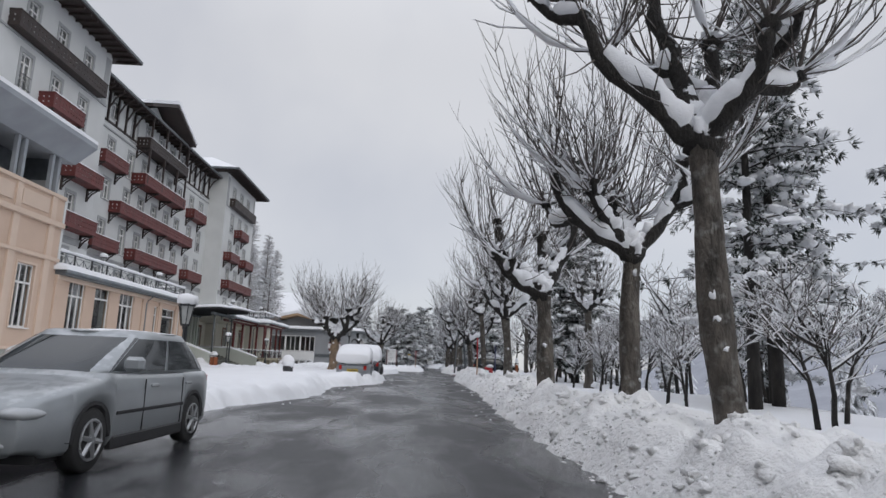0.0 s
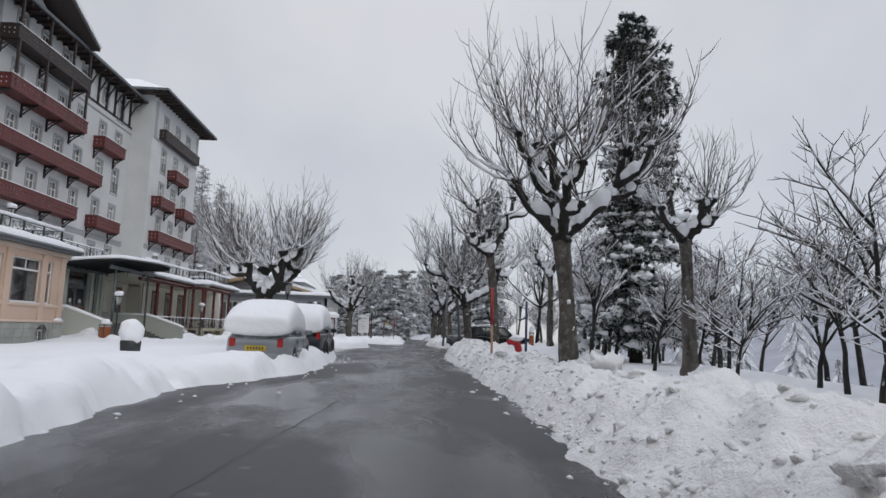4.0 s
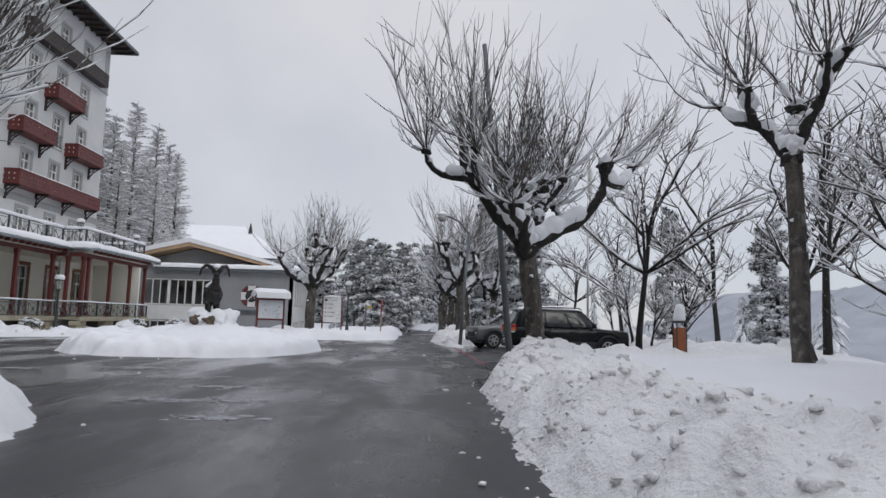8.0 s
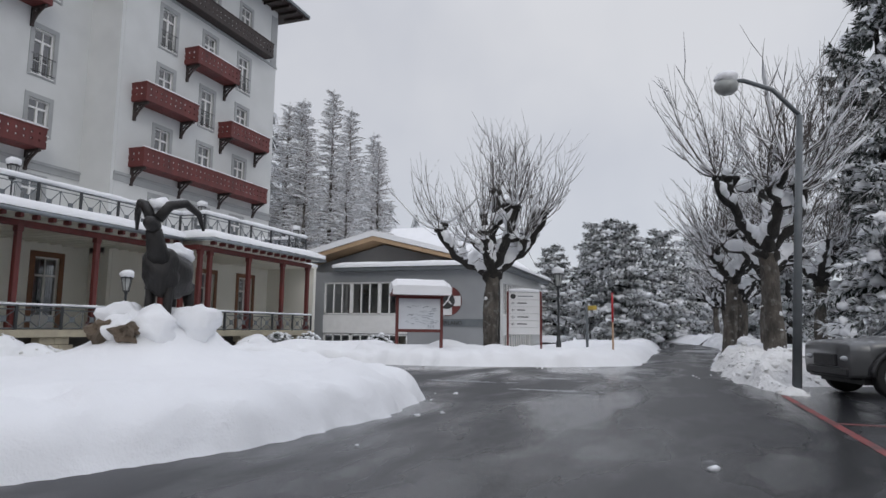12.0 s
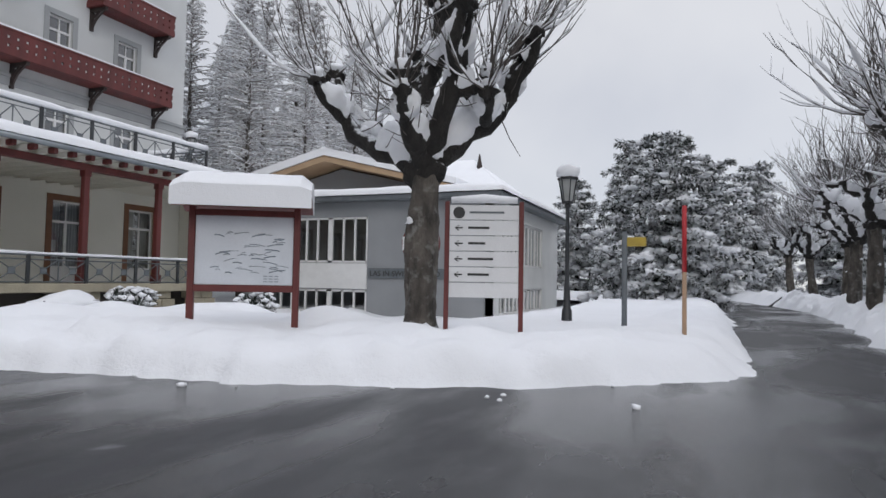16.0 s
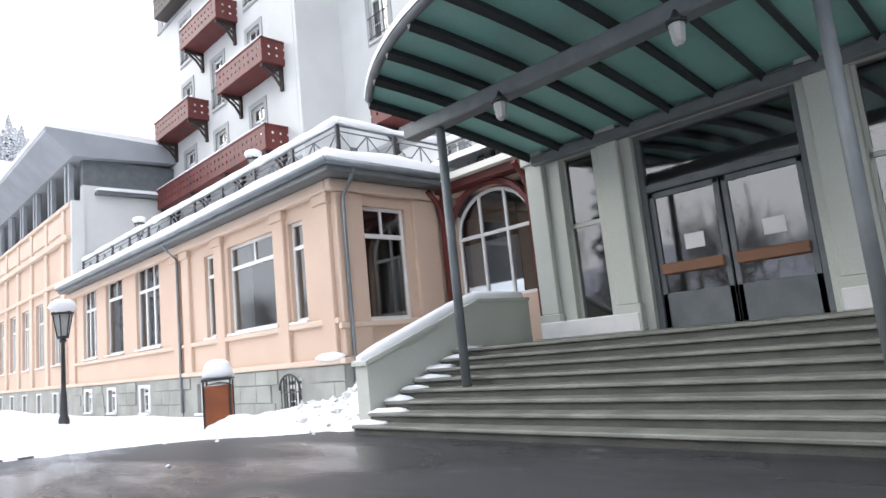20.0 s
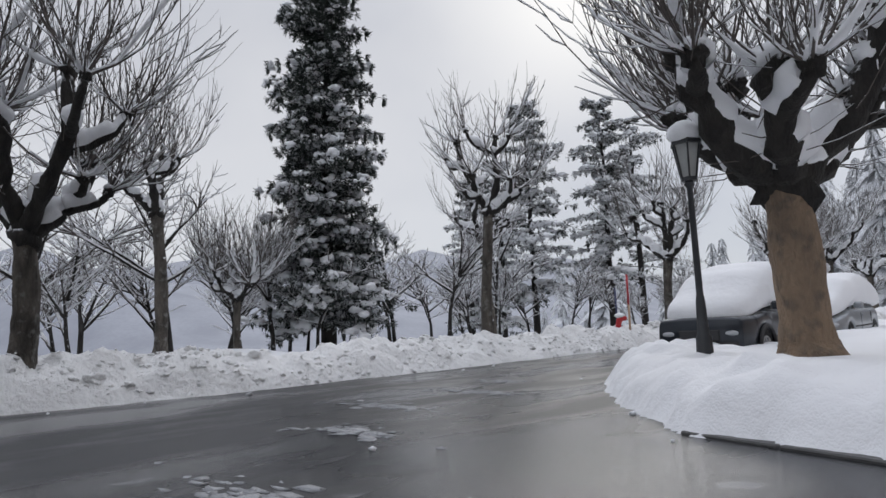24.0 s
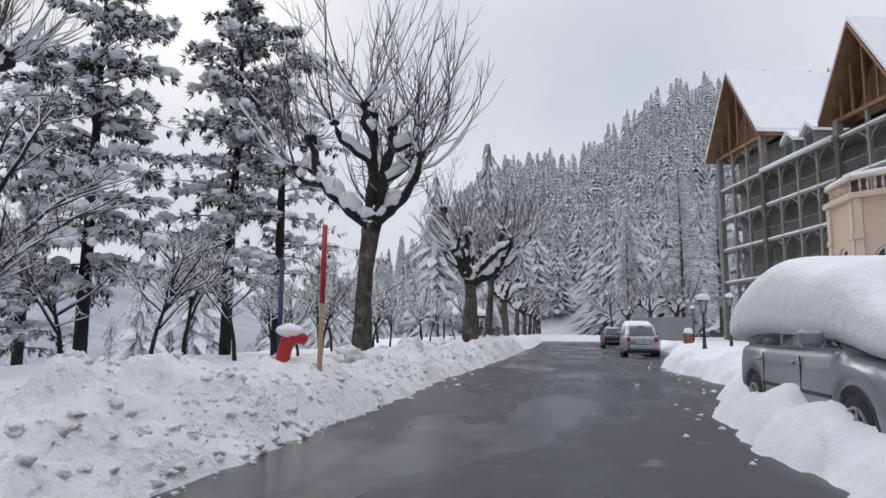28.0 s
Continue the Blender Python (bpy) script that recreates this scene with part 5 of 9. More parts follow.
    for s in (1, -1):
        part("headlight", Geo().lump((x1 - 0.19, s * hw * 0.66, belt * 0.655), (0.25, 0.20, 0.075), 3, 0.03, 3), LAMP_CLEAR, t, "clear headlight", True)
        tl = 0.80 if suv else 0.70
        zt0, zt1 = (belt * 0.82, belt * 1.10) if suv else (belt * 0.72, belt * 0.95)
        lens = part("tail_light", Geo().rbox(x0 - 0.02, s * hw * tl - 0.075, zt0, x0 + 0.14, s * hw * tl + 0.075, zt1, 0.02), TAIL_RED, t, "tail light")
        if tail_mat:
            zm = zt0 + (zt1 - zt0) * 0.5
            part("amber_lens", Geo().rbox(x0 - 0.026, s * hw * tl - 0.079, zm - 0.09, x0 + 0.12, s * hw * tl + 0.079, zm + 0.05, 0.01), tail_mat, lens, "orange lens")
            part("clear_lens", Geo().rbox(x0 - 0.026, s * hw * tl - 0.079, zt0, x0 + 0.12, s * hw * tl + 0.079, zt0 + 0.06, 0.01), LAMP_CLEAR, lens, "clear lens")
        mx = cf - 0.42
        part("mirror", Geo().rbox(mx, s * (bw + 0.14) - 0.11, zb + 0.02, mx + 0.13, s * (bw + 0.14) + 0.11, zb + 0.19, 0.04), paint, t, "wing mirror")
        for k in (0.30, 0.62):
            hx = cr + (cf - cr) * k
            part("door_handle", Geo().rbox(hx, s * hw * 0.985 - 0.02, belt * 0.84, hx + 0.2, s * hw * 0.985 + 0.02, belt * 0.88, 0.008), paint, t)
        for k in (0.36, 0.70):
            dx = cr + 0.1 + (cf - cr) * k
            if abs(dx - wr) > r * 1.2:
                part("door_seam", Geo().box(dx, s * hw * 0.997 - 0.006, clear + 0.1, dx + 0.012, s * hw * 0.997 + 0.006, belt * 0.94), BLACK_PLASTIC, t, "dark door gap")
        part("sill", Geo().rbox(wr + r * 1.2, s * hw * 0.955 - 0.05, clear - 0.05, wf - r * 1.2, s * hw * 0.955 + 0.045, clear + 0.10, 0.02), BLACK_PLASTIC, t)
        if roof_rails:
            part("roof_rail", Geo().tube([(rr + 0.1, s * tw * 0.9, zr - 0.02), (rr + 0.2, s * tw * 0.9, zr + 0.06), (rf - 0.2, s * tw * 0.9, zr + 0.06), (rf - 0.1, s * tw * 0.9, zr - 0.02)], 0.02, 5), BLACK_PLASTIC, t)
    if suv:
        for s in (1, -1):
            for wx in (wf, wr):
                pts = [(wx + math.cos(a) * r * 1.2, s * (hw + 0.012), r + math.sin(a) * r * 1.2) for a in [math.pi * k / 12 for k in range(13)]]
                part("arch_flare", Geo().tube(pts, 0.045, 6), BLACK_PLASTIC, t, "black wheel-arch flare", True)
            part("side_cladding", Geo().rbox(wr + r * 1.25, s * hw * 0.99 - 0.03, clear + 0.08, wf - r * 1.25, s * hw * 0.99 + 0.03, belt * 0.55, 0.02), BLACK_PLASTIC, t)
        part("tailgate_recess", Geo().rbox(x0 - 0.03, -0.36, belt * 0.66, x0 + 0.1, 0.36, belt * 0.92, 0.03), BLACK_PLASTIC, t, "dark plate recess")
        part("wiper", Geo().tube([(x0 + tail * 0.35 - 0.01, -0.05, belt + 0.06), (x0 + tail * 0.35 + 0.06, -0.4, belt + 0.24)], 0.014, 5), BLACK_PLASTIC, t)
    if plate:
        pz = belt * (0.46 if suv else 0.62)
        pl = part("number_plate", Geo().rbox(x0 - 0.085, -0.27, pz, x0 - 0.055, 0.27, pz + 0.13, 0.004), plate, t, "number plate with unreadable dark bars")
        for k in range(6):
            yk = -0.21 + 0.075 * k
            part("plate_bar", Geo().box(x0 - 0.09, yk, pz + 0.03, x0 - 0.084, yk + 0.045, pz + 0.10), SIGN_BLACK, pl)
    if snow_load:
        s = Geo()
        d = snow_load
        rings = []
        low = zb - 0.02
        for x, w_, lo, hi in ((cr - 0.26, 0.90, low + 0.05, zb + d * 0.9), (cr - 0.16, 1.0, low, zr + d * 0.15), (rr - 0.1, 1.02, low, zr + d * 0.65), (rr + 0.35, 1.01, low, zr + d * 0.85),
                              ((rf + rr) / 2, 1.01, low, zr + d * 1.05), (rf - 0.3, 1.01, low, zr + d * 0.95), (rf + 0.1, 0.99, low, zr + d * 0.6), (cf - 0.25, 0.97, low, zb + d * 1.7), (cf + 0.2, 0.95, hood_z - 0.06, hood_z + d), (x1 - 0.35, 0.88, hood_z - 0.14, hood_z + d * 0.7), (x1 - 0.08, 0.7, hood_z - 0.2, hood_z + d * 0.3)):
            wj = hw * w_
            prof = [(wj * 0.98, lo), (wj * 1.0, lo + (hi - lo) * 0.35), (wj * 0.96, lo + (hi - lo) * 0.78), (wj * 0.76, lo + (hi - lo) * 0.98), (wj * 0.2, hi)]
            rings.append([(x, y + 0.03 * noise.noise(Vector((x * 3, y * 2, z * 3))), z + 0.05 * noise.noise(Vector((x * 2.3, y * 2.3, z)))) for y, z in prof] + [(x, -y + 0.03 * noise.noise(Vector((x * 3, -y * 2, z))), z + 0.05 * noise.noise(Vector((x * 2.1, -y * 2.2, z + 3)))) for y, z in reversed(prof)])
        loft(s, rings)
        ob = part("snow_cover", s, SNOW, t, "deep fresh snow over roof and glass", True)
        ob.modifiers.new("round", "SUBSURF").levels = 2
        ob.modifiers["round"].render_levels = 2
    elif snow_dust:
        part("roof_snow", Geo().lump(((rf + rr) / 2, 0, zr - 0.02), ((rf - rr) * 0.52, tw * 0.93, snow_dust * 1.3), 4, 0.10, 3), SNOW, t, "thin snow on the roof", True)
    return t


# ---------------------------------------------------------------- hotel
MESHES = {}


def shared(key, make):
    if key not in MESHES:
        MESHES[key] = make()
    return MESHES[key]


def facing(x, y, z, turn=0):
    """Pose of something on a wall: +x out of the wall at turn 0."""
    return pose(x, y, z, 0, 0, turn)


def window_unit(parent, x, y, z, w, h, turn=0, style="casement", surround=None, trim=0.2, guard=False, curtain=0, sill=True):
    """Window in an opening of w by h with its sill at z."""
    at = facing(x, y, z, turn)
    key = (round(w, 2), round(h, 2), style)

    def frame_mesh():
        g, t, d = Geo(), 0.075, -0.16
        g.box(d - 0.03, -w / 2, 0, d + 0.05, -w / 2 + t, h)
        g.box(d - 0.03, w / 2 - t, 0, d + 0.05, w / 2, h)
        g.box(d - 0.03, -w / 2 + t, 0, d + 0.05, w / 2 - t, t)
        g.box(d - 0.03, -w / 2 + t, h - t, d + 0.05, w / 2 - t, h)
        cross = h * (0.74 if style != "triple" else 0.70)
        g.box(d - 0.025, -w / 2 + t, cross - 0.05, d + 0.06, w / 2 - t, cross + 0.05)
        if style == "casement":
            g.box(d - 0.02, -0.06, t, d + 0.055, 0.06, cross - 0.05)
            g.box(d - 0.02, -0.025, cross + 0.05, d + 0.045, 0.025, h - t)
            g.box(d - 0.01, -w / 2 + t, h * 0.30, d + 0.03, w / 2 - t, h * 0.30 + 0.035)
        elif style == "triple":
            for k in (-1, 1):
                g.box(d - 0.02, k * w / 6 - 0.05, t, d + 0.055, k * w / 6 + 0.05, cross - 0.05)
                g.box(d - 0.02, k * w / 6 - 0.03, cross + 0.05, d + 0.045, k * w / 6 + 0.03, h - t)
        elif style == "picture":
            g.box(d - 0.02, -0.03, cross + 0.05, d + 0.045, 0.03, h - t)
        elif style == "sash":
            pass
        elif style == "bars":
            for k in (-1, 0, 1):
                g.box(d - 0.02, k * w / 4 - 0.03, t, d + 0.05, k * w / 4 + 0.03, h - t)
        return g.mesh("frame", WHITE_PAINT)

    def pane_mesh():
        return Geo().quad((-0.15, -w / 2, 0), (-0.15, w / 2, 0), (-0.15, w / 2, h), (-0.15, -w / 2, h)).mesh("pane", GLASS)

    fr = part("window", shared(("fr",) + key, frame_mesh), None, parent, at=at)
    pn = part("pane", shared(("pn",) + key, pane_mesh), None, fr)
    pn.visible_shadow = False
    if surround:
        def sur():
            g = Geo()
            g.box(-0.01, -w / 2 - trim, -trim * 0.6, 0.035, -w / 2, h + trim)
            g.box(-0.01, w / 2, -trim * 0.6, 0.035, w / 2 + trim, h + trim)
            g.box(-0.01, -w / 2, h, 0.035, w / 2, h + trim)
            g.box(-0.01, -w / 2, -trim * 0.6, 0.035, w / 2, 0)
            return g.mesh("surround", surround)
        part("surround", shared(("su", surround.name, trim) + key, sur), None, fr)
    if sill:
        part("sill", shared(("si", round(w, 2)), lambda: Geo().rbox(-0.12, -w / 2 - 0.08, -0.07, 0.10, w / 2 + 0.08, -0.005, 0.015).mesh("sill", WHITE_PAINT)), None, fr)
    if guard:
        def grd():
            g = Geo()
            for zz in (0.12, 0.95):
                g.tube([(0.07, -w / 2 - 0.1, zz), (0.07, w / 2 + 0.1, zz)], 0.02, 4)
            for k in range(int(w / 0.12) + 1):
                g.tube([(0.07, -w / 2 + k * 0.12, 0.12), (0.07, -w / 2 + k * 0.12, 0.95)], 0.009, 4, False)
            return g.mesh("guard_rail", IRON)
        part("guard_rail", shared(("gr", round(w, 2)), grd), None, fr, "thin dark iron guard rail")
    if curtain:
        def cur():
            g, n = Geo(), 9
            for s in (-1, 1):
                ys = [s * (w / 2 - 0.02 - i * w * 0.30 * curtain / n) for i in range(n + 1)]
                for i in range(n):
                    a, b = -0.30 - 0.035 * (i % 2), -0.30 - 0.035 * ((i + 1) % 2)
                    g.quad((a, ys[i], 0.02), (b, ys[i + 1], 0.02), (b, ys[i + 1], h), (a, ys[i], h))
            return g.mesh("curtain", CURTAIN)
        part("curtain", shared(("cu", round(curtain, 2)) + key[:2], cur), None, fr, "pale pleated curtain")
    return fr


def balcony(parent, x, y0, y1, z, depth=1.0, h=1.0, brackets=2, mat=None, snow=True):
    """Carved wooden balcony on a wall at x, from y0 to y1, its floor underside at z."""
    mat = mat or RED_WOOD
    b = part("balcony", Geo().rbox(0, y0, 0, depth, y1, 0.14, 0.02), mat, parent, "oxblood wooden balcony with cut-out panels", at=Matrix.Translation((x, 0, z)))

    def panel(n_len):
        g = Geo()
        n = max(2, round(n_len / 0.36))
        s = n_len / n
        for i in range(n):
            a = i * s
            g.box(-0.02, a + 0.05, 0.14, 0.02, a + s - 0.05, h - 0.08)
        for za, zb in ((0.14, 0.30), (0.40, 0.62), (0.72, h - 0.08)):
            g.box(-0.018, 0, za, 0.018, n_len, zb)
        g.rbox(-0.05, -0.03, h - 0.08, 0.05, n_len + 0.03, h, 0.015)
        g.box(-0.03, 0, 0.12, 0.03, n_len, 0.18)
        return g
    ln = round(y1 - y0, 2)
    part("front_panel", shared(("bp", mat.name, ln, h), lambda: panel(ln).mesh("front_panel", mat)), None, b, at=Matrix.Translation((depth - 0.03, y0, 0)))
    for yy in (y0 + 0.03, y1 - 0.03):
        part("side_panel", shared(("bs", mat.name, depth, h), lambda: panel(depth).mesh("side_panel", mat)), None, b, at=Matrix.Translation((depth, yy, 0)) @ Matrix.Rotation(radians(90), 4, "Z"))
    for k in range(brackets):
        yy = y0 + 0.25 + (y1 - y0 - 0.5) * k / max(1, brackets - 1)
        def br():
            g = Geo()
            g.box(0, -0.07, -0.95, 0.12, 0.07, 0.0)
            g.box(0, -0.07, -0.14, depth * 0.92, 0.07, 0.0)
            g.tube([(0.08, 0, -0.82), (depth * 0.35, 0, -0.42), (depth * 0.8, 0, -0.08)], 0.06, 5)
            g.tube([(0.08, 0, -0.45), (depth * 0.5, 0, -0.10)], 0.045, 5)
            return g.mesh("bracket", DARK_WOOD)
        part("bracket", shared(("bb", depth), br), None, b, "carved dark bracket", at=Matrix.Translation((0, yy, 0)))
    if snow:
        part("snow_cap", Geo().tube([(depth - 0.03, y0, h + 0.02), (depth - 0.03, (y0 + y1) / 2, h + 0.03), (depth - 0.03, y1, h + 0.02)], [0.05, 0.06, 0.05], 6), SNOW_ROOF, b, "snow on the handrail", True)
    return b


def roof_snow(g, x0, y0, x1, y1, z, th, seed=1, step=0.5):
    """Soft-edged blanket of snow over a rectangle."""
    nx, ny = max(3, int((x1 - x0) / step)), max(3, int((y1 - y0) / step))
    n0 = len(g.v)
    for j in range(ny + 1):
        for i in range(nx + 1):
            x, y = x0 + (x1 - x0) * i / nx, y0 + (y1 - y0) * j / ny
            e = min(i, nx - i, j, ny - j)
            k = 0.45 if e == 0 else 0.95 if e == 1 else 1.0
            k *= 1 + 0.22 * noise.noise(Vector((x * 0.6, y * 0.6, seed)))
            wob = 0.05 * noise.noise(Vector((x * 1.7, y * 1.7, seed + 5))) if e == 0 else 0
            g.v.append((x + wob, y + wob, z + th * k))
    for j in range(ny):
        for i in range(nx):
            a = n0 + j * (nx + 1) + i
            g.f.append((a, a + 1, a + nx + 2, a + nx + 1))
    m0 = len(g.v)
    ring = [n0 + i for i in range(nx + 1)] + [n0 + j * (nx + 1) + nx for j in range(1, ny + 1)] + [n0 + ny * (nx + 1) + i for i in range(nx - 1, -1, -1)] + [n0 + j * (nx + 1) for j in range(ny - 1, 0, -1)]
    for r in ring:
        g.v.append((g.v[r][0], g.v[r][1], z))
    k = len(ring)
    for i in range(k):
        g.f.append((ring[(i + 1) % k], ring[i], m0 + i, m0 + (i + 1) % k))
    return g


def railing(name, p, q, z, h=0.95, label="", posts=1.9, snow=True):
    """Iron terrace railing from p to q with crossed panels."""
    p, q = Vector((*p, 0)), Vector((*q, 0))
    ln = (q - p).length
    t = thing(name, Matrix.Translation((p.x, p.y, z)) @ Matrix.Rotation(math.atan2(q.y - p.y, q.x - p.x), 4, "Z"), label or "dark iron railing with diamond panels and snow on top", "railing", "terrace railings", "structure")
    n = max(1, round(ln / posts))
    s = ln / n
    for i in range(n + 1):
        part("post", shared(("rp", h), lambda: Geo().rbox(-0.055, -0.035, 0, 0.055, 0.035, h + 0.02, 0.01).mesh("post", IRON)), None, t, at=Matrix.Translation((i * s, 0, 0)))

    def bay():
        g = Geo()
        for zz, r in ((0.08, 0.026), (h, 0.036), (h - 0.14, 0.020)):
            g.tube([(0, 0, zz), (s, 0, zz)], r, 4)
        lo, hi = 0.08, h - 0.14
        for k in range(2):
            a, b = s * k / 2, s * (k + 1) / 2
            c, m_ = (a + b) / 2, (lo + hi) / 2
            g.tube([(b, 0, lo), (b, 0, hi)], 0.02, 4)
            for ux in (-1, 1):
                for uz in (-1, 1):
                    g.tube([(c + ux * 0.10, 0, m_ + uz * 0.09), (c + ux * (b - a) / 2, 0, m_ + uz * (hi - lo) / 2)], 0.018, 4, False)
            g.tube([(c - 0.10, 0, m_ - 0.09), (c + 0.10, 0, m_ - 0.09), (c + 0.10, 0, m_ + 0.09), (c - 0.10, 0, m_ + 0.09), (c - 0.10, 0, m_ - 0.09)], 0.02, 4, False)
            g.box(c - 0.09, -0.008, m_ - 0.08, c + 0.09, 0.008, m_ + 0.08)
        return g.mesh("panel", GREY_STEEL)
    for i in range(n):
        part("panel", shared(("rb", round(s, 2), h), bay), None, t, at=Matrix.Translation((i * s, 0, 0)))
    if snow:
        k = max(4, int(ln / 0.5))
        g = Geo().tube([(ln * i / k, 0, h + (0.11 if h > 1 else 0.05) + 0.015 * noise.noise(Vector((i * 0.7, p.y, 1)))) for i in range(k + 1)], [(0.12 if h > 1 else 0.055) * (0.85 + 0.5 * noise.noise(Vector((i * 0.9, p.x, 3)))) for i in range(k + 1)], 7)
        part("snow_cap", g, SNOW_ROOF, t, "ridge of snow on the handrail", True)
    return t


MAIN, TOW, Z0, EAVE = -26.0, -23.9, 4.9, 22.6
hotel = thing("hotel_building", None, "tall white-rendered grand hotel with grey trim and oxblood balconies", "hotel", "", "structure")
STOREYS = [6.15, 9.35, 12.80, 16.25, 19.70]


def storey_windows(x, cols, tall, top=5):
    """Openings for a facade: (y0, y1, z0, z1) and the kind of each."""
    out = []
    for k, zf in enumerate(STOREYS[:top]):
        for c, y in enumerate(cols):
            if k == 0:
                out.append((y, zf, 1.05, 1.75, False))
            elif (c, k) in tall:
                out.append((y, zf + 0.12, 1.05, 2.28, tall[c, k]))
            else:
                out.append((y, zf + 0.75, 1.05, 1.65, False))
    return out


def facade(name, x, y0, y1, wins, z1):
    holes = [(y - w / 2, y + w / 2, z, z + h) for y, z, w, h, _ in wins]
    part(name, wall_geo(Geo(), y0, y1, Z0 - 0.3, z1, holes, east(x), 0.4), WHITE_WALL, hotel)
    for y, z, w, h, g in wins:
        window_unit(hotel, x, y, z, w, h, 0, "casement", GREY_TRIM, 0.22, g, 0.7 if (y * 7 + z * 3) % 3 < 1.6 else 0)


tow_cols = [89.3, 92.7, 96.0]
tall_n = {(0, 1): 0, (1, 1): 0, (2, 1): 0, (0, 2): 0, (1, 2): 1, (2, 2): 0, (0, 3): 1, (1, 3): 0, (2, 3): 1, (0, 4): 0, (1, 4): 0, (2, 4): 0}
facade("tower_wall", TOW, 86.3, 99.5, storey_windows(TOW, tow_cols, tall_n), EAVE + 0.9)
wing_cols = [141.2 - y for y in tow_cols[::-1]]
facade("wing_wall", TOW, 41.7, 54.9, storey_windows(TOW, wing_cols, tall_n), EAVE + 0.9)
mid_cols = [57.6, 60.8, 64.6, 67.6, 70.6, 73.6, 76.6, 80.4, 83.6]
tall_m = {(c, k): (0 if (c in (2, 3, 4, 5, 6) or (c in (1, 7) and k in (1, 3)) or k == 4) else 1) for c in range(9) for k in (1, 2, 3, 4) if (c + k) % 2 == 0 or c in (2, 3, 4, 5, 6)}
facade("main_wall", MAIN, 54.9, 86.3, storey_windows(MAIN, mid_cols, tall_m), EAVE)
g = Geo()
for y in (54.9, 86.3):
    g.box(MAIN - 0.4, y - 0.2, Z0 - 0.3, TOW - 0.02, y + 0.2, EAVE + 0.9)
g.box(-40, 99.1, Z0 - 0.3, TOW - 0.405, 99.497, EAVE + 0.9)
g.box(-40, 41.703, Z0 - 0.3, TOW - 0.405, 42.1, EAVE + 0.9)
part("side_wall", g, WHITE_WALL, hotel)
g = Geo().box(-40.4, 41.7, Z0 - 0.3, -40, 99.5, EAVE + 0.9)
part("rear_wall", g, WHITE_WALL, hotel)
g = Geo()
for k, zf in enumerate(STOREYS[1:]):
    g.box(-39.9, 42.2, zf - 0.12, MAIN - 0.42, 99.0, zf)
    for ya, yb in ((86.6, 99.0), (42.2, 54.6)):
        g.box(MAIN - 0.42, ya, zf - 0.12, TOW - 0.45, yb, zf)
part("floor_slab", g, ROOM_SHADE, hotel)
# plain backing sheets, coloured dark so the windows look into unlit rooms
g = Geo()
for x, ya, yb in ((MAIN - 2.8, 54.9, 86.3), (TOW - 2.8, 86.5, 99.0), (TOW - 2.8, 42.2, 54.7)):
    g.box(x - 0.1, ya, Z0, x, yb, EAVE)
part("room_wall", g, ROOM_SHADE, hotel)
# grey bands round the storeys
g = Geo()
for x, ya, yb in ((TOW, 86.3, 99.5), (TOW, 41.7, 54.9), (MAIN, 55.1, 86.1)):
    for za, zb, out in ((8.30, 8.62, 0.05), (8.62, 8.76, 0.10), (19.28, 19.42, 0.08)):
        g.box(x - 0.02, ya - 0.05, za, x + out, yb + 0.05, zb)
g.box(-40.5, 99.48, 19.28, TOW, 99.62, 19.42)
g.box(-40.5, 99.48, 8.30, TOW, 99.56, 8.70)
part("string_course", g, GREY_TRIM, hotel)
g = Geo()
for ya, yb in ((86.3, 99.5), (41.7, 54.9)):
    for y in (ya, yb - 0.7):
        g.box(TOW - 0.02, y, 19.42, TOW + 0.03, y + 0.7, EAVE + 0.4)
part("corner_trim", g, GREY_TRIM, hotel)

for yy in (0, 1):
    f = (lambda a, b: (a, b)) if yy == 0 else (lambda a, b: (141.2 - b, 141.2 - a))
    balcony(hotel, TOW, *f(87.1, 97.8), 9.15, 1.0, 1.0, 4)
    balcony(hotel, TOW, *f(87.0, 90.9), 12.6, 1.0, 1.0, 2)
    balcony(hotel, TOW, *f(93.8, 97.8), 12.6, 1.0, 1.0, 2)
    balcony(hotel, TOW, *f(90.6, 94.4), 16.05, 1.0, 1.0, 2)
    balcony(hotel, TOW, *f(87.6, 98.2), 19.45, 0.7, 1.05, 0, DARK_WOOD, False)
    balcony(hotel, MAIN, *f(78.9, 83.1), 16.05, 1.0, 1.0, 2)
    balcony(hotel, MAIN, *f(78.9, 83.4), 9.15, 1.0, 1.0, 2)
balcony(hotel, MAIN, 61.6, 79.2, 12.6, 1.0, 1.0, 6)
balcony(hotel, MAIN, 65.4, 75.6, 9.15, 1.0, 1.0, 4)
balcony(hotel, MAIN, 65.0, 75.2, 16.05, 1.3, 1.0, 4)
balcony(hotel, MAIN, 65.2, 75.0, 19.5, 1.3, 1.0, 3, DARK_WOOD)
# posts and brackets of the timber top storey
for y in [56.2 + 1.62 * i for i in range(19)]:
    if not 64.5 < y < 77:
        part("eave_bracket", shared("eb", lambda: Geo().box(0.0, -0.08, 0.0, 0.16, 0.08, 2.6).tube([(0.1, 0, 1.1), (0.55, 0, 2.0), (1.25, 0, 2.55)], 0.08, 5).mesh("eave_bracket", DARK_WOOD)), None, hotel, at=Matrix.Translation((MAIN, y, EAVE - 2.75)))
g = Geo()
for y in [56.2 + 1.62 * i for i in range(19)]:
    if not 64.5 < y < 77:
        g.box(MAIN - 0.02, y + 0.08, EAVE - 2.75, MAIN + 0.05, y + 1.54, EAVE - 2.55)
part("timber_rail", g, DARK_WOOD, hotel)
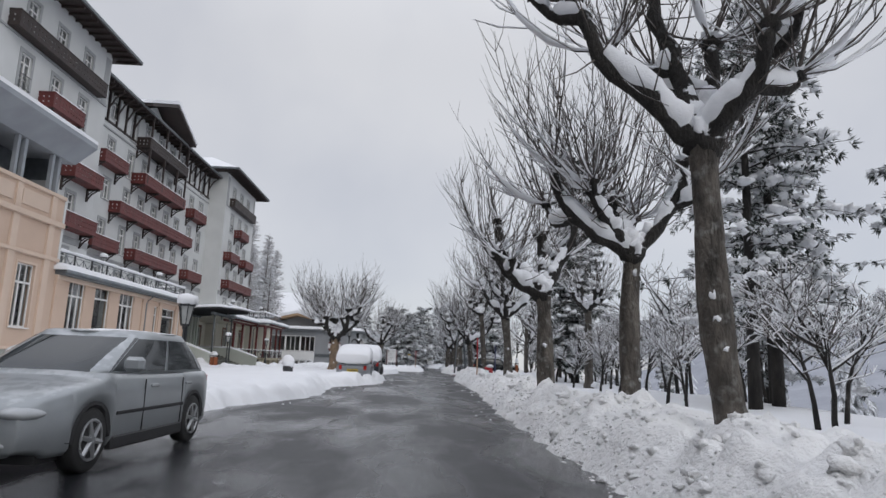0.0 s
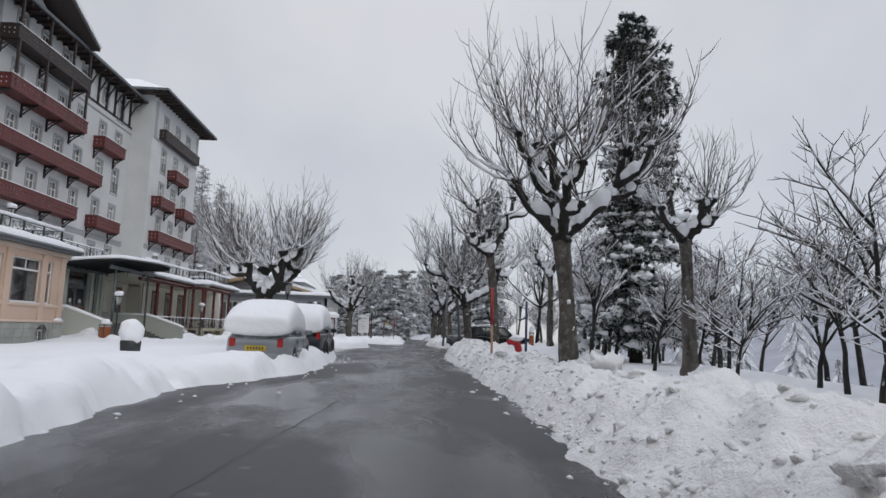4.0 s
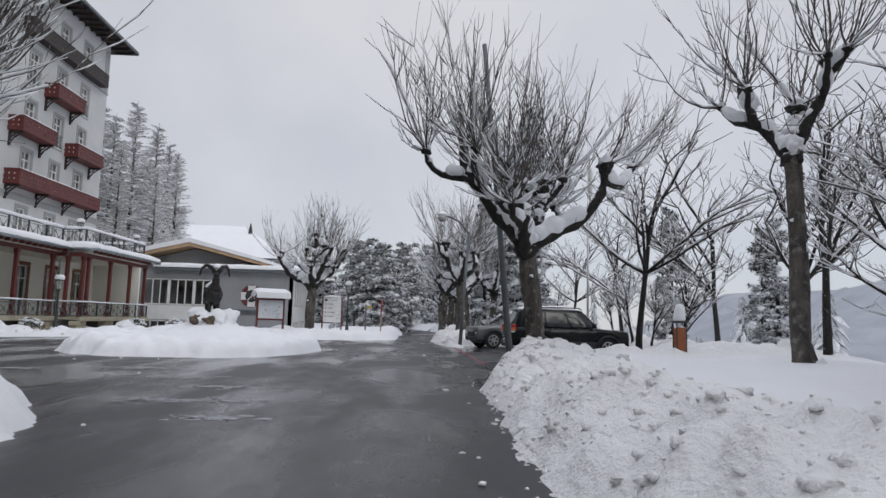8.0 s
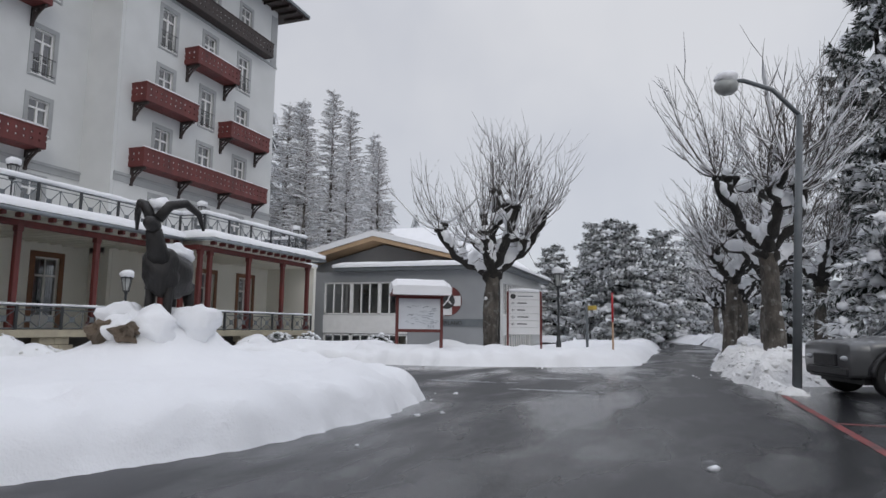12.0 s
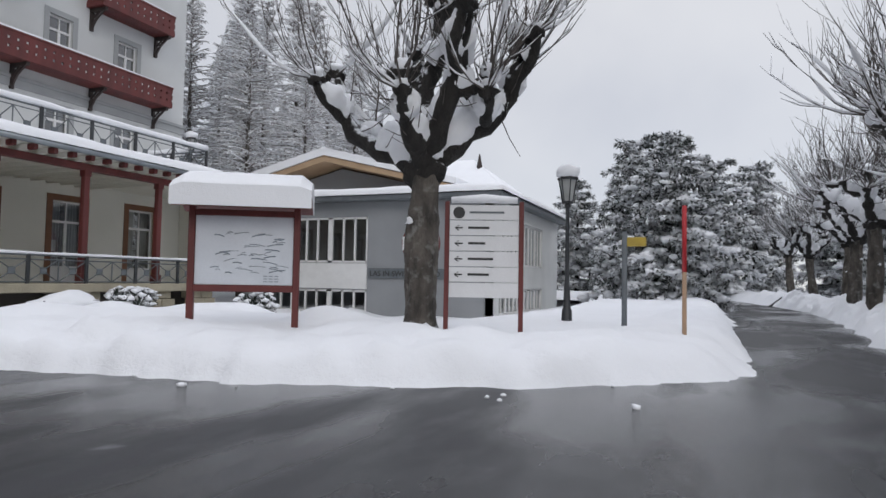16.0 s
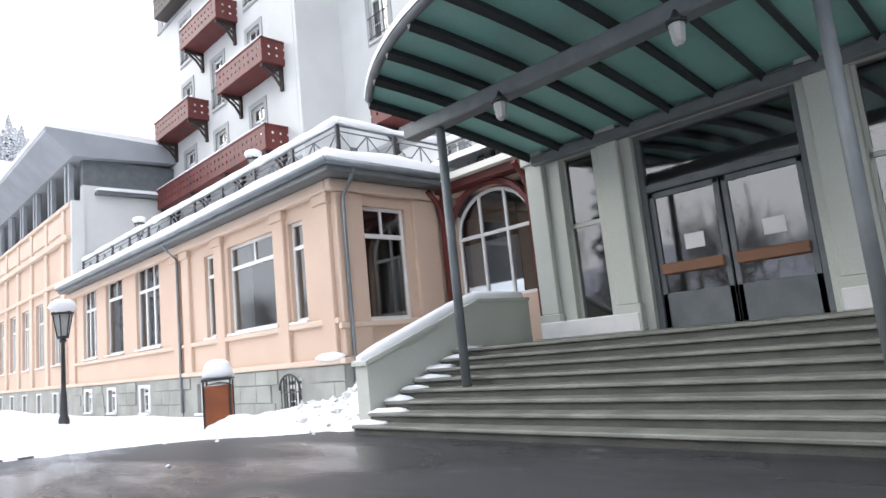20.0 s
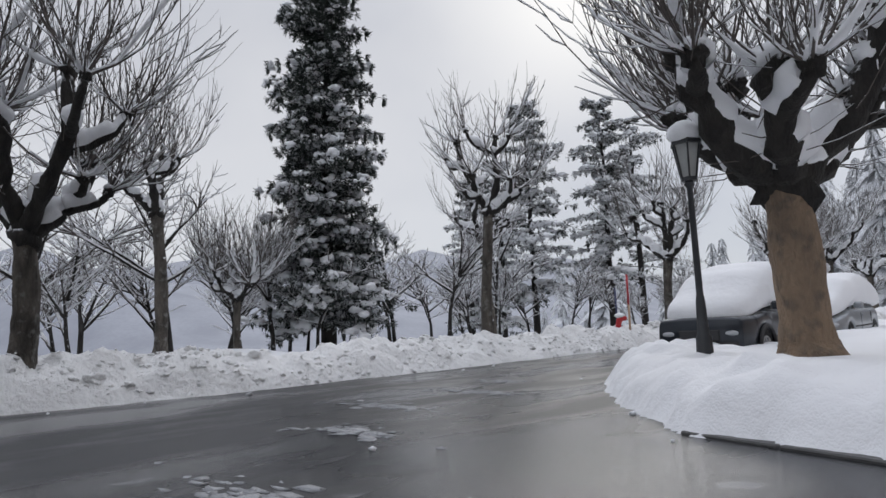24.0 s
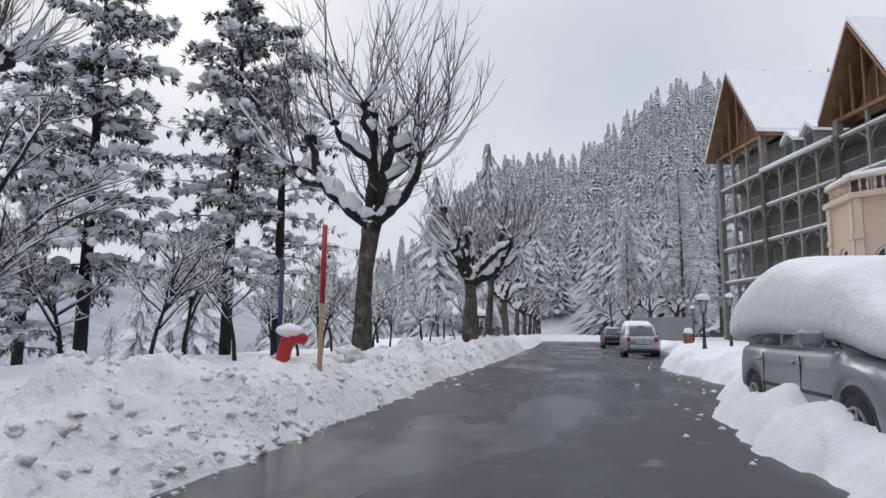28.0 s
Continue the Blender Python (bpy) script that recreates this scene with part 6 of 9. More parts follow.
for y in (65.5, 68.9, 72.3, 74.7):
    part("balcony_post", Geo().box(MAIN + 1.15, y - 0.08, 16.2, MAIN + 1.3, y + 0.08, EAVE - 0.1), DARK_WOOD, hotel)
# roofs: low pitch, deep dark eaves, snow on top
def hip_roof(y0, y1, x0, x1, z, rise, over, name):
    ya, yb, xa, xb = y0 - over, y1 + over, x0, x1 + over
    g = Geo()
    ins = min((yb - ya) / 2 - 0.3, 5.0)
    top = [(xb - ins, ya + ins, z + rise), (xb - ins, yb - ins, z + rise), (xa, yb - ins, z + rise), (xa, ya + ins, z + rise)]
    low = [(xb, ya, z), (xb, yb, z), (xa, yb, z), (xa, ya, z)]
    g.quad(*[(x, y, z_ - 0.02) for x, y, z_ in reversed(low)])
    for i in range(4):
        j = (i + 1) % 4
        g.quad(low[i], low[j], (low[j][0], low[j][1], z + 0.22), (low[i][0], low[i][1], z + 0.22))
    r = part(name, g, DARK_WOOD, hotel, "dark boarded eaves")
    s = Geo()
    lo2 = [(x, y, z + 0.22) for x, y, _ in low]
    tp = [(x, y, z_ + 0.3) for x, y, z_ in top]
    for i in range(4):
        j = (i + 1) % 4
        s.quad(lo2[i], lo2[j], tp[j], tp[i])
    s.quad(*tp)
    part("roof_snow", s, SNOW_ROOF, r, "snow blanket on the roof")
    f = Geo()
    f.box(xb - 0.02, ya - 0.03, z + 0.04, xb + 0.06, yb + 0.03, z + 0.26)
    f.box(xa, ya - 0.06, z + 0.04, xb, ya + 0.02, z + 0.26)
    f.box(xa, yb - 0.02, z + 0.04, xb, yb + 0.06, z + 0.26)
    part("fascia", f, GREY_STEEL, r, "grey metal roof edge")
    for k in range(int((yb - ya) / 0.9)):
        part("rafter", shared(("raf", over), lambda: Geo().box(-0.1, -0.06, -0.2, over - 0.1, 0.06, -0.03).mesh("rafter", DARK_WOOD)), None, r, at=Matrix.Translation((x1, ya + 0.5 + 0.9 * k, z)))
    return r


hip_roof(86.3, 99.5, -40.4, TOW, EAVE + 0.9, 2.6, 1.6, "tower_roof")
hip_roof(41.7, 54.9, -40.4, TOW, EAVE + 0.9, 2.6, 1.6, "wing_roof")
hip_roof(56.5, 84.7, -40.4, MAIN, EAVE - 0.05, 2.4, 1.35, "main_roof")
g = Geo().prism([(62.9, EAVE + 0.3), (68.6, EAVE + 2.5), (74.3, EAVE + 0.3), (74.3, EAVE + 0.05), (68.6, EAVE + 2.2), (62.9, EAVE + 0.05)], -36, MAIN + 2.1, 0)
gr = part("gable_roof", g, DARK_WOOD, hotel)
part("gable_snow", Geo().prism([(62.8, EAVE + 0.32), (68.6, EAVE + 2.55), (74.4, EAVE + 0.32), (74.4, EAVE + 0.6), (68.6, EAVE + 2.9), (62.8, EAVE + 0.6)], -36, MAIN + 2.14, 0), SNOW_ROOF, gr)
part("gable_wall", Geo().prism([(63.6, EAVE - 0.2), (73.6, EAVE - 0.2), (68.6, EAVE + 2.1)], MAIN - 0.3, MAIN + 0.02, 0), WHITE_WALL, hotel)

# ---------------------------------------------------------------- ground-floor terrace, portico
terrace = thing("terrace_portico", None, "long cream portico with oxblood posts under a snowy roof terrace", "portico", "", "structure")
FL = 0.86
doors_s = [(75.35, 77.1), (79.15, 80.95), (83.0, 84.75)]
doors_n = [(88.6, 90.4), (92.2, 94.1), (95.9, 97.8)]
part("portico_wall", wall_geo(Geo(), 74.3, 86.3, FL, 5.05, [(a + 0.25, b - 0.25, FL + 0.02, 4.15) for a, b in doors_s], east(-24.9), 0.35), CREAM_WALL, terrace)
part("portico_wall", wall_geo(Geo(), 86.3, 99.5, FL, 5.05, [(a + 0.25, b - 0.25, FL + 0.02, 4.15) for a, b in doors_n], east(-23.6), 0.35), CREAM_WALL, terrace)
part("portico_return", Geo().box(-24.9, 74.3, FL, -22.26, 74.56, 5.05), CREAM_WALL, terrace)
part("portico_return", Geo().box(-24.9, 86.1, FL, -23.62, 86.3, 5.05), CREAM_WALL, terrace)
part("portico_return", Geo().box(-23.6, 99.2, FL, -20.0, 99.5, 4.88), CREAM_WALL, terrace)
part("room_wall", Geo().box(-28.1, 74.3, FL - 0.1, -28, 99.5, 5.05).box(-28, 74.3, FL - 0.1, -25.3, 99.5, FL), ROOM_SHADE, terrace)
for (x, lst) in ((-24.9, doors_s), (-23.6, doors_n)):
    for a, b in lst:
        w, h = b - a - 0.5, 4.15 - FL - 0.02
        d = window_unit(terrace, x, (a + b) / 2, FL + 0.02, w, h, 0, "casement", BROWN_FRAME, 0.25, False, 1.35, False)
        part("door_panel", Geo().rbox(-0.2, -w / 2 + 0.06, 0.02, -0.10, w / 2 - 0.06, 0.62, 0.02), WHITE_PAINT, d, "white lower door panel")
part("floor_slab", Geo().box(-25.0, 74.3, FL - 0.16, -19.0, 85.4, FL).box(-25.0, 85.4, FL - 0.16, -17.5, 95.0, FL).box(-25.0, 95.0, FL - 0.16, -20.0, 99.5, FL), SANDSTONE, terrace)
part("edge_stone", Geo().rbox(-19.05, 74.3, FL - 0.24, -18.85, 85.4, FL + 0.03, 0.02).rbox(-17.55, 85.2, FL - 0.24, -17.35, 95.0, FL + 0.03, 0.02), SANDSTONE, terrace)
# thin dark sheets stand in for the shade between the piers
part("crawl_space", Geo().box(-20.2, 74.3, -0.3, -20.1, 85.2, FL - 0.2).box(-18.7, 85.2, -0.6, -18.6, 95.0, FL - 0.2), ROOM_SHADE, terrace)
random.seed(5)
for x, ys in ((-19.12, (76.3, 79.8, 83.4, 85.0)), (-17.62, (85.6, 89.2, 92.2, 94.35))):
    for y in ys:
        for k in range(3):
            for s in (-1, 1):
                part("stone_block", shared(("sb", s), lambda: Geo().rbox(-0.35, min(0, s * 0.62) + 0.01, 0.01, 0.10, max(0, s * 0.62) - 0.01, 0.29, 0.025).mesh("stone_block", SANDSTONE)), None, terrace, at=Matrix.Translation((x + rnd(-0.015, 0.015), y + (0.12 if k % 2 else -0.06), -0.25 + 0.295 * k)))


def posts(x, ys, tag):
    for y in ys:
        p = part("post", shared("pp", lambda: Geo().rbox(-0.10, -0.10, 0, 0.10, 0.10, 3.72, 0.02).rbox(-0.14, -0.14, 0, 0.14, 0.14, 0.35, 0.02).rbox(-0.13, -0.13, 3.45, 0.13, 0.13, 3.72, 0.02).mesh("post", RED_WOOD)), None, terrace, "oxblood timber post", at=Matrix.Translation((x, y, FL)))


posts(-19.2, (78.1, 81.4, 84.95), "s")
posts(-17.75, (85.65, 86.3, 89.2, 92.2, 94.75), "n")
posts(-18.6, (85.5,), "c")
part("beam", Geo().rbox(-19.32, 74.3, 4.5, -19.08, 85.5, 4.72, 0.02).rbox(-17.87, 85.4, 4.5, -17.63, 95.0, 4.72, 0.02).rbox(-19.3, 85.38, 4.5, -17.7, 85.6, 4.72, 0.02), RED_WOOD, terrace, "oxblood timber beam")
for i in range(int((94.9 - 74.5) / 0.62)):
    y = 74.55 + 0.62 * i
    front = -18.75 if y < 85.3 else -17.25
    part("joist", shared(("jo", y < 85.3), lambda: Geo().rbox(0, -0.055, 0, 6.0, 0.055, 0.17, 0.012).mesh("joist", CREAM_WALL)), None, terrace, at=Matrix.Translation((front - 6.0, y, 4.72)))
    part("joist_end", shared("je", lambda: Geo().rbox(0, -0.07, 0, 0.30, 0.07, 0.17, 0.02).mesh("joist_end", RED_WOOD)), None, terrace, at=Matrix.Translation((front, y, 4.715)))
part("terrace_roof", Geo().box(-26.0, 74.2, 4.9, -18.4, 85.3, 5.02).box(-26.0, 85.3, 4.9, -16.9, 95.1, 5.02).box(-26.0, 95.1, 4.9, -20.0, 99.6, 5.02), CREAM_WALL, terrace)
for a, b in (((-18.35, 74.3), (-18.35, 85.2)), ((-18.35, 85.2), (-16.85, 85.2)), ((-16.85, 85.2), (-16.85, 95.2)), ((-16.85, 95.2), (-20, 95.2))):
    part("gutter", Geo().tube([(*a, 4.93), (*b, 4.93)], 0.085, 8), ZINC, terrace, "grey zinc gutter", True)
for x, y in ((-19.05, 74.6), (-18.95, 85.15)):
    part("downpipe", Geo().tube([(x + 0.6, y, 4.9), (x + 0.5, y, 4.6), (x + 0.05, y, 4.2), (x + 0.05, y, 0.0)], 0.045, 8), ZINC, terrace, "zinc downpipe", True)
g = Geo()
roof_snow(g, -25.9, 74.2, -18.3, 85.6, 5.02, 0.42, 2)
roof_snow(g, -25.9, 85.25, -16.8, 95.2, 5.025, 0.42, 3)
roof_snow(g, -25.9, 95.0, -20.0, 99.7, 5.03, 0.40, 13)
part("roof_snow", g, SNOW_ROOF, terrace, "thick snow along the roof edge", True)
railing("terrace_railing", (-19.3, 75.2), (-19.3, 86.0), 5.05, 1.15)
railing("terrace_railing", (-19.3, 86.0), (-17.9, 86.0), 5.05, 1.15)
railing("terrace_railing", (-17.9, 86.0), (-17.9, 94.7), 5.05, 1.15)
railing("terrace_railing", (-17.9, 94.7), (-23.4, 94.7), 5.05, 1.15)
railing("porch_railing", (-19.0, 74.6), (-19.0, 85.25), FL, 0.88)
railing("porch_railing", (-19.0, 85.25), (-17.5, 85.35), FL, 0.88)
railing("porch_railing", (-17.5, 85.35), (-17.5, 94.9), FL, 0.88)
for x, y in ((-19.6, 78.0), (-18.6, 86.6), (-18.4, 94.4)):
    lantern_post("terrace_lamp", Matrix.Translation((x, y, 5.05)), 1.75, True, "small dark lantern on the roof terrace")

# ---------------------------------------------------------------- entrance with steps and glass canopy
entrance = thing("hotel_entrance", None, "sage-green entrance front with dark glazed doors", "entrance", "", "structure")
EF = 1.12
holes = [(69.15, 72.05, EF, 4.75), (67.5, 68.3, EF + 0.35, 4.75), (72.8, 73.6, EF + 0.35, 4.75)]
part("entrance_wall", wall_geo(Geo(), 66.7, 74.5, -0.2, 5.6, holes, east(-21.9), 0.35), GREEN_GREY, entrance)
for y in (66.95, 68.72, 72.42, 74.15):
    part("pilaster", Geo().rbox(-21.9, y - 0.22, EF + 0.5, -21.76, y + 0.22, 4.9, 0.02).rbox(-21.9, y - 0.27, EF, -21.72, y + 0.27, EF + 0.5, 0.02).rbox(-21.9, y - 0.28, 4.78, -21.7, y + 0.28, 5.05, 0.02), GREEN_GREY, entrance)
part("white_base", Geo().rbox(-21.9, 66.7, EF, -21.70, 68.95, EF + 0.34, 0.02).rbox(-21.9, 72.2, EF, -21.70, 74.5, EF + 0.34, 0.02), WHITE_PAINT, entrance, "white painted base course")
for a, b, z in ((67.5, 68.3, EF + 0.35), (72.8, 73.6, EF + 0.35)):
    p = part("side_light", Geo().box(-22.12, a, z, -22.06, a + 0.06, 4.75).box(-22.12, b - 0.06, z, -22.06, b, 4.75).box(-22.12, a, 3.3, -22.06, b, 3.38), GREEN_GREY, entrance)
    part("pane", Geo().quad((-22.09, a, z), (-22.09, b, z), (-22.09, b, 4.75), (-22.09, a, 4.75)), GLASS, p).visible_shadow = False
part("door_frame", Geo().rbox(-22.16, 69.15, EF, -22.02, 69.27, 4.75, 0.01).rbox(-22.16, 71.93, EF, -22.02, 72.05, 4.75, 0.01).rbox(-22.16, 69.27, 3.62, -22.02, 71.93, 3.76, 0.01).rbox(-22.16, 69.27, 4.65, -22.02, 71.93, 4.75, 0.01), GREY_STEEL, entrance)
part("transom_pane", Geo().quad((-22.09, 69.27, 3.76), (-22.09, 71.93, 3.76), (-22.09, 71.93, 4.65), (-22.09, 69.27, 4.65)), GLASS, entrance).visible_shadow = False
for a, b in ((69.28, 70.58), (70.62, 71.92)):
    d = part("door", Geo().rbox(-22.14, a, EF, -22.06, a + 0.1, 3.6, 0.01).rbox(-22.14, b - 0.1, EF, -22.06, b, 3.6, 0.01).rbox(-22.14, a, EF, -22.06, b, EF + 0.62, 0.01).rbox(-22.14, a, 3.5, -22.06, b, 3.6, 0.01), GREY_STEEL, entrance, "dark grey glazed door leaf")
    part("pane", Geo().quad((-22.10, a + 0.1, EF + 0.6), (-22.10, b - 0.1, EF + 0.6), (-22.10, b - 0.1, 3.5), (-22.10, a + 0.1, 3.5)), GLASS, d).visible_shadow = False
    part("push_bar", Geo().rbox(-22.05, a + 0.08, EF + 0.95, -21.98, b - 0.08, EF + 1.15, 0.02), BROWN_FRAME, d, "brown wooden push bar")
    part("notice", Geo().box(-22.09, a + 0.55, EF + 1.35, -22.083, a + 0.9, EF + 1.62), SIGN_WHITE, d, "white paper notice")
part("lobby", Geo().box(-27.0, 66.8, EF - 0.1, -26.9, 74.4, 5.0).box(-26.9, 66.8, EF - 0.1, -22.3, 74.4, EF).box(-26.9, 66.7, EF, -22.3, 66.8, 5.0).box(-26.9, 74.4, EF, -22.3, 74.5, 5.0).box(-26.9, 66.8, 5.0, -22.3, 74.4, 5.1), ROOM_SHADE, entrance)
steps = thing("entrance_steps", None, "broad wet granite steps between low walls", "steps", "", "structure")
for k in range(8):
    xf = -17.0 - 0.33 * k
    zt = EF / 8 * (k + 1)
    # riser takes the shade-darkened granite, tread the plain one
    st = part("step", Geo().rbox(-19.9 if k < 7 else -21.9, 66.45, EF / 8 * k - 0.02, xf - 0.045, 74.35, zt - 0.05, 0.01), STEP_SHADED, steps, "wet granite riser with shade in its colour")
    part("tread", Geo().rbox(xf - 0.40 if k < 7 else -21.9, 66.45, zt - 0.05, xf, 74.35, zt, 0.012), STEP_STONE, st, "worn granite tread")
for y, xe, xb, za, zb_ in ((66.15, -17.5, -20.3, 1.02, 1.98), (74.5, -15.7, -18.3, 0.86, 1.70)):
    part("cheek_wall", Geo().prism([(-21.9, -0.2), (xe, -0.2), (xe, za), (xb, zb_), (-21.9, zb_)], y - 0.16, y + 0.16, 1), GREEN_GREY, steps, "sage low side wall")
    part("coping", Geo().prism([(xe + 0.05, za), (xe + 0.05, za + 0.07), (xb, zb_ + 0.07), (-21.9, zb_ + 0.07), (-21.9, zb_), (xb, zb_)], y - 0.2, y + 0.2, 1), GREEN_GREY, steps)
    s = Geo().tube([(xe + 0.02, y, za + 0.08), (xe - 0.35, y, za + 0.20), (xb + 0.6, y, zb_ - 0.10), (xb - 0.1, y, zb_ + 0.10), (xb - 0.8, y, zb_ + 0.11), (-21.8, y, zb_ + 0.10)], [0.10, 0.15, 0.15, 0.15, 0.13, 0.12], 8)
    part("snow_cap", s, SNOW_ROOF, steps, "snow along the side wall", True)
for k in range(8):
    part("snow_patch", Geo().lump((-17.25 - 0.33 * k, 66.62 + 0.05 * math.sin(k * 2.1), EF / 8 * (k + 1) - 0.01), (0.2, 0.35 + 0.12 * math.sin(k * 1.7), 0.07), k, 0.3, 2), SNOW, steps, smooth=True)

canopy = thing("glass_canopy", None, "curved frosted green glass canopy on grey steel posts under snow", "canopy", "", "structure")


def can_x(y):
    return -16.1 - 1.4 * ((y - 70.9) / 3.95) ** 2


def can_z(x):
    return 4.98 + 0.42 * math.sin(max(0.0, min(1.0, (x + 21.9) / 6.1)) * math.pi * 0.6)


for y in (67.85, 73.4):
    part("post", Geo().tube([(-18.2, y, 0.3), (-18.2, y, 4.72)], 0.075, 14), GREY_STEEL, canopy, "grey round steel post", True)
part("cross_beam", Geo().rbox(-18.34, 67.1, 4.70, -18.06, 74.2, 4.94, 0.02), GREY_STEEL, canopy)
part("wall_beam", Geo().rbox(-21.85, 67.0, 4.72, -21.65, 74.8, 4.92, 0.02), GREY_STEEL, canopy)
NB = 10
edges = [66.95 + (74.85 - 66.95) * i / NB for i in range(NB + 1)]
for i, y in enumerate(edges):
    pts = [(-21.8 + (can_x(y) + 21.8) * k / 8, y, can_z(-21.8 + (can_x(y) + 21.8) * k / 8) - 0.09) for k in range(9)]
    r = part("rib", Geo().tube(pts, [0.036] * 9, 4, True, 2.6), IRON, canopy, "perforated steel rib")
for i in range(NB):
    g = Geo()
    for k in range(8):
        a, b = [], []
        for y in (edges[i], edges[i + 1]):
            x0, x1 = -21.8 + (can_x(y) + 21.8) * k / 8, -21.8 + (can_x(y) + 21.8) * (k + 1) / 8
            a.append((x0, y, can_z(x0)))
            b.append((x1, y, can_z(x1)))
        g.quad(a[0], b[0], b[1], a[1])
    part("glass_panel", g, CANOPY_GLASS, canopy, "frosted green glass panel")
rim = [(can_x(66.95 + 7.9 * k / 24), 66.95 + 7.9 * k / 24, can_z(can_x(66.95 + 7.9 * k / 24)) - 0.02) for k in range(25)]
part("front_rim", Geo().tube(rim, 0.07, 6, True), GREY_STEEL, canopy, smooth=True)
g = Geo()
NS = 20
rows_ = []
for j in range(NS + 1):
    y = 66.85 + 8.1 * j / NS
    row = []
    for k in range(9):
        x = -21.85 + (can_x(y) + 0.08 + 21.85) * k / 8
        e = 0.25 if (j in (0, NS) or k == 8) else 1.0
        row.append((x, y, can_z(x) + 0.03 + 0.24 * e * (1 + 0.25 * noise.noise(Vector((x, y, 9))))))
    rows_.append(row)
for j in range(NS):
    for k in range(8):
        g.quad(rows_[j][k], rows_[j][k + 1], rows_[j + 1][k + 1], rows_[j + 1][k])
for j in range(NS):
    a, b = rows_[j][8], rows_[j + 1][8]
    g.quad((a[0], a[1], can_z(a[0])), (b[0], b[1], can_z(b[0])), b, a)
for row in (rows_[0], rows_[NS]):
    for k in range(8):
        a, b = row[k], row[k + 1]
        g.quad((a[0], a[1], can_z(a[0])), (b[0], b[1], can_z(b[0])), b, a)
part("snow_cover", g, SNOW_ROOF, canopy, "snow over the canopy", True)
for y in (69.3, 72.0):
    lamp = part("hanging_lamp", Geo().lathe([(0.04, 0.0), (0.10, -0.05), (0.075, -0.26), (0.03, -0.30)], 8, (-18.0, y, 4.62)), LANTERN, canopy, "hanging lantern")
    part("lamp_cap", Geo().lathe([(0.02, 0.12), (0.06, 0.03), (0.13, -0.02), (0.13, -0.05)], 8, (-18.0, y, 4.64)), IRON, lamp)

# ---------------------------------------------------------------- peach dining wing
peach = thing("dining_wing", None, "single-storey peach-rendered dining wing on a grey stone base", "building", "", "structure")
PX = -19.2
big = [(44.6, 46.4, 2.15, 5.0, "triple"), (47.6, 49.5, 2.15, 5.0, "picture"), (50.9, 53.1, 2.15, 5.0, "triple"), (56.6, 57.25, 2.12, 4.5, "sash"), (58.1, 60.8, 2.12, 4.5, "picture"), (61.35, 62.0, 2.12, 4.5, "sash")]
low = [(y - 0.42, y + 0.42, 0.0, 0.82) for y in (45.4, 48.3, 51.7, 56.3, 61.2)]
part("peach_wall", wall_geo(Geo(), 43.0, 62.9, 1.05, 5.35, [(a, b, c, d) for a, b, c, d, _ in big], east(PX), 0.4), PEACH, peach)
part("stone_base", wall_geo(Geo(), 43.0, 63.4, -0.6, 1.05, low, east(PX + 0.06), 0.45), PLINTH, peach)
part("peach_wall", wall_geo(Geo(), -22.7, PX, 1.05, 5.35, [(-21.3, -19.95, 1.95, 4.6)], lambda u, z, d: (u, 63.3 - d, z), 0.4), PEACH, peach)
part("stone_base", wall_geo(Geo(), -22.7, PX + 0.05, -0.6, 1.05, [], lambda u, z, d: (u, 63.36 - d, z), 0.4), PLINTH, peach)
for a, b, c, d, st in big:
    window_unit(peach, PX, (a + b) / 2, c, b - a, d - c, 0, st, None, curtain=0.6 if st == "triple" else 0.9)
window_unit(peach, -20.62, 63.3, 1.95, 1.35, 2.65, 90, "picture", None)
for a, b, c, d in low:
    window_unit(peach, PX + 0.06, (a + b) / 2, c, b - a, d - c, 0, "casement", WHITE_PAINT if a < 55 else None, 0.10)
part("room_wall", Geo().box(-23.6, 43.2, -0.5, -23.5, 63.0, 5.3).box(-23.5, 43.2, 0.9, PX - 0.45, 62.8, 1.0), ROOM_SHADE, peach)
for y in (43.35, 54.6, 55.4, 57.65, 61.0, 62.93):
    part("pilaster", Geo().rbox(PX - 0.02, y - 0.26, 1.1, PX + 0.10, y + 0.26, 4.85, 0.02).rbox(PX - 0.02, y - 0.31, 4.62, PX + 0.15, y + 0.31, 4.86, 0.02), PEACH, peach)
part("pilaster", Geo().rbox(-19.95, 63.28, 1.1, -19.2, 63.4, 4.85, 0.02).rbox(-22.3, 63.28, 1.1, -21.5, 63.4, 4.85, 0.02), PEACH, peach)
part("cornice", Geo().rbox(PX - 0.02, 43.0, 4.86, PX + 0.20, 63.29, 5.12, 0.03).rbox(-22.6, 63.292, 4.858, PX + 0.203, 63.5, 5.122, 0.03), PEACH_LIGHT, peach)
part("sill_course", Geo().rbox(PX - 0.02, 43.0, 1.92, PX + 0.09, 63.29, 2.05, 0.02).rbox(-22.6, 63.292, 1.80, PX + 0.093, 63.42, 1.93, 0.02).rbox(PX - 0.02, 43.0, 1.052, PX + 0.13, 63.29, 1.18, 0.02).rbox(-22.6, 63.292, 1.054, PX + 0.133, 63.5, 1.182, 0.02), PEACH_LIGHT, peach)
part("soffit", Geo().rbox(-26.2, 43.0, 5.12, PX + 0.55, 63.95, 5.38, 0.02), GREY_STEEL, peach)
for a, b in (((PX + 0.6, 43.0), (PX + 0.6, 64.0)), ((PX + 0.6, 64.0), (-22.4, 64.0)), ((-22.4, 64.0), (-22.4, 66.5))):
    part("gutter", Geo().tube([(*a, 5.33), (*b, 5.33)], 0.09, 8), ZINC, peach, "grey zinc gutter", True)
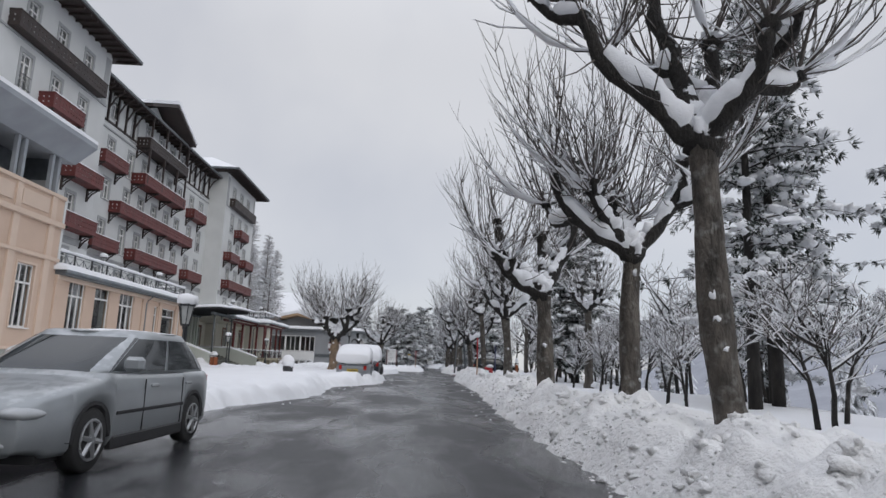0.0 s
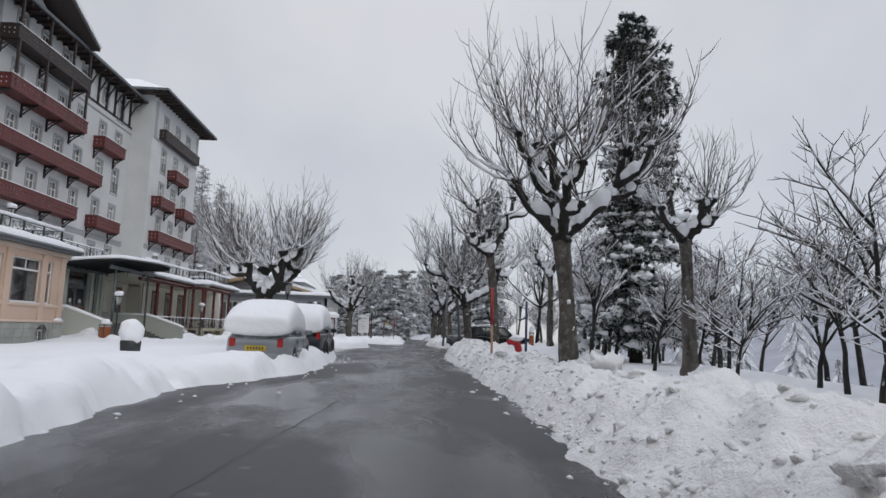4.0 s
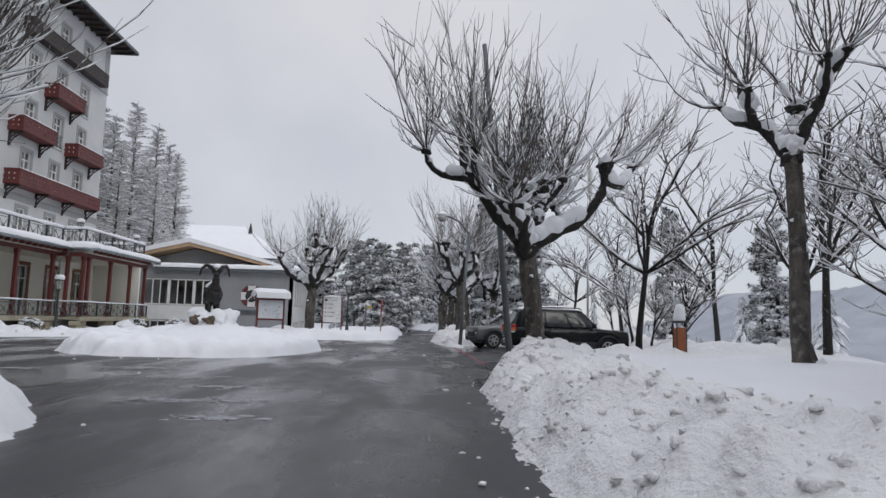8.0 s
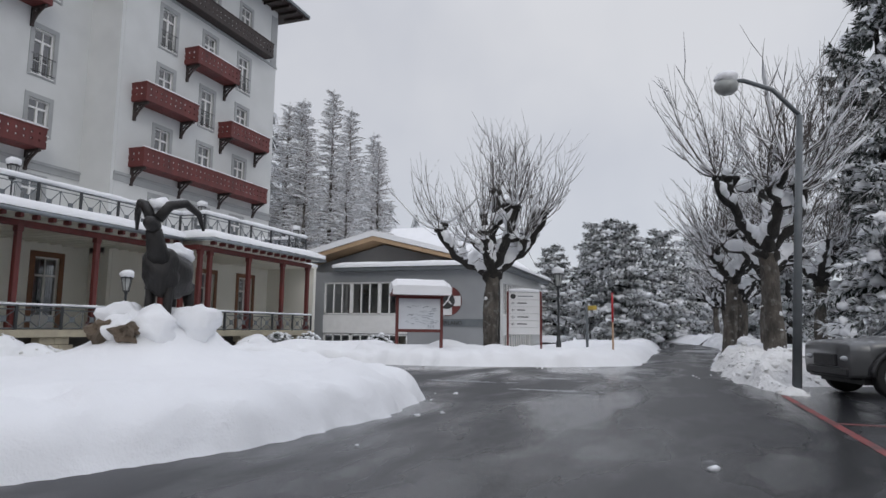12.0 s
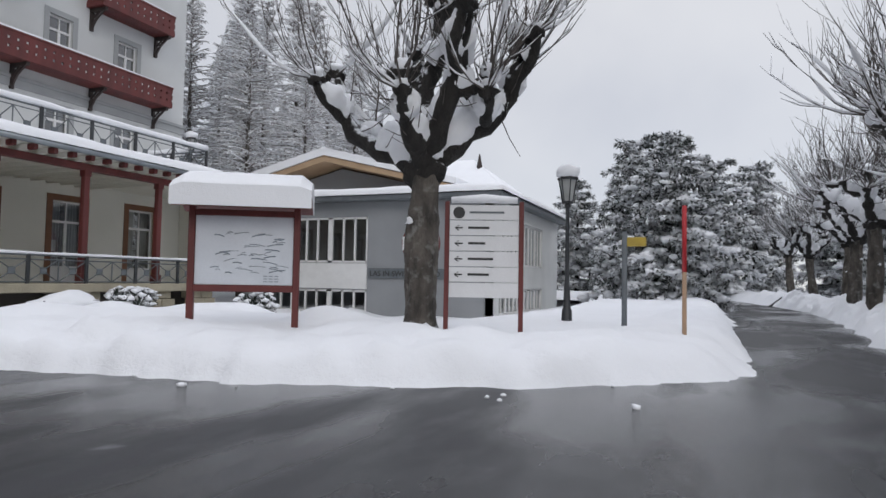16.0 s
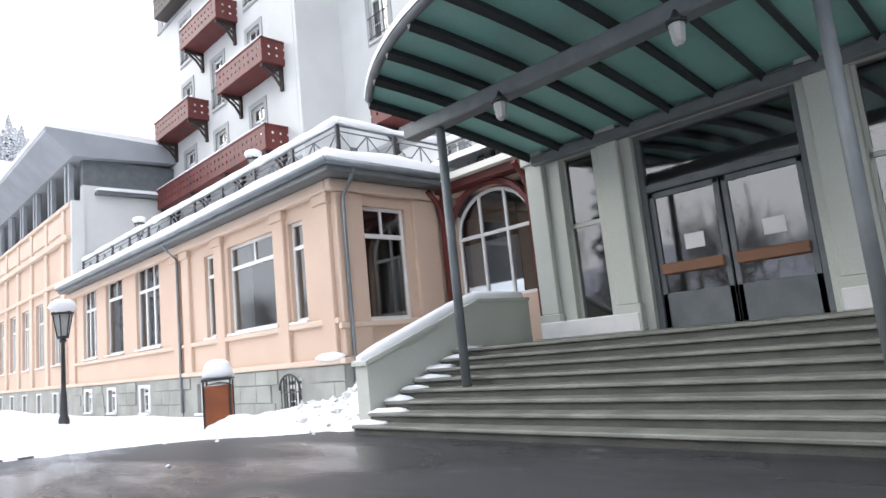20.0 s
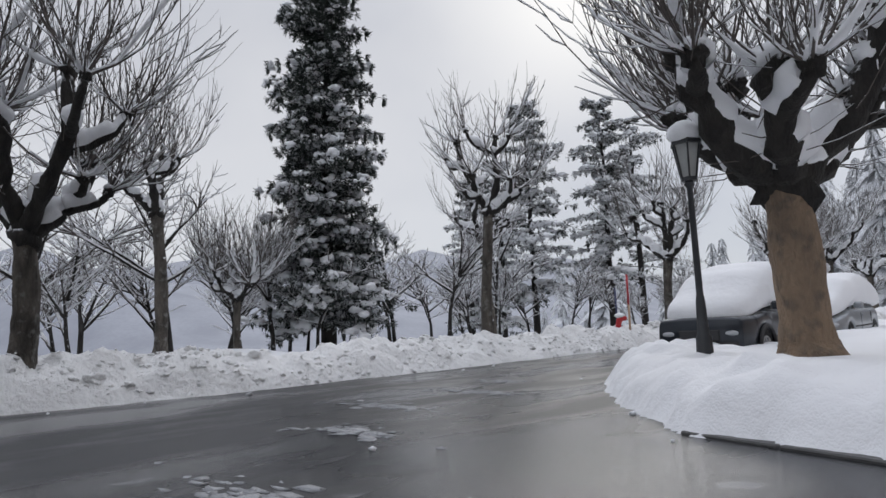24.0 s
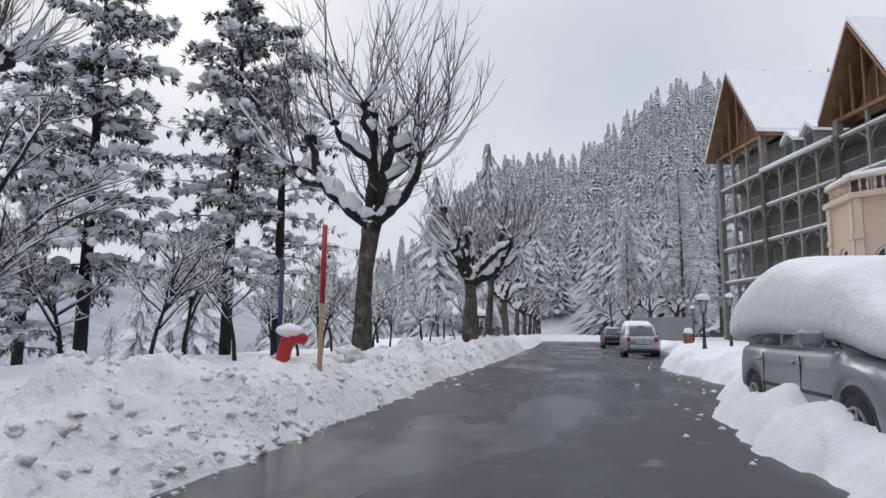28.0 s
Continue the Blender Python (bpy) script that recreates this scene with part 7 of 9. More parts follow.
for y in (54.9,):
    part("downpipe", Geo().tube([(PX + 0.6, y, 5.3), (PX + 0.45, y, 5.0), (PX + 0.12, y, 4.7), (PX + 0.12, y, 0)], 0.045, 8), ZINC, peach, "zinc downpipe", True)
part("downpipe", Geo().tube([(-19.35, 64.0, 5.3), (-19.35, 63.8, 5.0), (-19.35, 63.48, 4.7), (-19.35, 63.48, 0)], 0.045, 8), ZINC, peach, "zinc downpipe", True)
g = roof_snow(Geo(), -25.8, 42.8, PX + 0.62, 64.05, 5.38, 0.46, 7)
part("roof_snow", g, SNOW_ROOF, peach, "thick snow on the roof edge", True)
railing("terrace_railing", (PX - 0.35, 43.5), (PX - 0.35, 63.2), 5.4, 1.1)
railing("terrace_railing", (PX - 0.35, 63.2), (-23.0, 63.2), 5.4, 1.1)
railing("terrace_railing", (-23.0, 63.2), (-23.0, 66.6), 5.4, 1.1)
for x, y in ((-19.9, 49.5), (-19.9, 58.6)):
    lantern_post("terrace_lamp", Matrix.Translation((x, y, 5.4)), 1.75, True, "small dark lantern on the roof terrace")
# link with the arched window
link = thing("entrance_link", None, "recessed link with a tall arched white window and oxblood timber", "building", "", "structure")
part("link_wall", wall_geo(Geo(), 63.3, 66.7, -0.4, 5.3, [(63.7, 66.1, 2.2, 4.9)], east(-22.6), 0.3), PEACH, link)
aw = part("arched_window", Geo().rbox(-22.78, 63.7, 2.2, -22.7, 63.78, 4.4, 0.01).rbox(-22.78, 66.02, 2.2, -22.7, 66.1, 4.4, 0.01).rbox(-22.78, 63.7, 2.2, -22.7, 66.1, 2.28, 0.01).rbox(-22.78, 63.7, 3.75, -22.69, 66.1, 3.84, 0.01)
          .rbox(-22.78, 64.45, 2.2, -22.7, 64.53, 4.75, 0.01).rbox(-22.78, 65.27, 2.2, -22.7, 65.35, 4.75, 0.01).tube([(-22.74, 64.9 + 1.18 * math.cos(a), 3.85 + 1.0 * math.sin(a)) for a in [math.pi * k / 14 for k in range(15)]], 0.05, 6), WHITE_PAINT, link, "white arched window frame")
part("pane", Geo().quad((-22.74, 63.7, 2.2), (-22.74, 66.1, 2.2), (-22.74, 66.1, 4.9), (-22.74, 63.7, 4.9)), GLASS, aw).visible_shadow = False
part("room_wall", Geo().box(-25.6, 63.4, -0.4, -25.5, 66.7, 5.3), ROOM_SHADE, link)
for y in (63.55, 66.35):
    part("timber_post", Geo().rbox(-22.6, y - 0.12, 1.3, -22.35, y + 0.12, 5.1, 0.02).tube([(-22.45, y, 4.2), (-22.2, y, 4.8), (-21.9, y, 5.05)], 0.07, 6), RED_WOOD, link, "oxblood timber post")
part("timber_arch", Geo().tube([(-22.5, 64.95 + 1.32 * math.cos(a), 3.85 + 1.15 * math.sin(a)) for a in [math.pi * k / 14 for k in range(15)]], 0.09, 6), RED_WOOD, link)
part("timber_beam", Geo().rbox(-22.6, 63.4, 5.0, -22.2, 66.7, 5.2, 0.02), RED_WOOD, link)
part("link_roof", Geo().box(-26, 63.9, 5.2, -22.0, 66.8, 5.36), CREAM_WALL, link)
part("roof_snow", roof_snow(Geo(), -25.9, 63.8, -21.9, 74.6, 5.6, 0.3, 8), SNOW_ROOF, link, "snow on the flat roof", True)
part("parapet", Geo().rbox(-22.1, 66.5, 5.3, -21.7, 74.6, 5.62, 0.03).box(-26, 66.6, 5.3, -22.1, 74.5, 5.6), GREEN_GREY, entrance)
railing("terrace_railing", (-22.3, 66.8), (-22.3, 74.6), 5.7, 0.95)

# ashlar blocks of the dining wing's base
random.seed(61)


def ashlar(y0, y1, z0, z1, holes, at, parent):
    z, row = z0, 0
    while z < z1 - 0.05:
        h = min(0.44, z1 - z)
        y = y0 - (0.0 if row % 2 else 0.35)
        while y < y1 - 0.02:
            w = rnd(0.7, 1.15)
            a, b = max(y, y0), min(y + w, y1)
            y += w
            if b - a < 0.15 or any(a < q and b > p and z < s_ and z + h > r_ for p, q, r_, s_ in holes):
                continue
            part("stone_block", Geo().rbox(0.0, a + 0.008, z + 0.008, 0.035, b - 0.008, z + h - 0.008, 0.012), PLINTH, parent, at=at)
        z += h
        row += 1


ashlar(43.2, 63.4, -0.2, 1.03, [(p - 0.05, q + 0.05, r_ - 0.05, s_ + 0.05) for p, q, r_, s_ in low], Matrix.Translation((PX + 0.06, 0, 0)), peach)
ashlar(-22.6, PX, -0.2, 1.03, [], Matrix.Translation((0, 63.36, 0)) @ Matrix.Rotation(radians(90), 4, "Z") @ Matrix.Scale(-1, 4, (0, 1, 0)), peach)
grille = part("window_grille", Geo().tube([(PX + 0.14, 61.2 + 0.46 * math.cos(a), 0.55 + 0.36 * math.sin(a)) for a in [math.pi * k / 12 for k in range(13)]], 0.025, 6), IRON, peach, "black iron window grille")
for k in range(7):
    yk = 60.80 + 0.133 * k
    part("grille_bar", Geo().tube([(PX + 0.13, yk, -0.1), (PX + 0.13, yk, 0.55 + 0.36 * math.sqrt(max(0.0, 1 - ((yk - 61.2) / 0.46) ** 2)))], 0.013, 5), IRON, grille)
for z in (0.15, 0.5):
    part("grille_rail", Geo().tube([(PX + 0.13, 60.74, z), (PX + 0.13, 61.66, z)], 0.013, 5), IRON, grille)
part("ledge_snow", Geo().lump((PX + 0.09, 62.9, 1.22), (0.12, 0.5, 0.10), 3, 0.3, 2), SNOW, peach, smooth=True)
part("ledge_snow", Geo().lump((-19.9, 63.5, 1.22), (0.4, 0.12, 0.09), 4, 0.3, 2), SNOW, peach, smooth=True)


# ---------------------------------------------------------------- peach ballroom with loggia, bay, chalet block
hall = thing("ballroom_wing", None, "two-storey peach ballroom wing with an open loggia under grey eaves", "building", "", "structure")
HY0, HY1 = 16.5, 43.0
hw = [(HY1 - 2.6 - 3.05 * i, 1.5) for i in range(8)]
holes = [(y - w / 2, y + w / 2, 2.15, 5.3) for y, w in hw]
lows = [(y - 0.4, y + 0.4, -0.1, 0.8) for y, w in hw]
part("hall_wall", wall_geo(Geo(), HY0, HY1, 1.05, 9.15, holes, east(PX), 0.5), PEACH, hall)
part("stone_base", wall_geo(Geo(), HY0, HY1, -0.6, 1.05, lows, east(PX + 0.06), 0.5), PLINTH, hall)
for y, w in hw:
    window_unit(hall, PX, y, 2.15, w, 3.15, 0, "triple", PEACH_LIGHT, 0.12, curtain=0.6)
    window_unit(hall, PX + 0.06, y, -0.1, 0.8, 0.9, 0, "casement", WHITE_PAINT, 0.08)
    part("parapet_panel", Geo().rbox(PX - 0.02, y - 1.15, 8.15, PX + 0.05, y + 1.15, 8.95, 0.02), PEACH_LIGHT, hall)
    for q_ in (-0.42, 0.42):
        part("loggia_post", shared("lgp", lambda: Geo().rbox(-0.11, -0.11, 9.36, 0.11, 0.11, 11.5, 0.015).mesh("loggia_post", EAVE_GREY)), None, hall, at=Matrix.Translation((PX - 0.22, y + 1.52 + q_ * 0.7, 0)))
part("parapet_cap", Geo().rbox(PX - 0.55, HY0, 9.15, PX + 0.12, HY1, 9.36, 0.03), PEACH_LIGHT, hall)
part("loggia_back", Geo().box(PX - 2.6, HY0, 9.1, PX - 2.4, HY1 - 0.5, 11.6), GREY_STEEL, hall, "dark grey loggia back wall")
for i in range(9):
    y = HY1 - 1.05 - 3.05 * i
    part("pilaster", shared("hp", lambda: Geo().rbox(-0.02, -0.25, 1.2, 0.12, 0.25, 7.6, 0.02).rbox(-0.02, -0.22, 7.9, 0.10, 0.22, 9.14, 0.02).mesh("pilaster", PEACH_LIGHT)), None, hall, at=Matrix.Translation((PX, y, 0)))
part("cornice", Geo().rbox(PX - 0.02, HY0, 5.75, PX + 0.16, HY1, 5.95, 0.03).rbox(PX - 0.02, HY0, 7.6, PX + 0.22, HY1, 7.88, 0.03).rbox(PX - 0.02, HY0, 1.05, PX + 0.12, HY1, 1.2, 0.02), PEACH_LIGHT, hall)
part("end_wall", Geo().box(-30, HY1 - 0.4, 5.0, PX - 0.5, HY1 + 0.03, 10.2).box(PX - 0.5, HY1 + 0.004, 5.0, PX + 0.02, HY1 + 0.2, 9.4), WHITE_WALL, hall, "pale rendered end wall")
part("end_band", Geo().box(-30, HY1 - 0.3, 10.2, PX - 0.5, HY1 + 0.05, 11.45), GREY_STEEL, hall)
part("ledge_snow", roof_snow(Geo(), -25, HY1 - 0.2, PX - 1.0, HY1 + 0.5, 9.9, 0.22, 4), SNOW_ROOF, hall, smooth=True)
part("ledge", Geo().box(-25, HY1 - 0.1, 9.75, PX - 1.0, HY1 + 0.45, 9.9), GREY_STEEL, hall)
part("room_wall", Geo().box(-24.1, HY0, -0.5, -24, HY1 - 0.5, 11.3).box(-24, HY0, 8.9, PX - 0.5, HY1 - 0.5, 9.08), ROOM_SHADE, hall)
part("eaves", Geo().prism([(PX + 1.1, 12.35), (PX + 1.1, 12.6), (-30, 12.25), (-30, 11.95), (PX - 0.6, 11.4), (PX, 11.4)], HY0 - 0.6, HY1 + 0.5, 1), EAVE_GREY, hall, "pale grey coved eaves")
part("roof_snow", Geo().prism([(PX + 1.12, 12.6), (PX + 1.1, 12.8), (-30, 12.6), (-30, 12.25)], HY0 - 0.6, HY1 + 0.5, 1), SNOW_ROOF, hall)

bay = thing("bay_pavilion", None, "polygonal peach bay with arched windows and a white balustrade", "building", "", "structure")
BC, BR = Vector((-18.3, 13.2, 0)), 4.1
corners = [Vector((BC.x + BR * math.cos(a), BC.y + BR * math.sin(a), 0)) for a in [radians(-112.5 + 45 * k) for k in range(6)]]
for a, b in zip(corners, corners[1:]):
    ln, turn = (b - a).length, math.degrees(math.atan2(b.y - a.y, b.x - a.x)) - 90
    mid = (a + b) / 2
    at = facing(mid.x, mid.y, 0, turn)
    loc = lambda u, z, d: (-d, u, z)
    wl_ = part("bay_wall", wall_geo(Geo(), -ln / 2, ln / 2, 1.2, 8.2, [(-0.85, 0.85, 2.3, 5.6)], loc, 0.4), PEACH, bay, at=at)
    part("stone_base", Geo().box(-0.4, -ln / 2, -0.6, 0.05, ln / 2, 1.2), PLINTH, wl_)
    fr = Geo()
    for u in (-0.82, -0.3, 0.3, 0.82):
        fr.box(-0.2, u - 0.05, 2.3, -0.12, u + 0.05, 5.5)
    for z in (2.35, 4.3, 4.75):
        fr.box(-0.2, -0.85, z - 0.05, -0.12, 0.85, z + 0.05)
    fr.tube([(-0.16, 0.8 * math.cos(t_), 4.75 + 0.8 * math.sin(t_)) for t_ in [math.pi * k / 12 for k in range(13)]], 0.06, 6)
    w_ = part("arched_window", fr, WHITE_PAINT, wl_, "arched window with white tracery")
    part("spandrel", Geo().prism([(0.85, 5.6), (0.85, 4.75)] + [(0.84 * math.cos(t_), 4.75 + 0.84 * math.sin(t_)) for t_ in [math.pi / 2 * k / 8 for k in range(9)]], -0.25, 0.0, 0), PEACH, wl_)
    part("spandrel", Geo().prism([(-x_, z_) for x_, z_ in [(0.85, 5.6), (0.85, 4.75)] + [(0.84 * math.cos(t_), 4.75 + 0.84 * math.sin(t_)) for t_ in [math.pi / 2 * k / 8 for k in range(9)]]], -0.25, 0.0, 0), PEACH, wl_)
    part("pane", Geo().quad((-0.17, -0.85, 2.3), (-0.17, 0.85, 2.3), (-0.17, 0.85, 5.6), (-0.17, -0.85, 5.6)), GLASS, wl_).visible_shadow = False
    part("cornice", Geo().rbox(-0.3, -ln / 2 - 0.08, 8.0, 0.25, ln / 2 + 0.08, 8.3, 0.03).rbox(-0.2, -ln / 2, 1.1, 0.14, ln / 2, 1.3, 0.03).rbox(-0.2, -ln / 2, 9.0, 0.12, ln / 2, 9.18, 0.03), PEACH_LIGHT, wl_)
    for k in range(8):
        part("baluster", shared("bal", lambda: Geo().lathe([(0.06, 0), (0.04, 0.1), (0.085, 0.3), (0.04, 0.55), (0.06, 0.66)], 8).mesh("baluster", PEACH_LIGHT)), None, wl_, at=Matrix.Translation((-0.05, -ln / 2 + 0.35 + (ln - 0.7) * k / 7, 8.32)))
    for s in (-1, 1):
        part("pilaster", Geo().rbox(-0.1, s * (ln / 2 - 0.22) - 0.2, 1.3, 0.10, s * (ln / 2 - 0.22) + 0.2, 8.0, 0.02).rbox(-0.1, s * (ln / 2 - 0.22) - 0.24, 5.9, 0.16, s * (ln / 2 - 0.22) + 0.24, 6.2, 0.02), PEACH_LIGHT, wl_)
    part("snow_cap", Geo().tube([(-0.04, -ln / 2, 9.22), (-0.04, 0, 9.26), (-0.04, ln / 2, 9.22)], 0.14, 7), SNOW_ROOF, wl_, smooth=True)
part("bay_roof", Geo().prism([(c.x, c.y) for c in corners], 8.15, 8.25), GREY_RENDER, bay)
part("room_core", Geo().box(-20.5, 11.6, -0.5, -20.2, 15, 8.0), ROOM_SHADE, bay)
part("porch_roof", Geo().rbox(-18.5, 16.0, 1.25, -15.6, 19.0, 1.45, 0.02), GREY_STEEL, bay)
part("porch_snow", roof_snow(Geo(), -18.5, 15.9, -15.5, 19.1, 1.45, 0.25, 6), SNOW_ROOF, bay, smooth=True)

chalet = thing("chalet_block", Matrix.Translation((-16.25, -13.93, 0)) @ Matrix.Rotation(radians(12.1), 4, "Z"), "tall chalet-style block with timber loggias and steep snowy gables", "building", "", "structure")
FX = -0.9
lvl = [1.0, 6.2, 9.4, 12.5, 15.5]
# two gabled blocks with a lower gallery wing between them: first, last, top of the posts
WINGS = ((-4.1, 4.1, 18.7), (4.1, 14.4, 15.3), (14.4, 20.8, 16.7))
for ya, yb, zt in WINGS:
    part("chalet_wall", Geo().box(-17, ya, -0.5, FX - 2.0, yb, zt), CHALET_GREY, chalet)
    part("chalet_base", Geo().box(-17, ya, -0.5, FX, yb, 1.0), PLINTH, chalet)
    n = max(2, round((yb - ya) / 2.7))
    w = (yb - ya) / n
    for z in lvl[1:]:
        if z < zt + 0.3:
            part("gallery_floor", Geo().rbox(FX - 2.1, ya, z - 0.28, FX + 0.1, yb, z - 0.05, 0.02), CHALET_GREY, chalet)
            part("ledge_snow", Geo().tube([(FX + 0.05, ya, z), (FX + 0.05, yb, z)], 0.11, 6), SNOW_ROOF, chalet, "snow along the gallery edge", True)
    for k in range(n + 1):
        r_ = 0.26 if k in (0, n) else 0.14
        part("gallery_post", Geo().rbox(FX - r_, ya + k * w - r_, 0.5, FX + r_, ya + k * w + r_, zt + 0.1, 0.03), CHALET_GREY, chalet)
    for z, z2 in zip(lvl, lvl[1:] + [18.7]):
        if z2 > zt + 0.4:
            continue
        for k in range(n):
            y0, top = ya + k * w, z2 - z - 0.35
            g = Geo()
            g.tube([(0, 0.1, 1.0), (0, w - 0.1, 1.0)], 0.04, 5)
            for q_ in range(10):
                g.tube([(0, 0.25 + q_ * (w - 0.5) / 9, 0), (0, 0.25 + q_ * (w - 0.5) / 9, 1.0)], 0.018, 4, False)
            for e_, s_ in ((0.16, 1), (w - 0.16, -1)):
                g.tube([(0, e_, top - 0.8), (0, e_ + s_ * 0.25, top - 0.35), (0, e_ + s_ * 0.8, top)], 0.06, 5)
            part("gallery_rail", g, CHALET_GREY, chalet, at=Matrix.Translation((FX, y0, z)))
            window_unit(chalet, FX - 2.0, y0 + w / 2, z + 0.25, min(1.5, w * 0.55), min(2.3, top - 0.2), 0, "casement", None)
for c, wd, top, z0 in ((0.0, 5.0, 26.3, 18.7), (17.6, 3.9, 22.9, 16.6)):
    part("gable_front", Geo().prism([(c - wd + 0.9, z0), (c + wd - 0.9, z0), (c, top - 1.3)], FX - 1.5, FX - 1.2, 0), CHALET_WOOD, chalet, "timber gable front")
    part("gable_eaves", Geo().prism([(c - wd, z0 - 0.1), (c, top - 0.35), (c + wd, z0 - 0.1), (c + wd, z0 + 0.2), (c, top + 0.02), (c - wd, z0 + 0.2)], -16.5, 0.15, 0), CHALET_WOOD, chalet, "deep timber eaves")
    part("gable_snow", Geo().prism([(c - wd - 0.1, z0 + 0.22), (c, top + 0.04), (c + wd + 0.1, z0 + 0.22), (c + wd + 0.1, z0 + 0.6), (c, top + 0.45), (c - wd - 0.1, z0 + 0.6)], -16.5, 0.1, 0), SNOW_ROOF, chalet, "thick snow on the gable roof")
    part("tie_beam", Geo().rbox(FX - 0.1, c - wd + 0.6, z0 - 0.05, FX + 0.2, c + wd - 0.6, z0 + 0.25, 0.02), CHALET_WOOD, chalet)
    for k in (-0.66, -0.33, 0.0, 0.33, 0.66):
        part("gable_strut", Geo().tube([(FX + 0.05, c + k * wd, z0 + 0.1), (FX + 0.05, c + k * wd, z0 + (1 - abs(k)) * (top - z0) - 0.4)], 0.12, 5), CHALET_WOOD, chalet)
part("gallery_roof", Geo().prism([(FX + 0.5, 15.3), (FX + 0.5, 15.5), (-7.5, 19.0), (-7.5, 18.6)], 4.1, 14.4, 1), ROOF_DARK, chalet, "dark slope above the galleries")
part("eave_snow", Geo().tube([(FX + 0.45, 4.4, 15.52), (FX + 0.45, 14.3, 15.52)], 0.2, 7), SNOW_ROOF, chalet, "snow along the gallery eaves", True)
part("ridge_snow", Geo().prism([(-4.6, 17.75), (-4.6, 18.15), (-9.0, 19.6), (-9.0, 19.0)], 4.1, 14.4, 1), SNOW_ROOF, chalet, "snow on the upper roof")
for y in (6.6, 9.4):
    d_ = part("dormer", Geo().prism([(y - 0.75, 16.0), (y + 0.75, 16.0), (y + 0.75, 17.5), (y, 18.1), (y - 0.75, 17.5)], -5.0, -1.9, 0), CHALET_GREY, chalet, "small roof dormer")
    part("dormer_snow", Geo().prism([(y - 1.0, 17.4), (y, 18.2), (y + 1.0, 17.4), (y + 1.0, 17.7), (y, 18.55), (y - 1.0, 17.7)], -5.0, -1.6, 0), SNOW_ROOF, d_)
    part("dormer_window", Geo().rbox(-1.92, y - 0.4, 16.3, -1.85, y + 0.4, 17.4, 0.01), GLASS_CAR, d_, "dark dormer window")
part("link_wall", Geo().box(-30, 8.0, -0.5, -19.4, 16.5, 12.0), PEACH, chalet)
part("low_fence_wall", Geo().box(-17.4, -40, -0.4, -12, -39.4, 2.2), GREY_RENDER, chalet)

# ---------------------------------------------------------------- low grey pavilion
pav = thing("grey_pavilion", Matrix.Translation((0, 0, 0.5)), "low grey-rendered pavilion with white window bands and a snowy roof", "building", "", "structure")
part("front_wall", wall_geo(Geo(), -21.3, -8.0, -2.6, 4.35, [(-20.5, -14.2, 1.45, 3.65), (-20.5, -14.2, -0.95, 0.15)], south(101.5), 0.3), GREY_RENDER, pav)
part("white_band", Geo().box(-20.5, 101.46, 0.2, -14.2, 101.6, 1.42), WHITE_PAINT, pav, "white panels below the windows")
for i in range(3):
    x = -19.45 + 2.1 * i
    for z, h in ((1.45, 2.2), (-0.95, 1.1)):
        f = part("window", Geo().box(x - 1.05, 101.55, z, x - 0.93, 101.68, z + h).box(x + 0.93, 101.55, z, x + 1.05, 101.68, z + h).box(x - 1.05, 101.55, z, x + 1.05, 101.68, z + 0.1).box(x - 1.05, 101.55, z + h - 0.1, x + 1.05, 101.68, z + h).box(x - 0.36, 101.55, z, x - 0.28, 101.67, z + h).box(x + 0.28, 101.55, z, x + 0.36, 101.67, z + h), WHITE_PAINT, pav)
        part("pane", Geo().quad((x - 1, 101.62, z), (x + 1, 101.62, z), (x + 1, 101.62, z + h), (x - 1, 101.62, z + h)), GLASS, f).visible_shadow = False
part("side_wall", wall_geo(Geo(), 101.5, 115.0, -2.6, 4.35, [(102.6, 111.0, 1.45, 3.65), (102.6, 111.0, -0.9, 0.3)], east(-8.0), 0.3), WHITE_WALL, pav, "pale side wall with window bands")
for i in range(6):
    y = 103.3 + 1.4 * i
    for z, h in ((1.45, 2.2), (-0.9, 1.2)):
        f = part("window", Geo().box(-8.2, y - 0.7, z, -8.08, y - 0.6, z + h).box(-8.2, y + 0.6, z, -8.08, y + 0.7, z + h).box(-8.2, y - 0.7, z, -8.08, y + 0.7, z + 0.1).box(-8.2, y - 0.7, z + h - 0.1, -8.08, y + 0.7, z + h).box(-8.2, y - 0.05, z, -8.1, y + 0.05, z + h), WHITE_PAINT, pav)
        part("pane", Geo().quad((-8.15, y - 0.7, z), (-8.15, y + 0.7, z), (-8.15, y + 0.7, z + h), (-8.15, y - 0.7, z + h)), GLASS, f).visible_shadow = False
part("room_wall", Geo().box(-21, 105.0, -1.2, -10.5, 105.1, 4.3).box(-10.6, 105, -1.2, -10.5, 114.6, 4.3), ROOM_SHADE, pav)
part("flat_roof", Geo().rbox(-19.4, 100.8, 4.35, -7.4, 115.6, 4.6, 0.03), GREY_STEEL, pav)
part("roof_snow", roof_snow(Geo(), -19.5, 100.7, -7.3, 115.7, 4.6, 0.42, 11), SNOW_ROOF, pav, "thick snow on the flat roof", True)
part("gable_wall", Geo().prism([(-23.5, -1.0), (-23.5, 4.9), (-17.2, 6.5), (-10.8, 5.0), (-10.8, -1.0)], 104.0, 104.3, 1), GREY_RENDER, pav)
part("gable_eaves", Geo().prism([(-25.2, 4.6), (-17.2, 6.6), (-10.2, 4.9), (-10.2, 5.15), (-17.2, 6.9), (-25.2, 4.9)], 102.2, 122, 1), SOFFIT_WOOD, pav, "pale timber eaves")
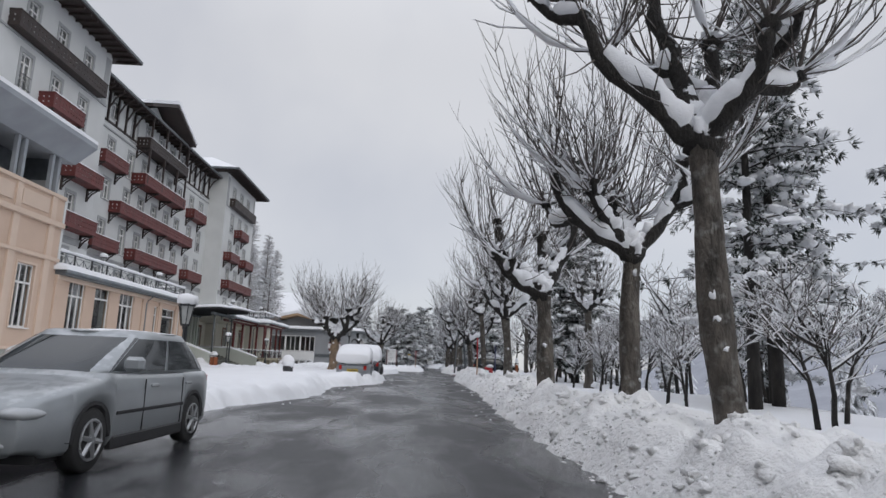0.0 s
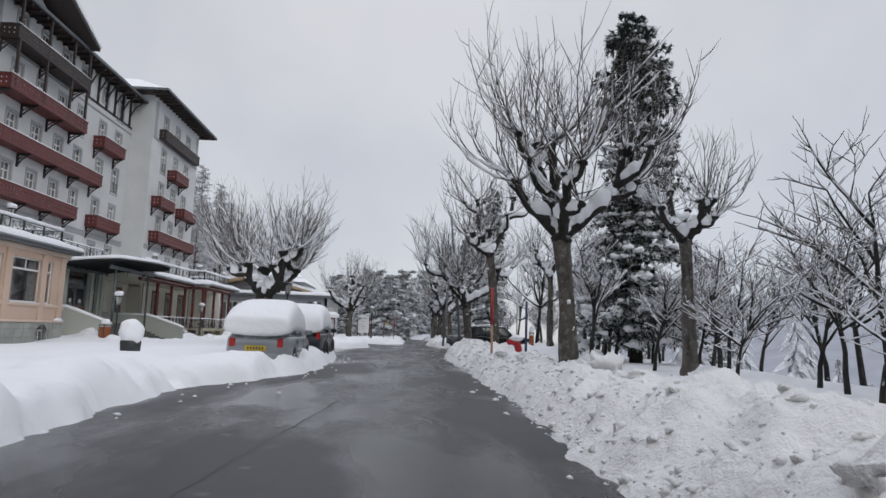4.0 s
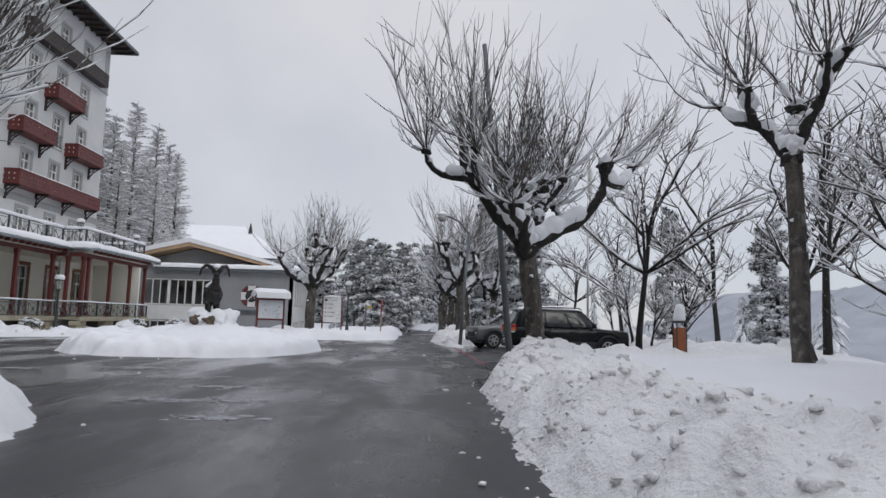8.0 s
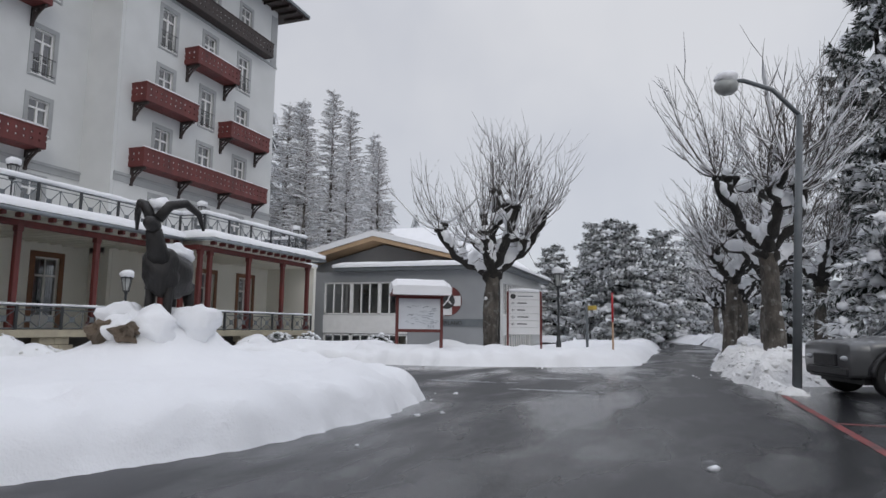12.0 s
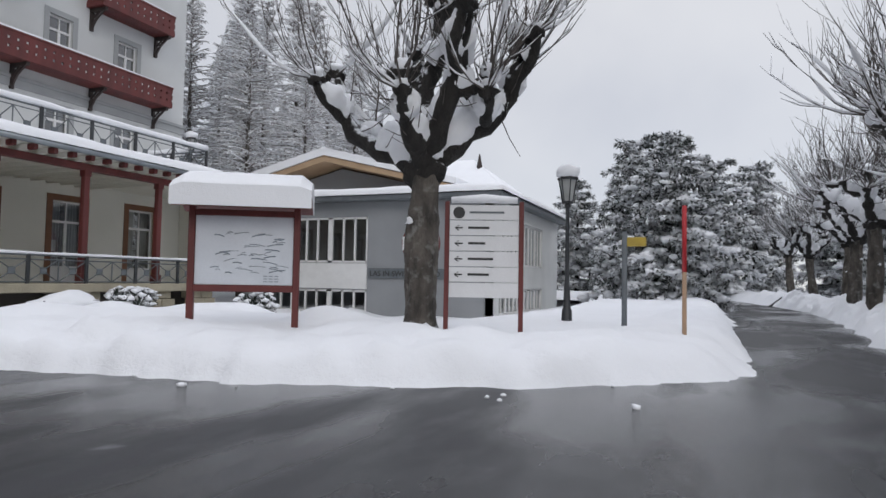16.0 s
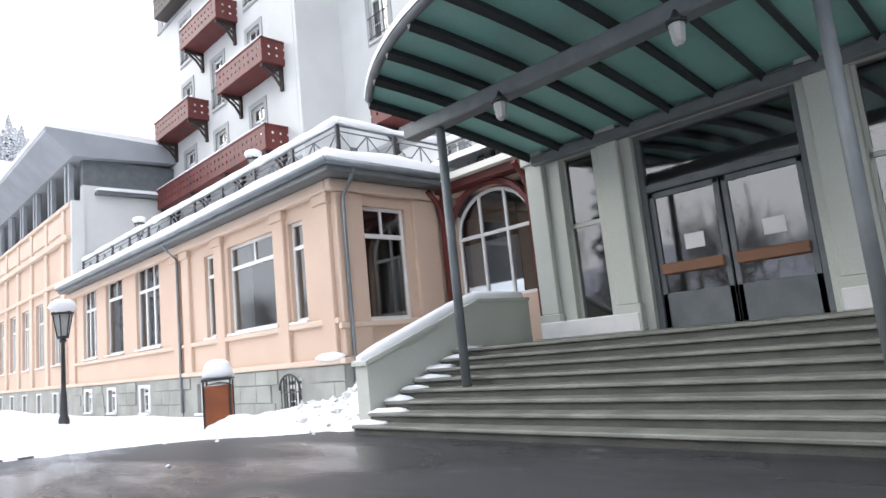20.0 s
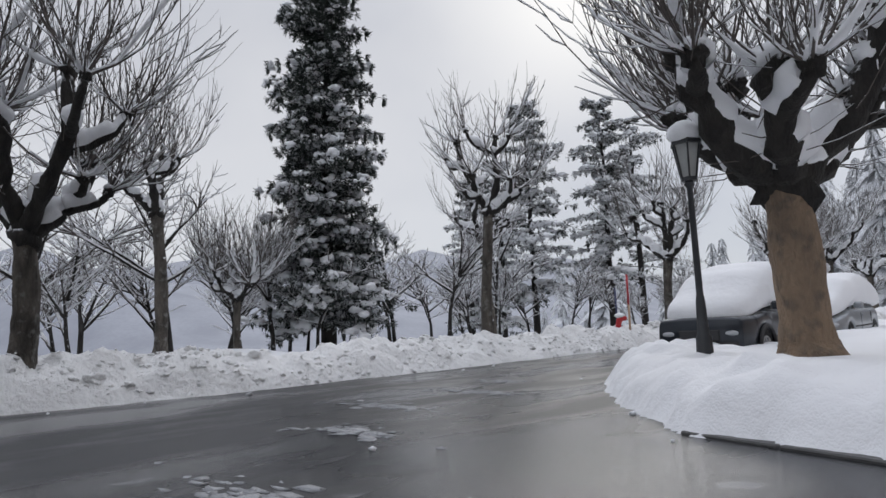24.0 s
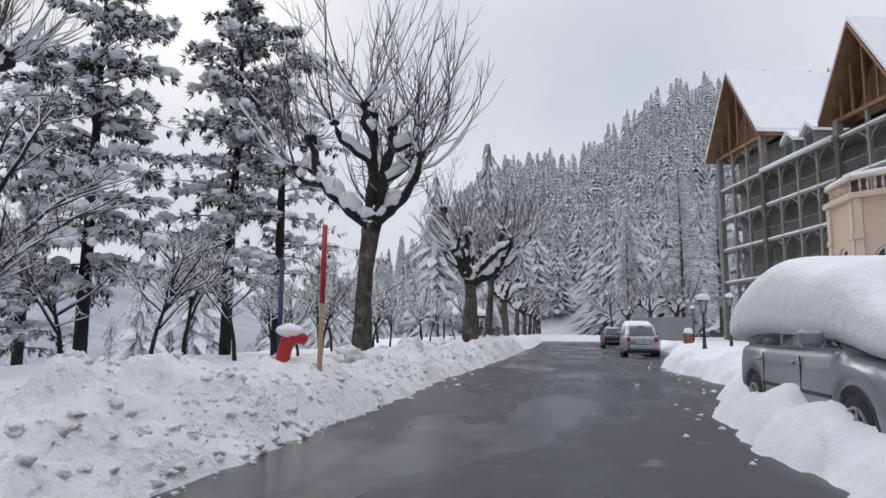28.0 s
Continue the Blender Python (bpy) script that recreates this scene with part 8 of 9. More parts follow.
part("gable_snow", Geo().prism([(-25.4, 4.9), (-17.2, 6.91), (-10.0, 5.15), (-10.0, 5.45), (-17.2, 7.3), (-25.4, 5.3)], 102.1, 122, 1), SNOW_ROOF, pav, "snow on the pitched roof")
# big hipped roof with a spire, farther back
church = thing("far_hall", None, "grey hall with a great snowy hipped roof and a dark spire", "building", "", "structure")
part("wall", Geo().box(-37, 130.5, -1, -16, 144, 8.6), GREY_RENDER, church)
hip = Geo()
low_c, top_c = [(-38, 129.5), (-15, 129.5), (-15, 145), (-38, 145)], [(-31.5, 137.2), (-21.5, 137.2)]
hip.quad(*[(x, y, 8.4) for x, y in reversed(low_c)])
for q_ in (((0, 1), (1, 0)), ((2, 3), (0, 1))):
    hip.quad(*[(*low_c[k], 8.6) for k in q_[0]], *[(*top_c[k], 13.7) for k in q_[1]])
hip.quad((*low_c[1], 8.6), (*low_c[2], 8.6), (*top_c[1], 13.7))
hip.quad((*low_c[3], 8.6), (*low_c[0], 8.6), (*top_c[0], 13.7))
part("roof_snow", hip, SNOW_ROOF, church, "snow-covered hipped roof")
part("spire", Geo().lathe([(1.25, 8.0), (1.25, 9.3), (0.62, 11.0), (0.06, 13.9)], 4, (-20.3, 135.5, 0)), DARK_WOOD, church, "small dark pointed spire")
# round red badge and the lettering on the wall
badge = part("badge", Geo().tube([(-11.4, 101.49, 2.35), (-11.4, 101.40, 2.35)], 0.95, 32), RED_WOOD, pav, "round dark-red badge with a white cross")
part("badge_cross", Geo().box(-11.72, 101.37, 1.45, -11.08, 101.41, 3.25).box(-12.3, 101.37, 2.03, -11.72, 101.41, 2.67).box(-11.08, 101.37, 2.03, -10.5, 101.41, 2.67), SIGN_WHITE, badge)
part("badge_disc", Geo().tube([(-11.4, 101.375, 2.35), (-11.4, 101.35, 2.35)], 0.52, 24), SIGN_BLACK, badge)
part("badge_figure", Geo().tube([(-11.7, 101.34, 2.0), (-11.35, 101.34, 2.4), (-11.2, 101.34, 2.7)], 0.05, 5).tube([(-11.35, 101.34, 2.4), (-11.1, 101.34, 2.15)], 0.05, 5), SIGN_WHITE, badge)
part("letter_board", Geo().rbox(-14.1, 101.42, 0.72, -9.0, 101.5, 1.2, 0.01), GREY_STEEL, pav, "grey board with black capital letters")


def lettering(name, text, size, m, mat, parent):
    c = bpy.data.curves.new(name, "FONT")
    c.body, c.size, c.extrude = text, size, 0.008
    ob = new(name, c)
    ob.parent, ob.matrix_basis = parent, m
    c.materials.append(mat)
    return ob


lettering("wall_lettering", "LAS IN SWITZERLAND", 0.36, Matrix.Translation((-14.0, 101.40, 0.83)) @ Matrix.Rotation(radians(90), 4, "X"), SIGN_BLACK, pav)

# ---------------------------------------------------------------- forecourt furniture
board = thing("map_board", Matrix.Translation((-5.69, 82.23, -0.25)) @ Matrix.Rotation(radians(31), 4, "Z") @ Matrix.Scale(0.80, 4, (1, 0, 0)), "large map board on oxblood posts under a snow-capped roof", "notice board")
for s in (-1, 1):
    part("post", Geo().rbox(s * 0.94 - 0.06, -0.06, -0.4, s * 0.94 + 0.06, 0.06, 2.5, 0.012), RED_WOOD, board)
part("map_panel", Geo().rbox(-0.88, -0.03, 1.33, 0.88, 0.03, 2.35, 0.008), MAP_PAPER, board, "pale blue piste map")
part("frame_rail", Geo().rbox(-0.94, -0.05, 1.23, 0.94, 0.05, 1.33, 0.01), RED_WOOD, board)
part("frame_rail", Geo().rbox(-0.94, -0.05, 2.35, 0.94, 0.05, 2.44, 0.01), RED_WOOD, board)
random.seed(8)
ink = Geo()
for k in range(46):
    x, z = rnd(-0.62, 0.60), rnd(1.5, 2.1)
    ln_, a = rnd(0.05, 0.30), rnd(-0.25, 0.25)
    ink.tube([(x, -0.034, z), (x + ln_ * 0.5, -0.034, z + ln_ * a * 0.5 + 0.01), (x + ln_, -0.034, z + ln_ * a)], rnd(0.003, 0.008), 4)
for k in range(9):
    ink.box(0.35 + 0.1 * (k % 3), -0.036, 1.38 + 0.04 * (k // 3), 0.42 + 0.1 * (k % 3), -0.032, 1.392 + 0.04 * (k // 3))
tagged(part("map_ink", ink, MAP_INK, board, "thin grey piste lines"), kind="stuff")
part("board_roof", Geo().prism([(-0.45, 2.44), (0, 2.62), (0.45, 2.44), (0.45, 2.48), (0, 2.67), (-0.45, 2.48)], -1.2, 1.2, 0), RED_WOOD, board)
cap = Geo()
rows_ = [[(x, y, 2.5 + (0.50 - 1.1 * abs(y) ** 2.2) * (0.75 if abs(x) > 1.15 else 1.0) + 0.02 * noise.noise(Vector((x * 2, y * 3, 1)))) for y in (-0.5, -0.47, -0.3, 0, 0.3, 0.47, 0.5)] for x in [-1.22 + 2.44 * i / 12 for i in range(13)]]
for a, b in zip(rows_, rows_[1:]):
    for k in range(6):
        cap.quad(a[k], b[k], b[k + 1], a[k + 1])
for r_ in (rows_[0], rows_[-1]):
    cap.quad(*[(p[0], p[1], p[2]) for p in r_], (r_[0][0], 0, 2.46))
for k in (0, 6):
    for a, b in zip(rows_, rows_[1:]):
        cap.quad(a[k], b[k], (b[k][0], b[k][1], 2.45), (a[k][0], a[k][1], 2.45))
part("snow_cap", cap, SNOW_ROOF, board, "smooth thick slab of snow", True)

sign = thing("direction_sign", Matrix.Translation((-2.45, 83.7, 0)) @ Matrix.Rotation(radians(18), 4, "Z"), "white direction sign between two oxblood posts", "sign")
for s in (-1, 1):
    part("post", Geo().rbox(s * 0.56 - 0.035, -0.035, -0.4, s * 0.56 + 0.035, 0.035, 2.4, 0.01), RED_WOOD, sign)
for k in range(6):
    p = part("sign_panel", Geo().rbox(-0.52, -0.02, 0.95 + 0.235 * k, 0.52, 0.02, 1.17 + 0.235 * k, 0.005), SIGN_WHITE, sign)
    if 1 <= k <= 4:
        a = Geo().box(-0.44, -0.026, 1.05 + 0.235 * k, -0.32, -0.021, 1.07 + 0.235 * k).tube([(-0.38, -0.024, 1.10 + 0.235 * k), (-0.44, -0.024, 1.06 + 0.235 * k), (-0.38, -0.024, 1.02 + 0.235 * k)], 0.008, 4)
        part("arrow", a, SIGN_BLACK, p)
        part("text_bar", Geo().box(-0.24, -0.025, 1.045 + 0.235 * k, 0.02 + 0.06 * (k % 3), -0.021, 1.08 + 0.235 * k), SIGN_BLACK, p, "unreadable dark lettering")
part("sign_badge", Geo().tube([(-0.38, -0.022, 2.23), (-0.38, -0.03, 2.23)], 0.09, 16), SIGN_BLACK, p)
part("text_bar", Geo().box(-0.22, -0.025, 2.22, 0.3, -0.021, 2.25), GREY_STEEL, p)
part("snow_cap", Geo().tube([(-0.5, 0, 2.42), (0, 0, 2.45), (0.5, 0, 2.42)], [0.05, 0.07, 0.05], 6), SNOW, sign, smooth=True)

post = thing("yellow_fingerpost", Matrix.Translation((-0.65, 86.0, 0)), "grey post with a yellow finger sign", "sign")
part("pole", Geo().tube([(0, 0, -0.3), (0, 0, 2.1)], 0.05, 8), GREY_STEEL, post, smooth=True)
part("finger", Geo().rbox(-0.05, -0.02, 1.84, 0.36, 0.02, 2.0, 0.01), YELLOW, post, "yellow finger sign with snow")


def snow_pole(m, label, h=2.9):
    t = thing("snow_pole", m, label, "snow pole", "snow poles")
    part("pole", Geo().tube([(0, 0, -0.4), (0, 0, h * 0.58)], 0.035, 8), POLE_WOOD, t, "bare wooden lower pole", True)
    part("pole_top", Geo().tube([(0, 0, h * 0.58), (0, 0, h)], 0.036, 8), RED_PAINT, t, "red painted top", True)
    return t


snow_pole(Matrix.Translation((3.72, 42.0, 0)) @ pose(0, 0, 0, 0, -0.6, 0), "tall wooden snow pole with a red top in the snowbank", 2.55)
snow_pole(Matrix.Translation((0.35, 84.9, 0)), "red-topped snow pole at the road junction", 2.4)
hyd = thing("hydrant_marker", Matrix.Translation((4.42, 41.57, 0)), "red curved hydrant hood half-buried in snow", "hydrant")
part("hood", Geo().tube([(0, 0, -0.2), (0, 0, 0.75), (-0.05, 0, 0.95), (-0.2, 0, 1.03), (-0.33, 0, 0.98)], [0.10, 0.10, 0.11, 0.10, 0.07], 12), RED_PAINT, hyd, smooth=True)
part("snow_cap", Geo().lump((-0.08, 0, 1.1), (0.2, 0.17, 0.1), 2, 0.2, 2), SNOW, hyd, smooth=True)
bp = thing("blue_post", Matrix.Translation((4.58, 41.36, 0)), "thin dark blue marker post", "post")
part("pole", Geo().tube([(0, 0, -0.3), (0, 0, 2.15)], 0.035, 8), BLUE_POST, bp, smooth=True)

lantern_post("lantern_post", Matrix.Translation((-4.4, 54.6, 0.3)), 3.1)
lantern_post("lantern_post", Matrix.Translation((-14.6, 60.2, 0.1)), 2.65)
lantern_post("lantern_post", Matrix.Translation((-16.1, 80.0, 0.2)), 2.7)
lantern_post("lantern_post", Matrix.Translation((-1.9, 87.3, 0.2)), 3.2)
lantern_post("lantern_post", Matrix.Translation((-5.1, 23.6, 0.1)), 2.4)
lantern_post("lantern_post", Matrix.Translation((-9.5, 10.0, 0.2)), 3.1)
lantern_post("lantern_post", Matrix.Translation((-11.0, -8.0, 0.2)), 3.1)
lantern_post("lantern_post", Matrix.Translation((-3.2, 108.0, 0.0)), 3.2)
low_lamp = thing("bollard_lamp", Matrix.Translation((-5.9, 40.8, 0.1)), "squat dark bollard lamp under a tall snow cap", "bollard lamp")
part("body", Geo().lathe([(0.16, -0.2), (0.16, 0.2), (0.24, 0.35), (0.26, 0.62), (0.2, 0.7)], 12), IRON, low_lamp, smooth=True)
part("snow_cap", Geo().lump((0, 0, 0.85), (0.3, 0.3, 0.36), 5, 0.1, 3), SNOW, low_lamp, smooth=True)
litter_bin(Matrix.Translation((-16.45, 63.1, 0.14)) @ Matrix.Rotation(radians(58), 4, "Z"), 0.92, 0.5)
litter_bin(Matrix.Translation((8.75, 61.4, 0.25)) @ Matrix.Diagonal((0.72, 0.72, 1.2, 1)), 0.95, 0.36, "small brown litter bin at the parking bay")
litter_bin(Matrix.Translation((-7.05, 10.4, 0.2)), 0.9, 0.5)


def tall_lamp(m, label, h, lean, arm):
    t = thing("street_lamp", m, label, "street lamp", "tall street lamps")
    top = Vector((lean[0], lean[1], h))
    part("mast", Geo().tube([(0, 0, -0.3), top * 0.5, top], [0.09, 0.075, 0.06], 10), GREY_STEEL, t, "grey steel mast", True)
    a = Vector((*arm, 0))
    part("arm", Geo().tube([top, top + a * 0.35 + Vector((0, 0, 0.55)), top + a * 0.75 + Vector((0, 0, 0.78)), top + a + Vector((0, 0, 0.8))], 0.045, 8), GREY_STEEL, t, smooth=True)
    part("lamp_head", Geo().lump(top + a + Vector((0, 0, 0.68)), (0.24, 0.24, 0.18), 1, 0.03, 2), LANTERN, t, "pale lamp head", True)
    part("snow_cap", Geo().lump(top + a + Vector((0, 0, 0.86)), (0.24, 0.24, 0.14), 3, 0.1, 2), SNOW, t, smooth=True)
    return t


tall_lamp(Matrix.Translation((4.42, 75.75, 0)), "tall grey street lamp with a curved arm beside the parking bay", 5.35, (0.34, 0.15), (-1.3, -0.15))
mast = thing("leaning_mast", Matrix.Translation((4.66, 61.9, 0)), "leaning grey steel mast beside the pollarded tree", "mast")
part("pole", Geo().tube([(0, 0, -0.3), (-0.4, 0, 4.0), (-0.85, 0, 8.5)], [0.085, 0.075, 0.06], 12), GREY_STEEL, mast, "grey steel pole", True)
part("base_plate", Geo().lathe([(0.16, 0.0), (0.16, 0.35), (0.10, 0.40)], 12), GREY_STEEL, mast)
flag = thing("flagpole", Matrix.Translation((10.4, 75.6, 0)), "slender white flagpole with a furled pale flag", "flagpole")
part("pole", Geo().tube([(0, 0, -0.3), (0, 0, 9.2)], [0.06, 0.035], 10), SIGN_WHITE, flag, "white pole", True)
part("flag", Geo().tube([(0.05, 0, 9.0), (0.12, 0.02, 8.4), (0.10, 0.0, 7.6), (0.06, 0, 7.2)], [0.05, 0.14, 0.13, 0.04], 7), CURTAIN, flag, "limp pale flag", True)

# ram statue: one plain mesh on its heap
ram = Geo()
o = Vector((0.0, 0.0, 0.0))
ram.lump(o + Vector((0, 0.1, 1.55)), (0.43, 0.80, 0.48), 3, 0.16, 3)
ram.lump(o + Vector((0, -0.42, 1.62)), (0.37, 0.40, 0.52), 6, 0.16, 3)
ram.tube([o + Vector((0, -0.45, 1.7)), o + Vector((0, -0.75, 2.05)), o + Vector((0, -0.95, 2.4))], [0.27, 0.2, 0.16], 10)
ram.lump(o + Vector((0, -1.05, 2.5)), (0.15, 0.28, 0.17), 5, 0.1, 2)
for s in (-1, 1):
    ram.tube([o + Vector((s * 0.07, -0.95, 2.62)), o + Vector((s * 0.24, -0.82, 2.92)), o + Vector((s * 0.46, -0.55, 3.02)), o + Vector((s * 0.64, -0.25, 2.84)), o + Vector((s * 0.70, -0.10, 2.52))], [0.11, 0.105, 0.09, 0.065, 0.03], 9)
    ram.tube([o + Vector((s * 0.17, -0.4, 1.4)), o + Vector((s * 0.19, -0.5, 0.9)), o + Vector((s * 0.18, -0.42, 0.35))], [0.14, 0.09, 0.07], 7)
    ram.tube([o + Vector((s * 0.18, 0.6, 1.4)), o + Vector((s * 0.2, 0.75, 0.9)), o + Vector((s * 0.19, 0.68, 0.35))], [0.16, 0.1, 0.07], 7)
RAM = Matrix.Translation((-5.35, 70.4, 0.74)) @ Matrix.Rotation(radians(22), 4, "Z") @ Matrix.Scale(0.76, 4)
solo("ram_statue", ram, BRONZE, "dark bronze ibex statue on a snowy mound", "statue", smooth=True, m=RAM)
solo("statue_snow", Geo().lump(RAM @ Vector((0, 0.25, 2.02)), (0.22, 0.34, 0.17), 2, 0.25, 3), SNOW, "cushion of snow on the statue's back", "snow", smooth=True)
solo("statue_snow", Geo().lump(RAM @ Vector((0.0, -0.72, 2.95)), (0.17, 0.17, 0.12), 4, 0.25, 2), SNOW, "cap of snow between the statue's horns", "snow", smooth=True)
for k, (x, y, z, r) in enumerate(((-5.62, 69.42, 1.02, 0.20), (-5.12, 69.40, 1.0, 0.20))):
    solo("mound_rock", Geo().lump((x, y, z), (r, r * 0.9, r * 0.8), k, 0.35, 3), ROCK, "brown rock poking from the statue's snow mound", "rock", "mound rocks")

for k, (x, y, z, r) in enumerate(((-5.72, 69.85, 1.20, 0.36), (-5.45, 69.62, 1.02, 0.30), (-5.0, 69.75, 1.05, 0.36), (-4.72, 70.35, 1.15, 0.36), (-5.9, 70.4, 1.1, 0.36))):
    solo("statue_snow", Geo().lump((x, y, z), (r, r * 0.95, r * 0.85), 30 + k, 0.25, 3), SNOW, "rounded heap of snow round the statue's feet", "snow", "statue snow", smooth=True)

# ---------------------------------------------------------------- parked cars
vehicle("hatchback", Matrix.Translation((-3.56, 16.05, 0)) @ Matrix.Rotation(radians(-93), 4, "Z"), SILVER, 4.42, 1.76, 1.50, 0.97, 0.22, 1.08, 0.3, 1.0, 0.75, 0.325, 2.62, 0.90, "silver-green hatchback parked on the wet road", plate=SIGN_WHITE, snow_dust=0.03)
vehicle("estate_car", Matrix.Translation((-2.7, 42.9, 0)) @ Matrix.Rotation(radians(91), 4, "Z"), SILVER_GREY, 4.5, 1.76, 1.45, 0.95, 0.2, 1.1, 0.3, 0.9, 0.4, 0.31, 2.65, 0.9, "silver-grey estate car buried under deep snow", snow_load=0.55, plate=PLATE_YELLOW)
vehicle("off_roader", Matrix.Translation((-2.55, 48.4, 0)) @ Matrix.Rotation(radians(91), 4, "Z"), DARK_BLUE, 4.5, 1.84, 1.62, 1.02, 0.24, 1.0, 0.25, 0.7, 0.25, 0.35, 2.65, 0.88, "dark blue off-roader buried under deep snow", suv=True, snow_load=0.5, plate=SIGN_WHITE)
vehicle("off_roader", Matrix.Translation((7.91, 69.88, 0)) @ Matrix.Rotation(radians(6), 4, "Z"), BLACK_CAR, 4.44, 1.80, 1.74, 1.05, 0.30, 1.05, 0.22, 0.62, 0.25, 0.36, 2.62, 0.85, "black off-roader with a little snow in the parking bay", suv=True, tail_mat=TAIL_AMBER, plate=SIGN_WHITE, roof_rails=True, snow_dust=0.12)
vehicle("off_roader", Matrix.Translation((7.06, 76.47, 0)) @ Matrix.Rotation(radians(195), 4, "Z"), GUN_GREY, 4.32, 1.9, 1.64, 1.05, 0.30, 1.05, 0.25, 0.62, 0.2, 0.38, 2.66, 0.74, "dark grey off-roader dusted with snow in the parking bay", suv=True, snow_dust=0.13)
vehicle("snowy_car", Matrix.Translation((-4.3, 8.6, 0)) @ Matrix.Rotation(radians(-91), 4, "Z"), SILVER_GREY, 4.3, 1.74, 1.46, 0.93, 0.22, 1.1, 0.4, 0.9, 0.6, 0.31, 2.6, 0.88, "parked car under a deep snow load", snow_load=0.4)
vehicle("dark_car", Matrix.Translation((-3.7, -1.0, 0)) @ Matrix.Rotation(radians(-91), 4, "Z"), DARK_BLUE, 4.3, 1.74, 1.46, 0.93, 0.22, 1.1, 0.4, 0.9, 0.6, 0.31, 2.6, 0.88, "dark car parked at the roadside", snow_dust=0.06)
# patio tables under snow in front of the bay
for x, y in ((-12.5, 30.5), (-14.5, 27.5)):
    t = thing("patio_table", Matrix.Translation((x, y, 0.25)), "dark patio table under a dome of snow", "table", "patio tables")
    part("top", Geo().rbox(-0.8, -0.45, 0.68, 0.8, 0.45, 0.73, 0.01), IRON, t)
    for sx in (-1, 1):
        for sy in (-1, 1):
            part("leg", Geo().tube([(sx * 0.7, sy * 0.35, -0.2), (sx * 0.7, sy * 0.35, 0.7)], 0.025, 6), IRON, t)
    part("snow_cap", Geo().lump((0, 0, 0.8), (0.85, 0.5, 0.32), 2, 0.15, 3), SNOW, t, smooth=True)
    for sx, tn in ((-1.3, 0), (1.3, 180)):
        c = thing("patio_chair", Matrix.Translation((x + sx, y, 0.25)) @ Matrix.Rotation(radians(tn), 4, "Z"), "dark patio chair with snow on its seat", "chair", "patio chairs")
        part("seat", Geo().rbox(-0.22, -0.22, 0.42, 0.22, 0.22, 0.46, 0.01), IRON, c)
        part("backrest", Geo().rbox(-0.24, -0.22, 0.46, -0.2, 0.22, 0.9, 0.01), IRON, c)
        for ax in (-0.2, 0.2):
            for ay in (-0.2, 0.2):
                part("leg", Geo().tube([(ax, ay, -0.2), (ax, ay, 0.43)], 0.018, 5), IRON, c)
        part("snow_cap", Geo().lump((0.02, 0, 0.52), (0.22, 0.22, 0.14), 3, 0.1, 2), SNOW, c, smooth=True)

# ---------------------------------------------------------------- planted trees
T = Matrix.Translation
pollard("street_tree", 2.75, 0.24, 3, 27, 2.4, (-0.20, 0.1), 11, 0.9, 1.7, T((4.05, 24.9, 0.35)), arms=[(180, 1.2, 2.5), (12, 1.5, 3.1), (85, 1.6, 2.0), (200, 0.35, 1.9)])
pollard("street_tree", 3.0, 0.205, 4, 24, 2.6, (-0.25, 0.05), 12, 1.0, 2.0, T((4.7, 37.0, 0.35)), arms=[(185, 0.9, 1.6), (95, 3.2, 2.4), (5, 0.75, 2.6), (150, 2.2, 2.2), (270, 1.2, 1.5)])
pollard("street_tree", 4.0, 0.175, 3, 17, 2.0, (-0.25, 0.1), 13, 1.1, 1.5, T((4.72, 48.35, 0.3)), arms=[(170, 2.6, 2.3), (10, 1.6, 2.6), (195, 0.35, 1.2), (90, 1.2, 1.3)])
pollard("street_tree", 2.5, 0.232, 4, 40, 2.7, (-0.12, 0.0), 14, 0.8, 2.0, T((4.86, 60.1, 0.35)), arms=[(182, 1.0, 3.1), (120, 2.6, 2.2), (12, 0.75, 3.0), (60, 1.4, 2.0), (250, 0.9, 1.7)])
pollard("street_tree", 3.0, 0.20, 3, 36, 2.6, (0.20, 0.1), 15, 1.0, 2.2, T((4.38, 19.4, 0.35)), arms=[(182, 0.45, 2.4), (350, 1.3, 2.2), (100, 1.2, 1.6), (200, 1.0, 1.5)])
pollard("street_tree", 3.7, 0.21, 4, 46, 2.8, (-0.35, 0.0), 16, 1.2, 2.4, T((4.35, 15.3, 0.35)), arms=[(178, 0.7, 2.6), (120, 3.0, 2.6), (0, 1.1, 2.0), (60, 1.2, 2.2), (300, 1.0, 1.6)])
pollard("street_tree", 3.7, 0.17, 4, 18, 2.2, (-0.1, 0.1), 17, 1.0, 1.5, T((8.75, 56.3, 0.55)), arms=[(150, 1.1, 1.7), (330, 2.4, 1.8), (60, 1.0, 1.4)])
pollard("low_tree", 1.9, 0.13, 4, 30, 2.3, (0.1, 0.1), 19, 0.9, 1.2, T((10.5, 53.2, 0.2)), "low spreading pollarded tree in deep snow")
pollard("street_tree", 4.0, 0.22, 4, 18, 2.3, (-0.1, 0.1), 18, 0.9, 1.6, T((9.8, 42.5, 0.3)))
pollard("forecourt_tree", 2.35, 0.36, 6, 46, 2.8, (0.1, 0.1), 21, 0.95, 2.1, T((-5.3, 53.5, 0.3)), "broad bare pollarded tree with thick snow on its limbs", 1.3, bark=BARK_TAN)
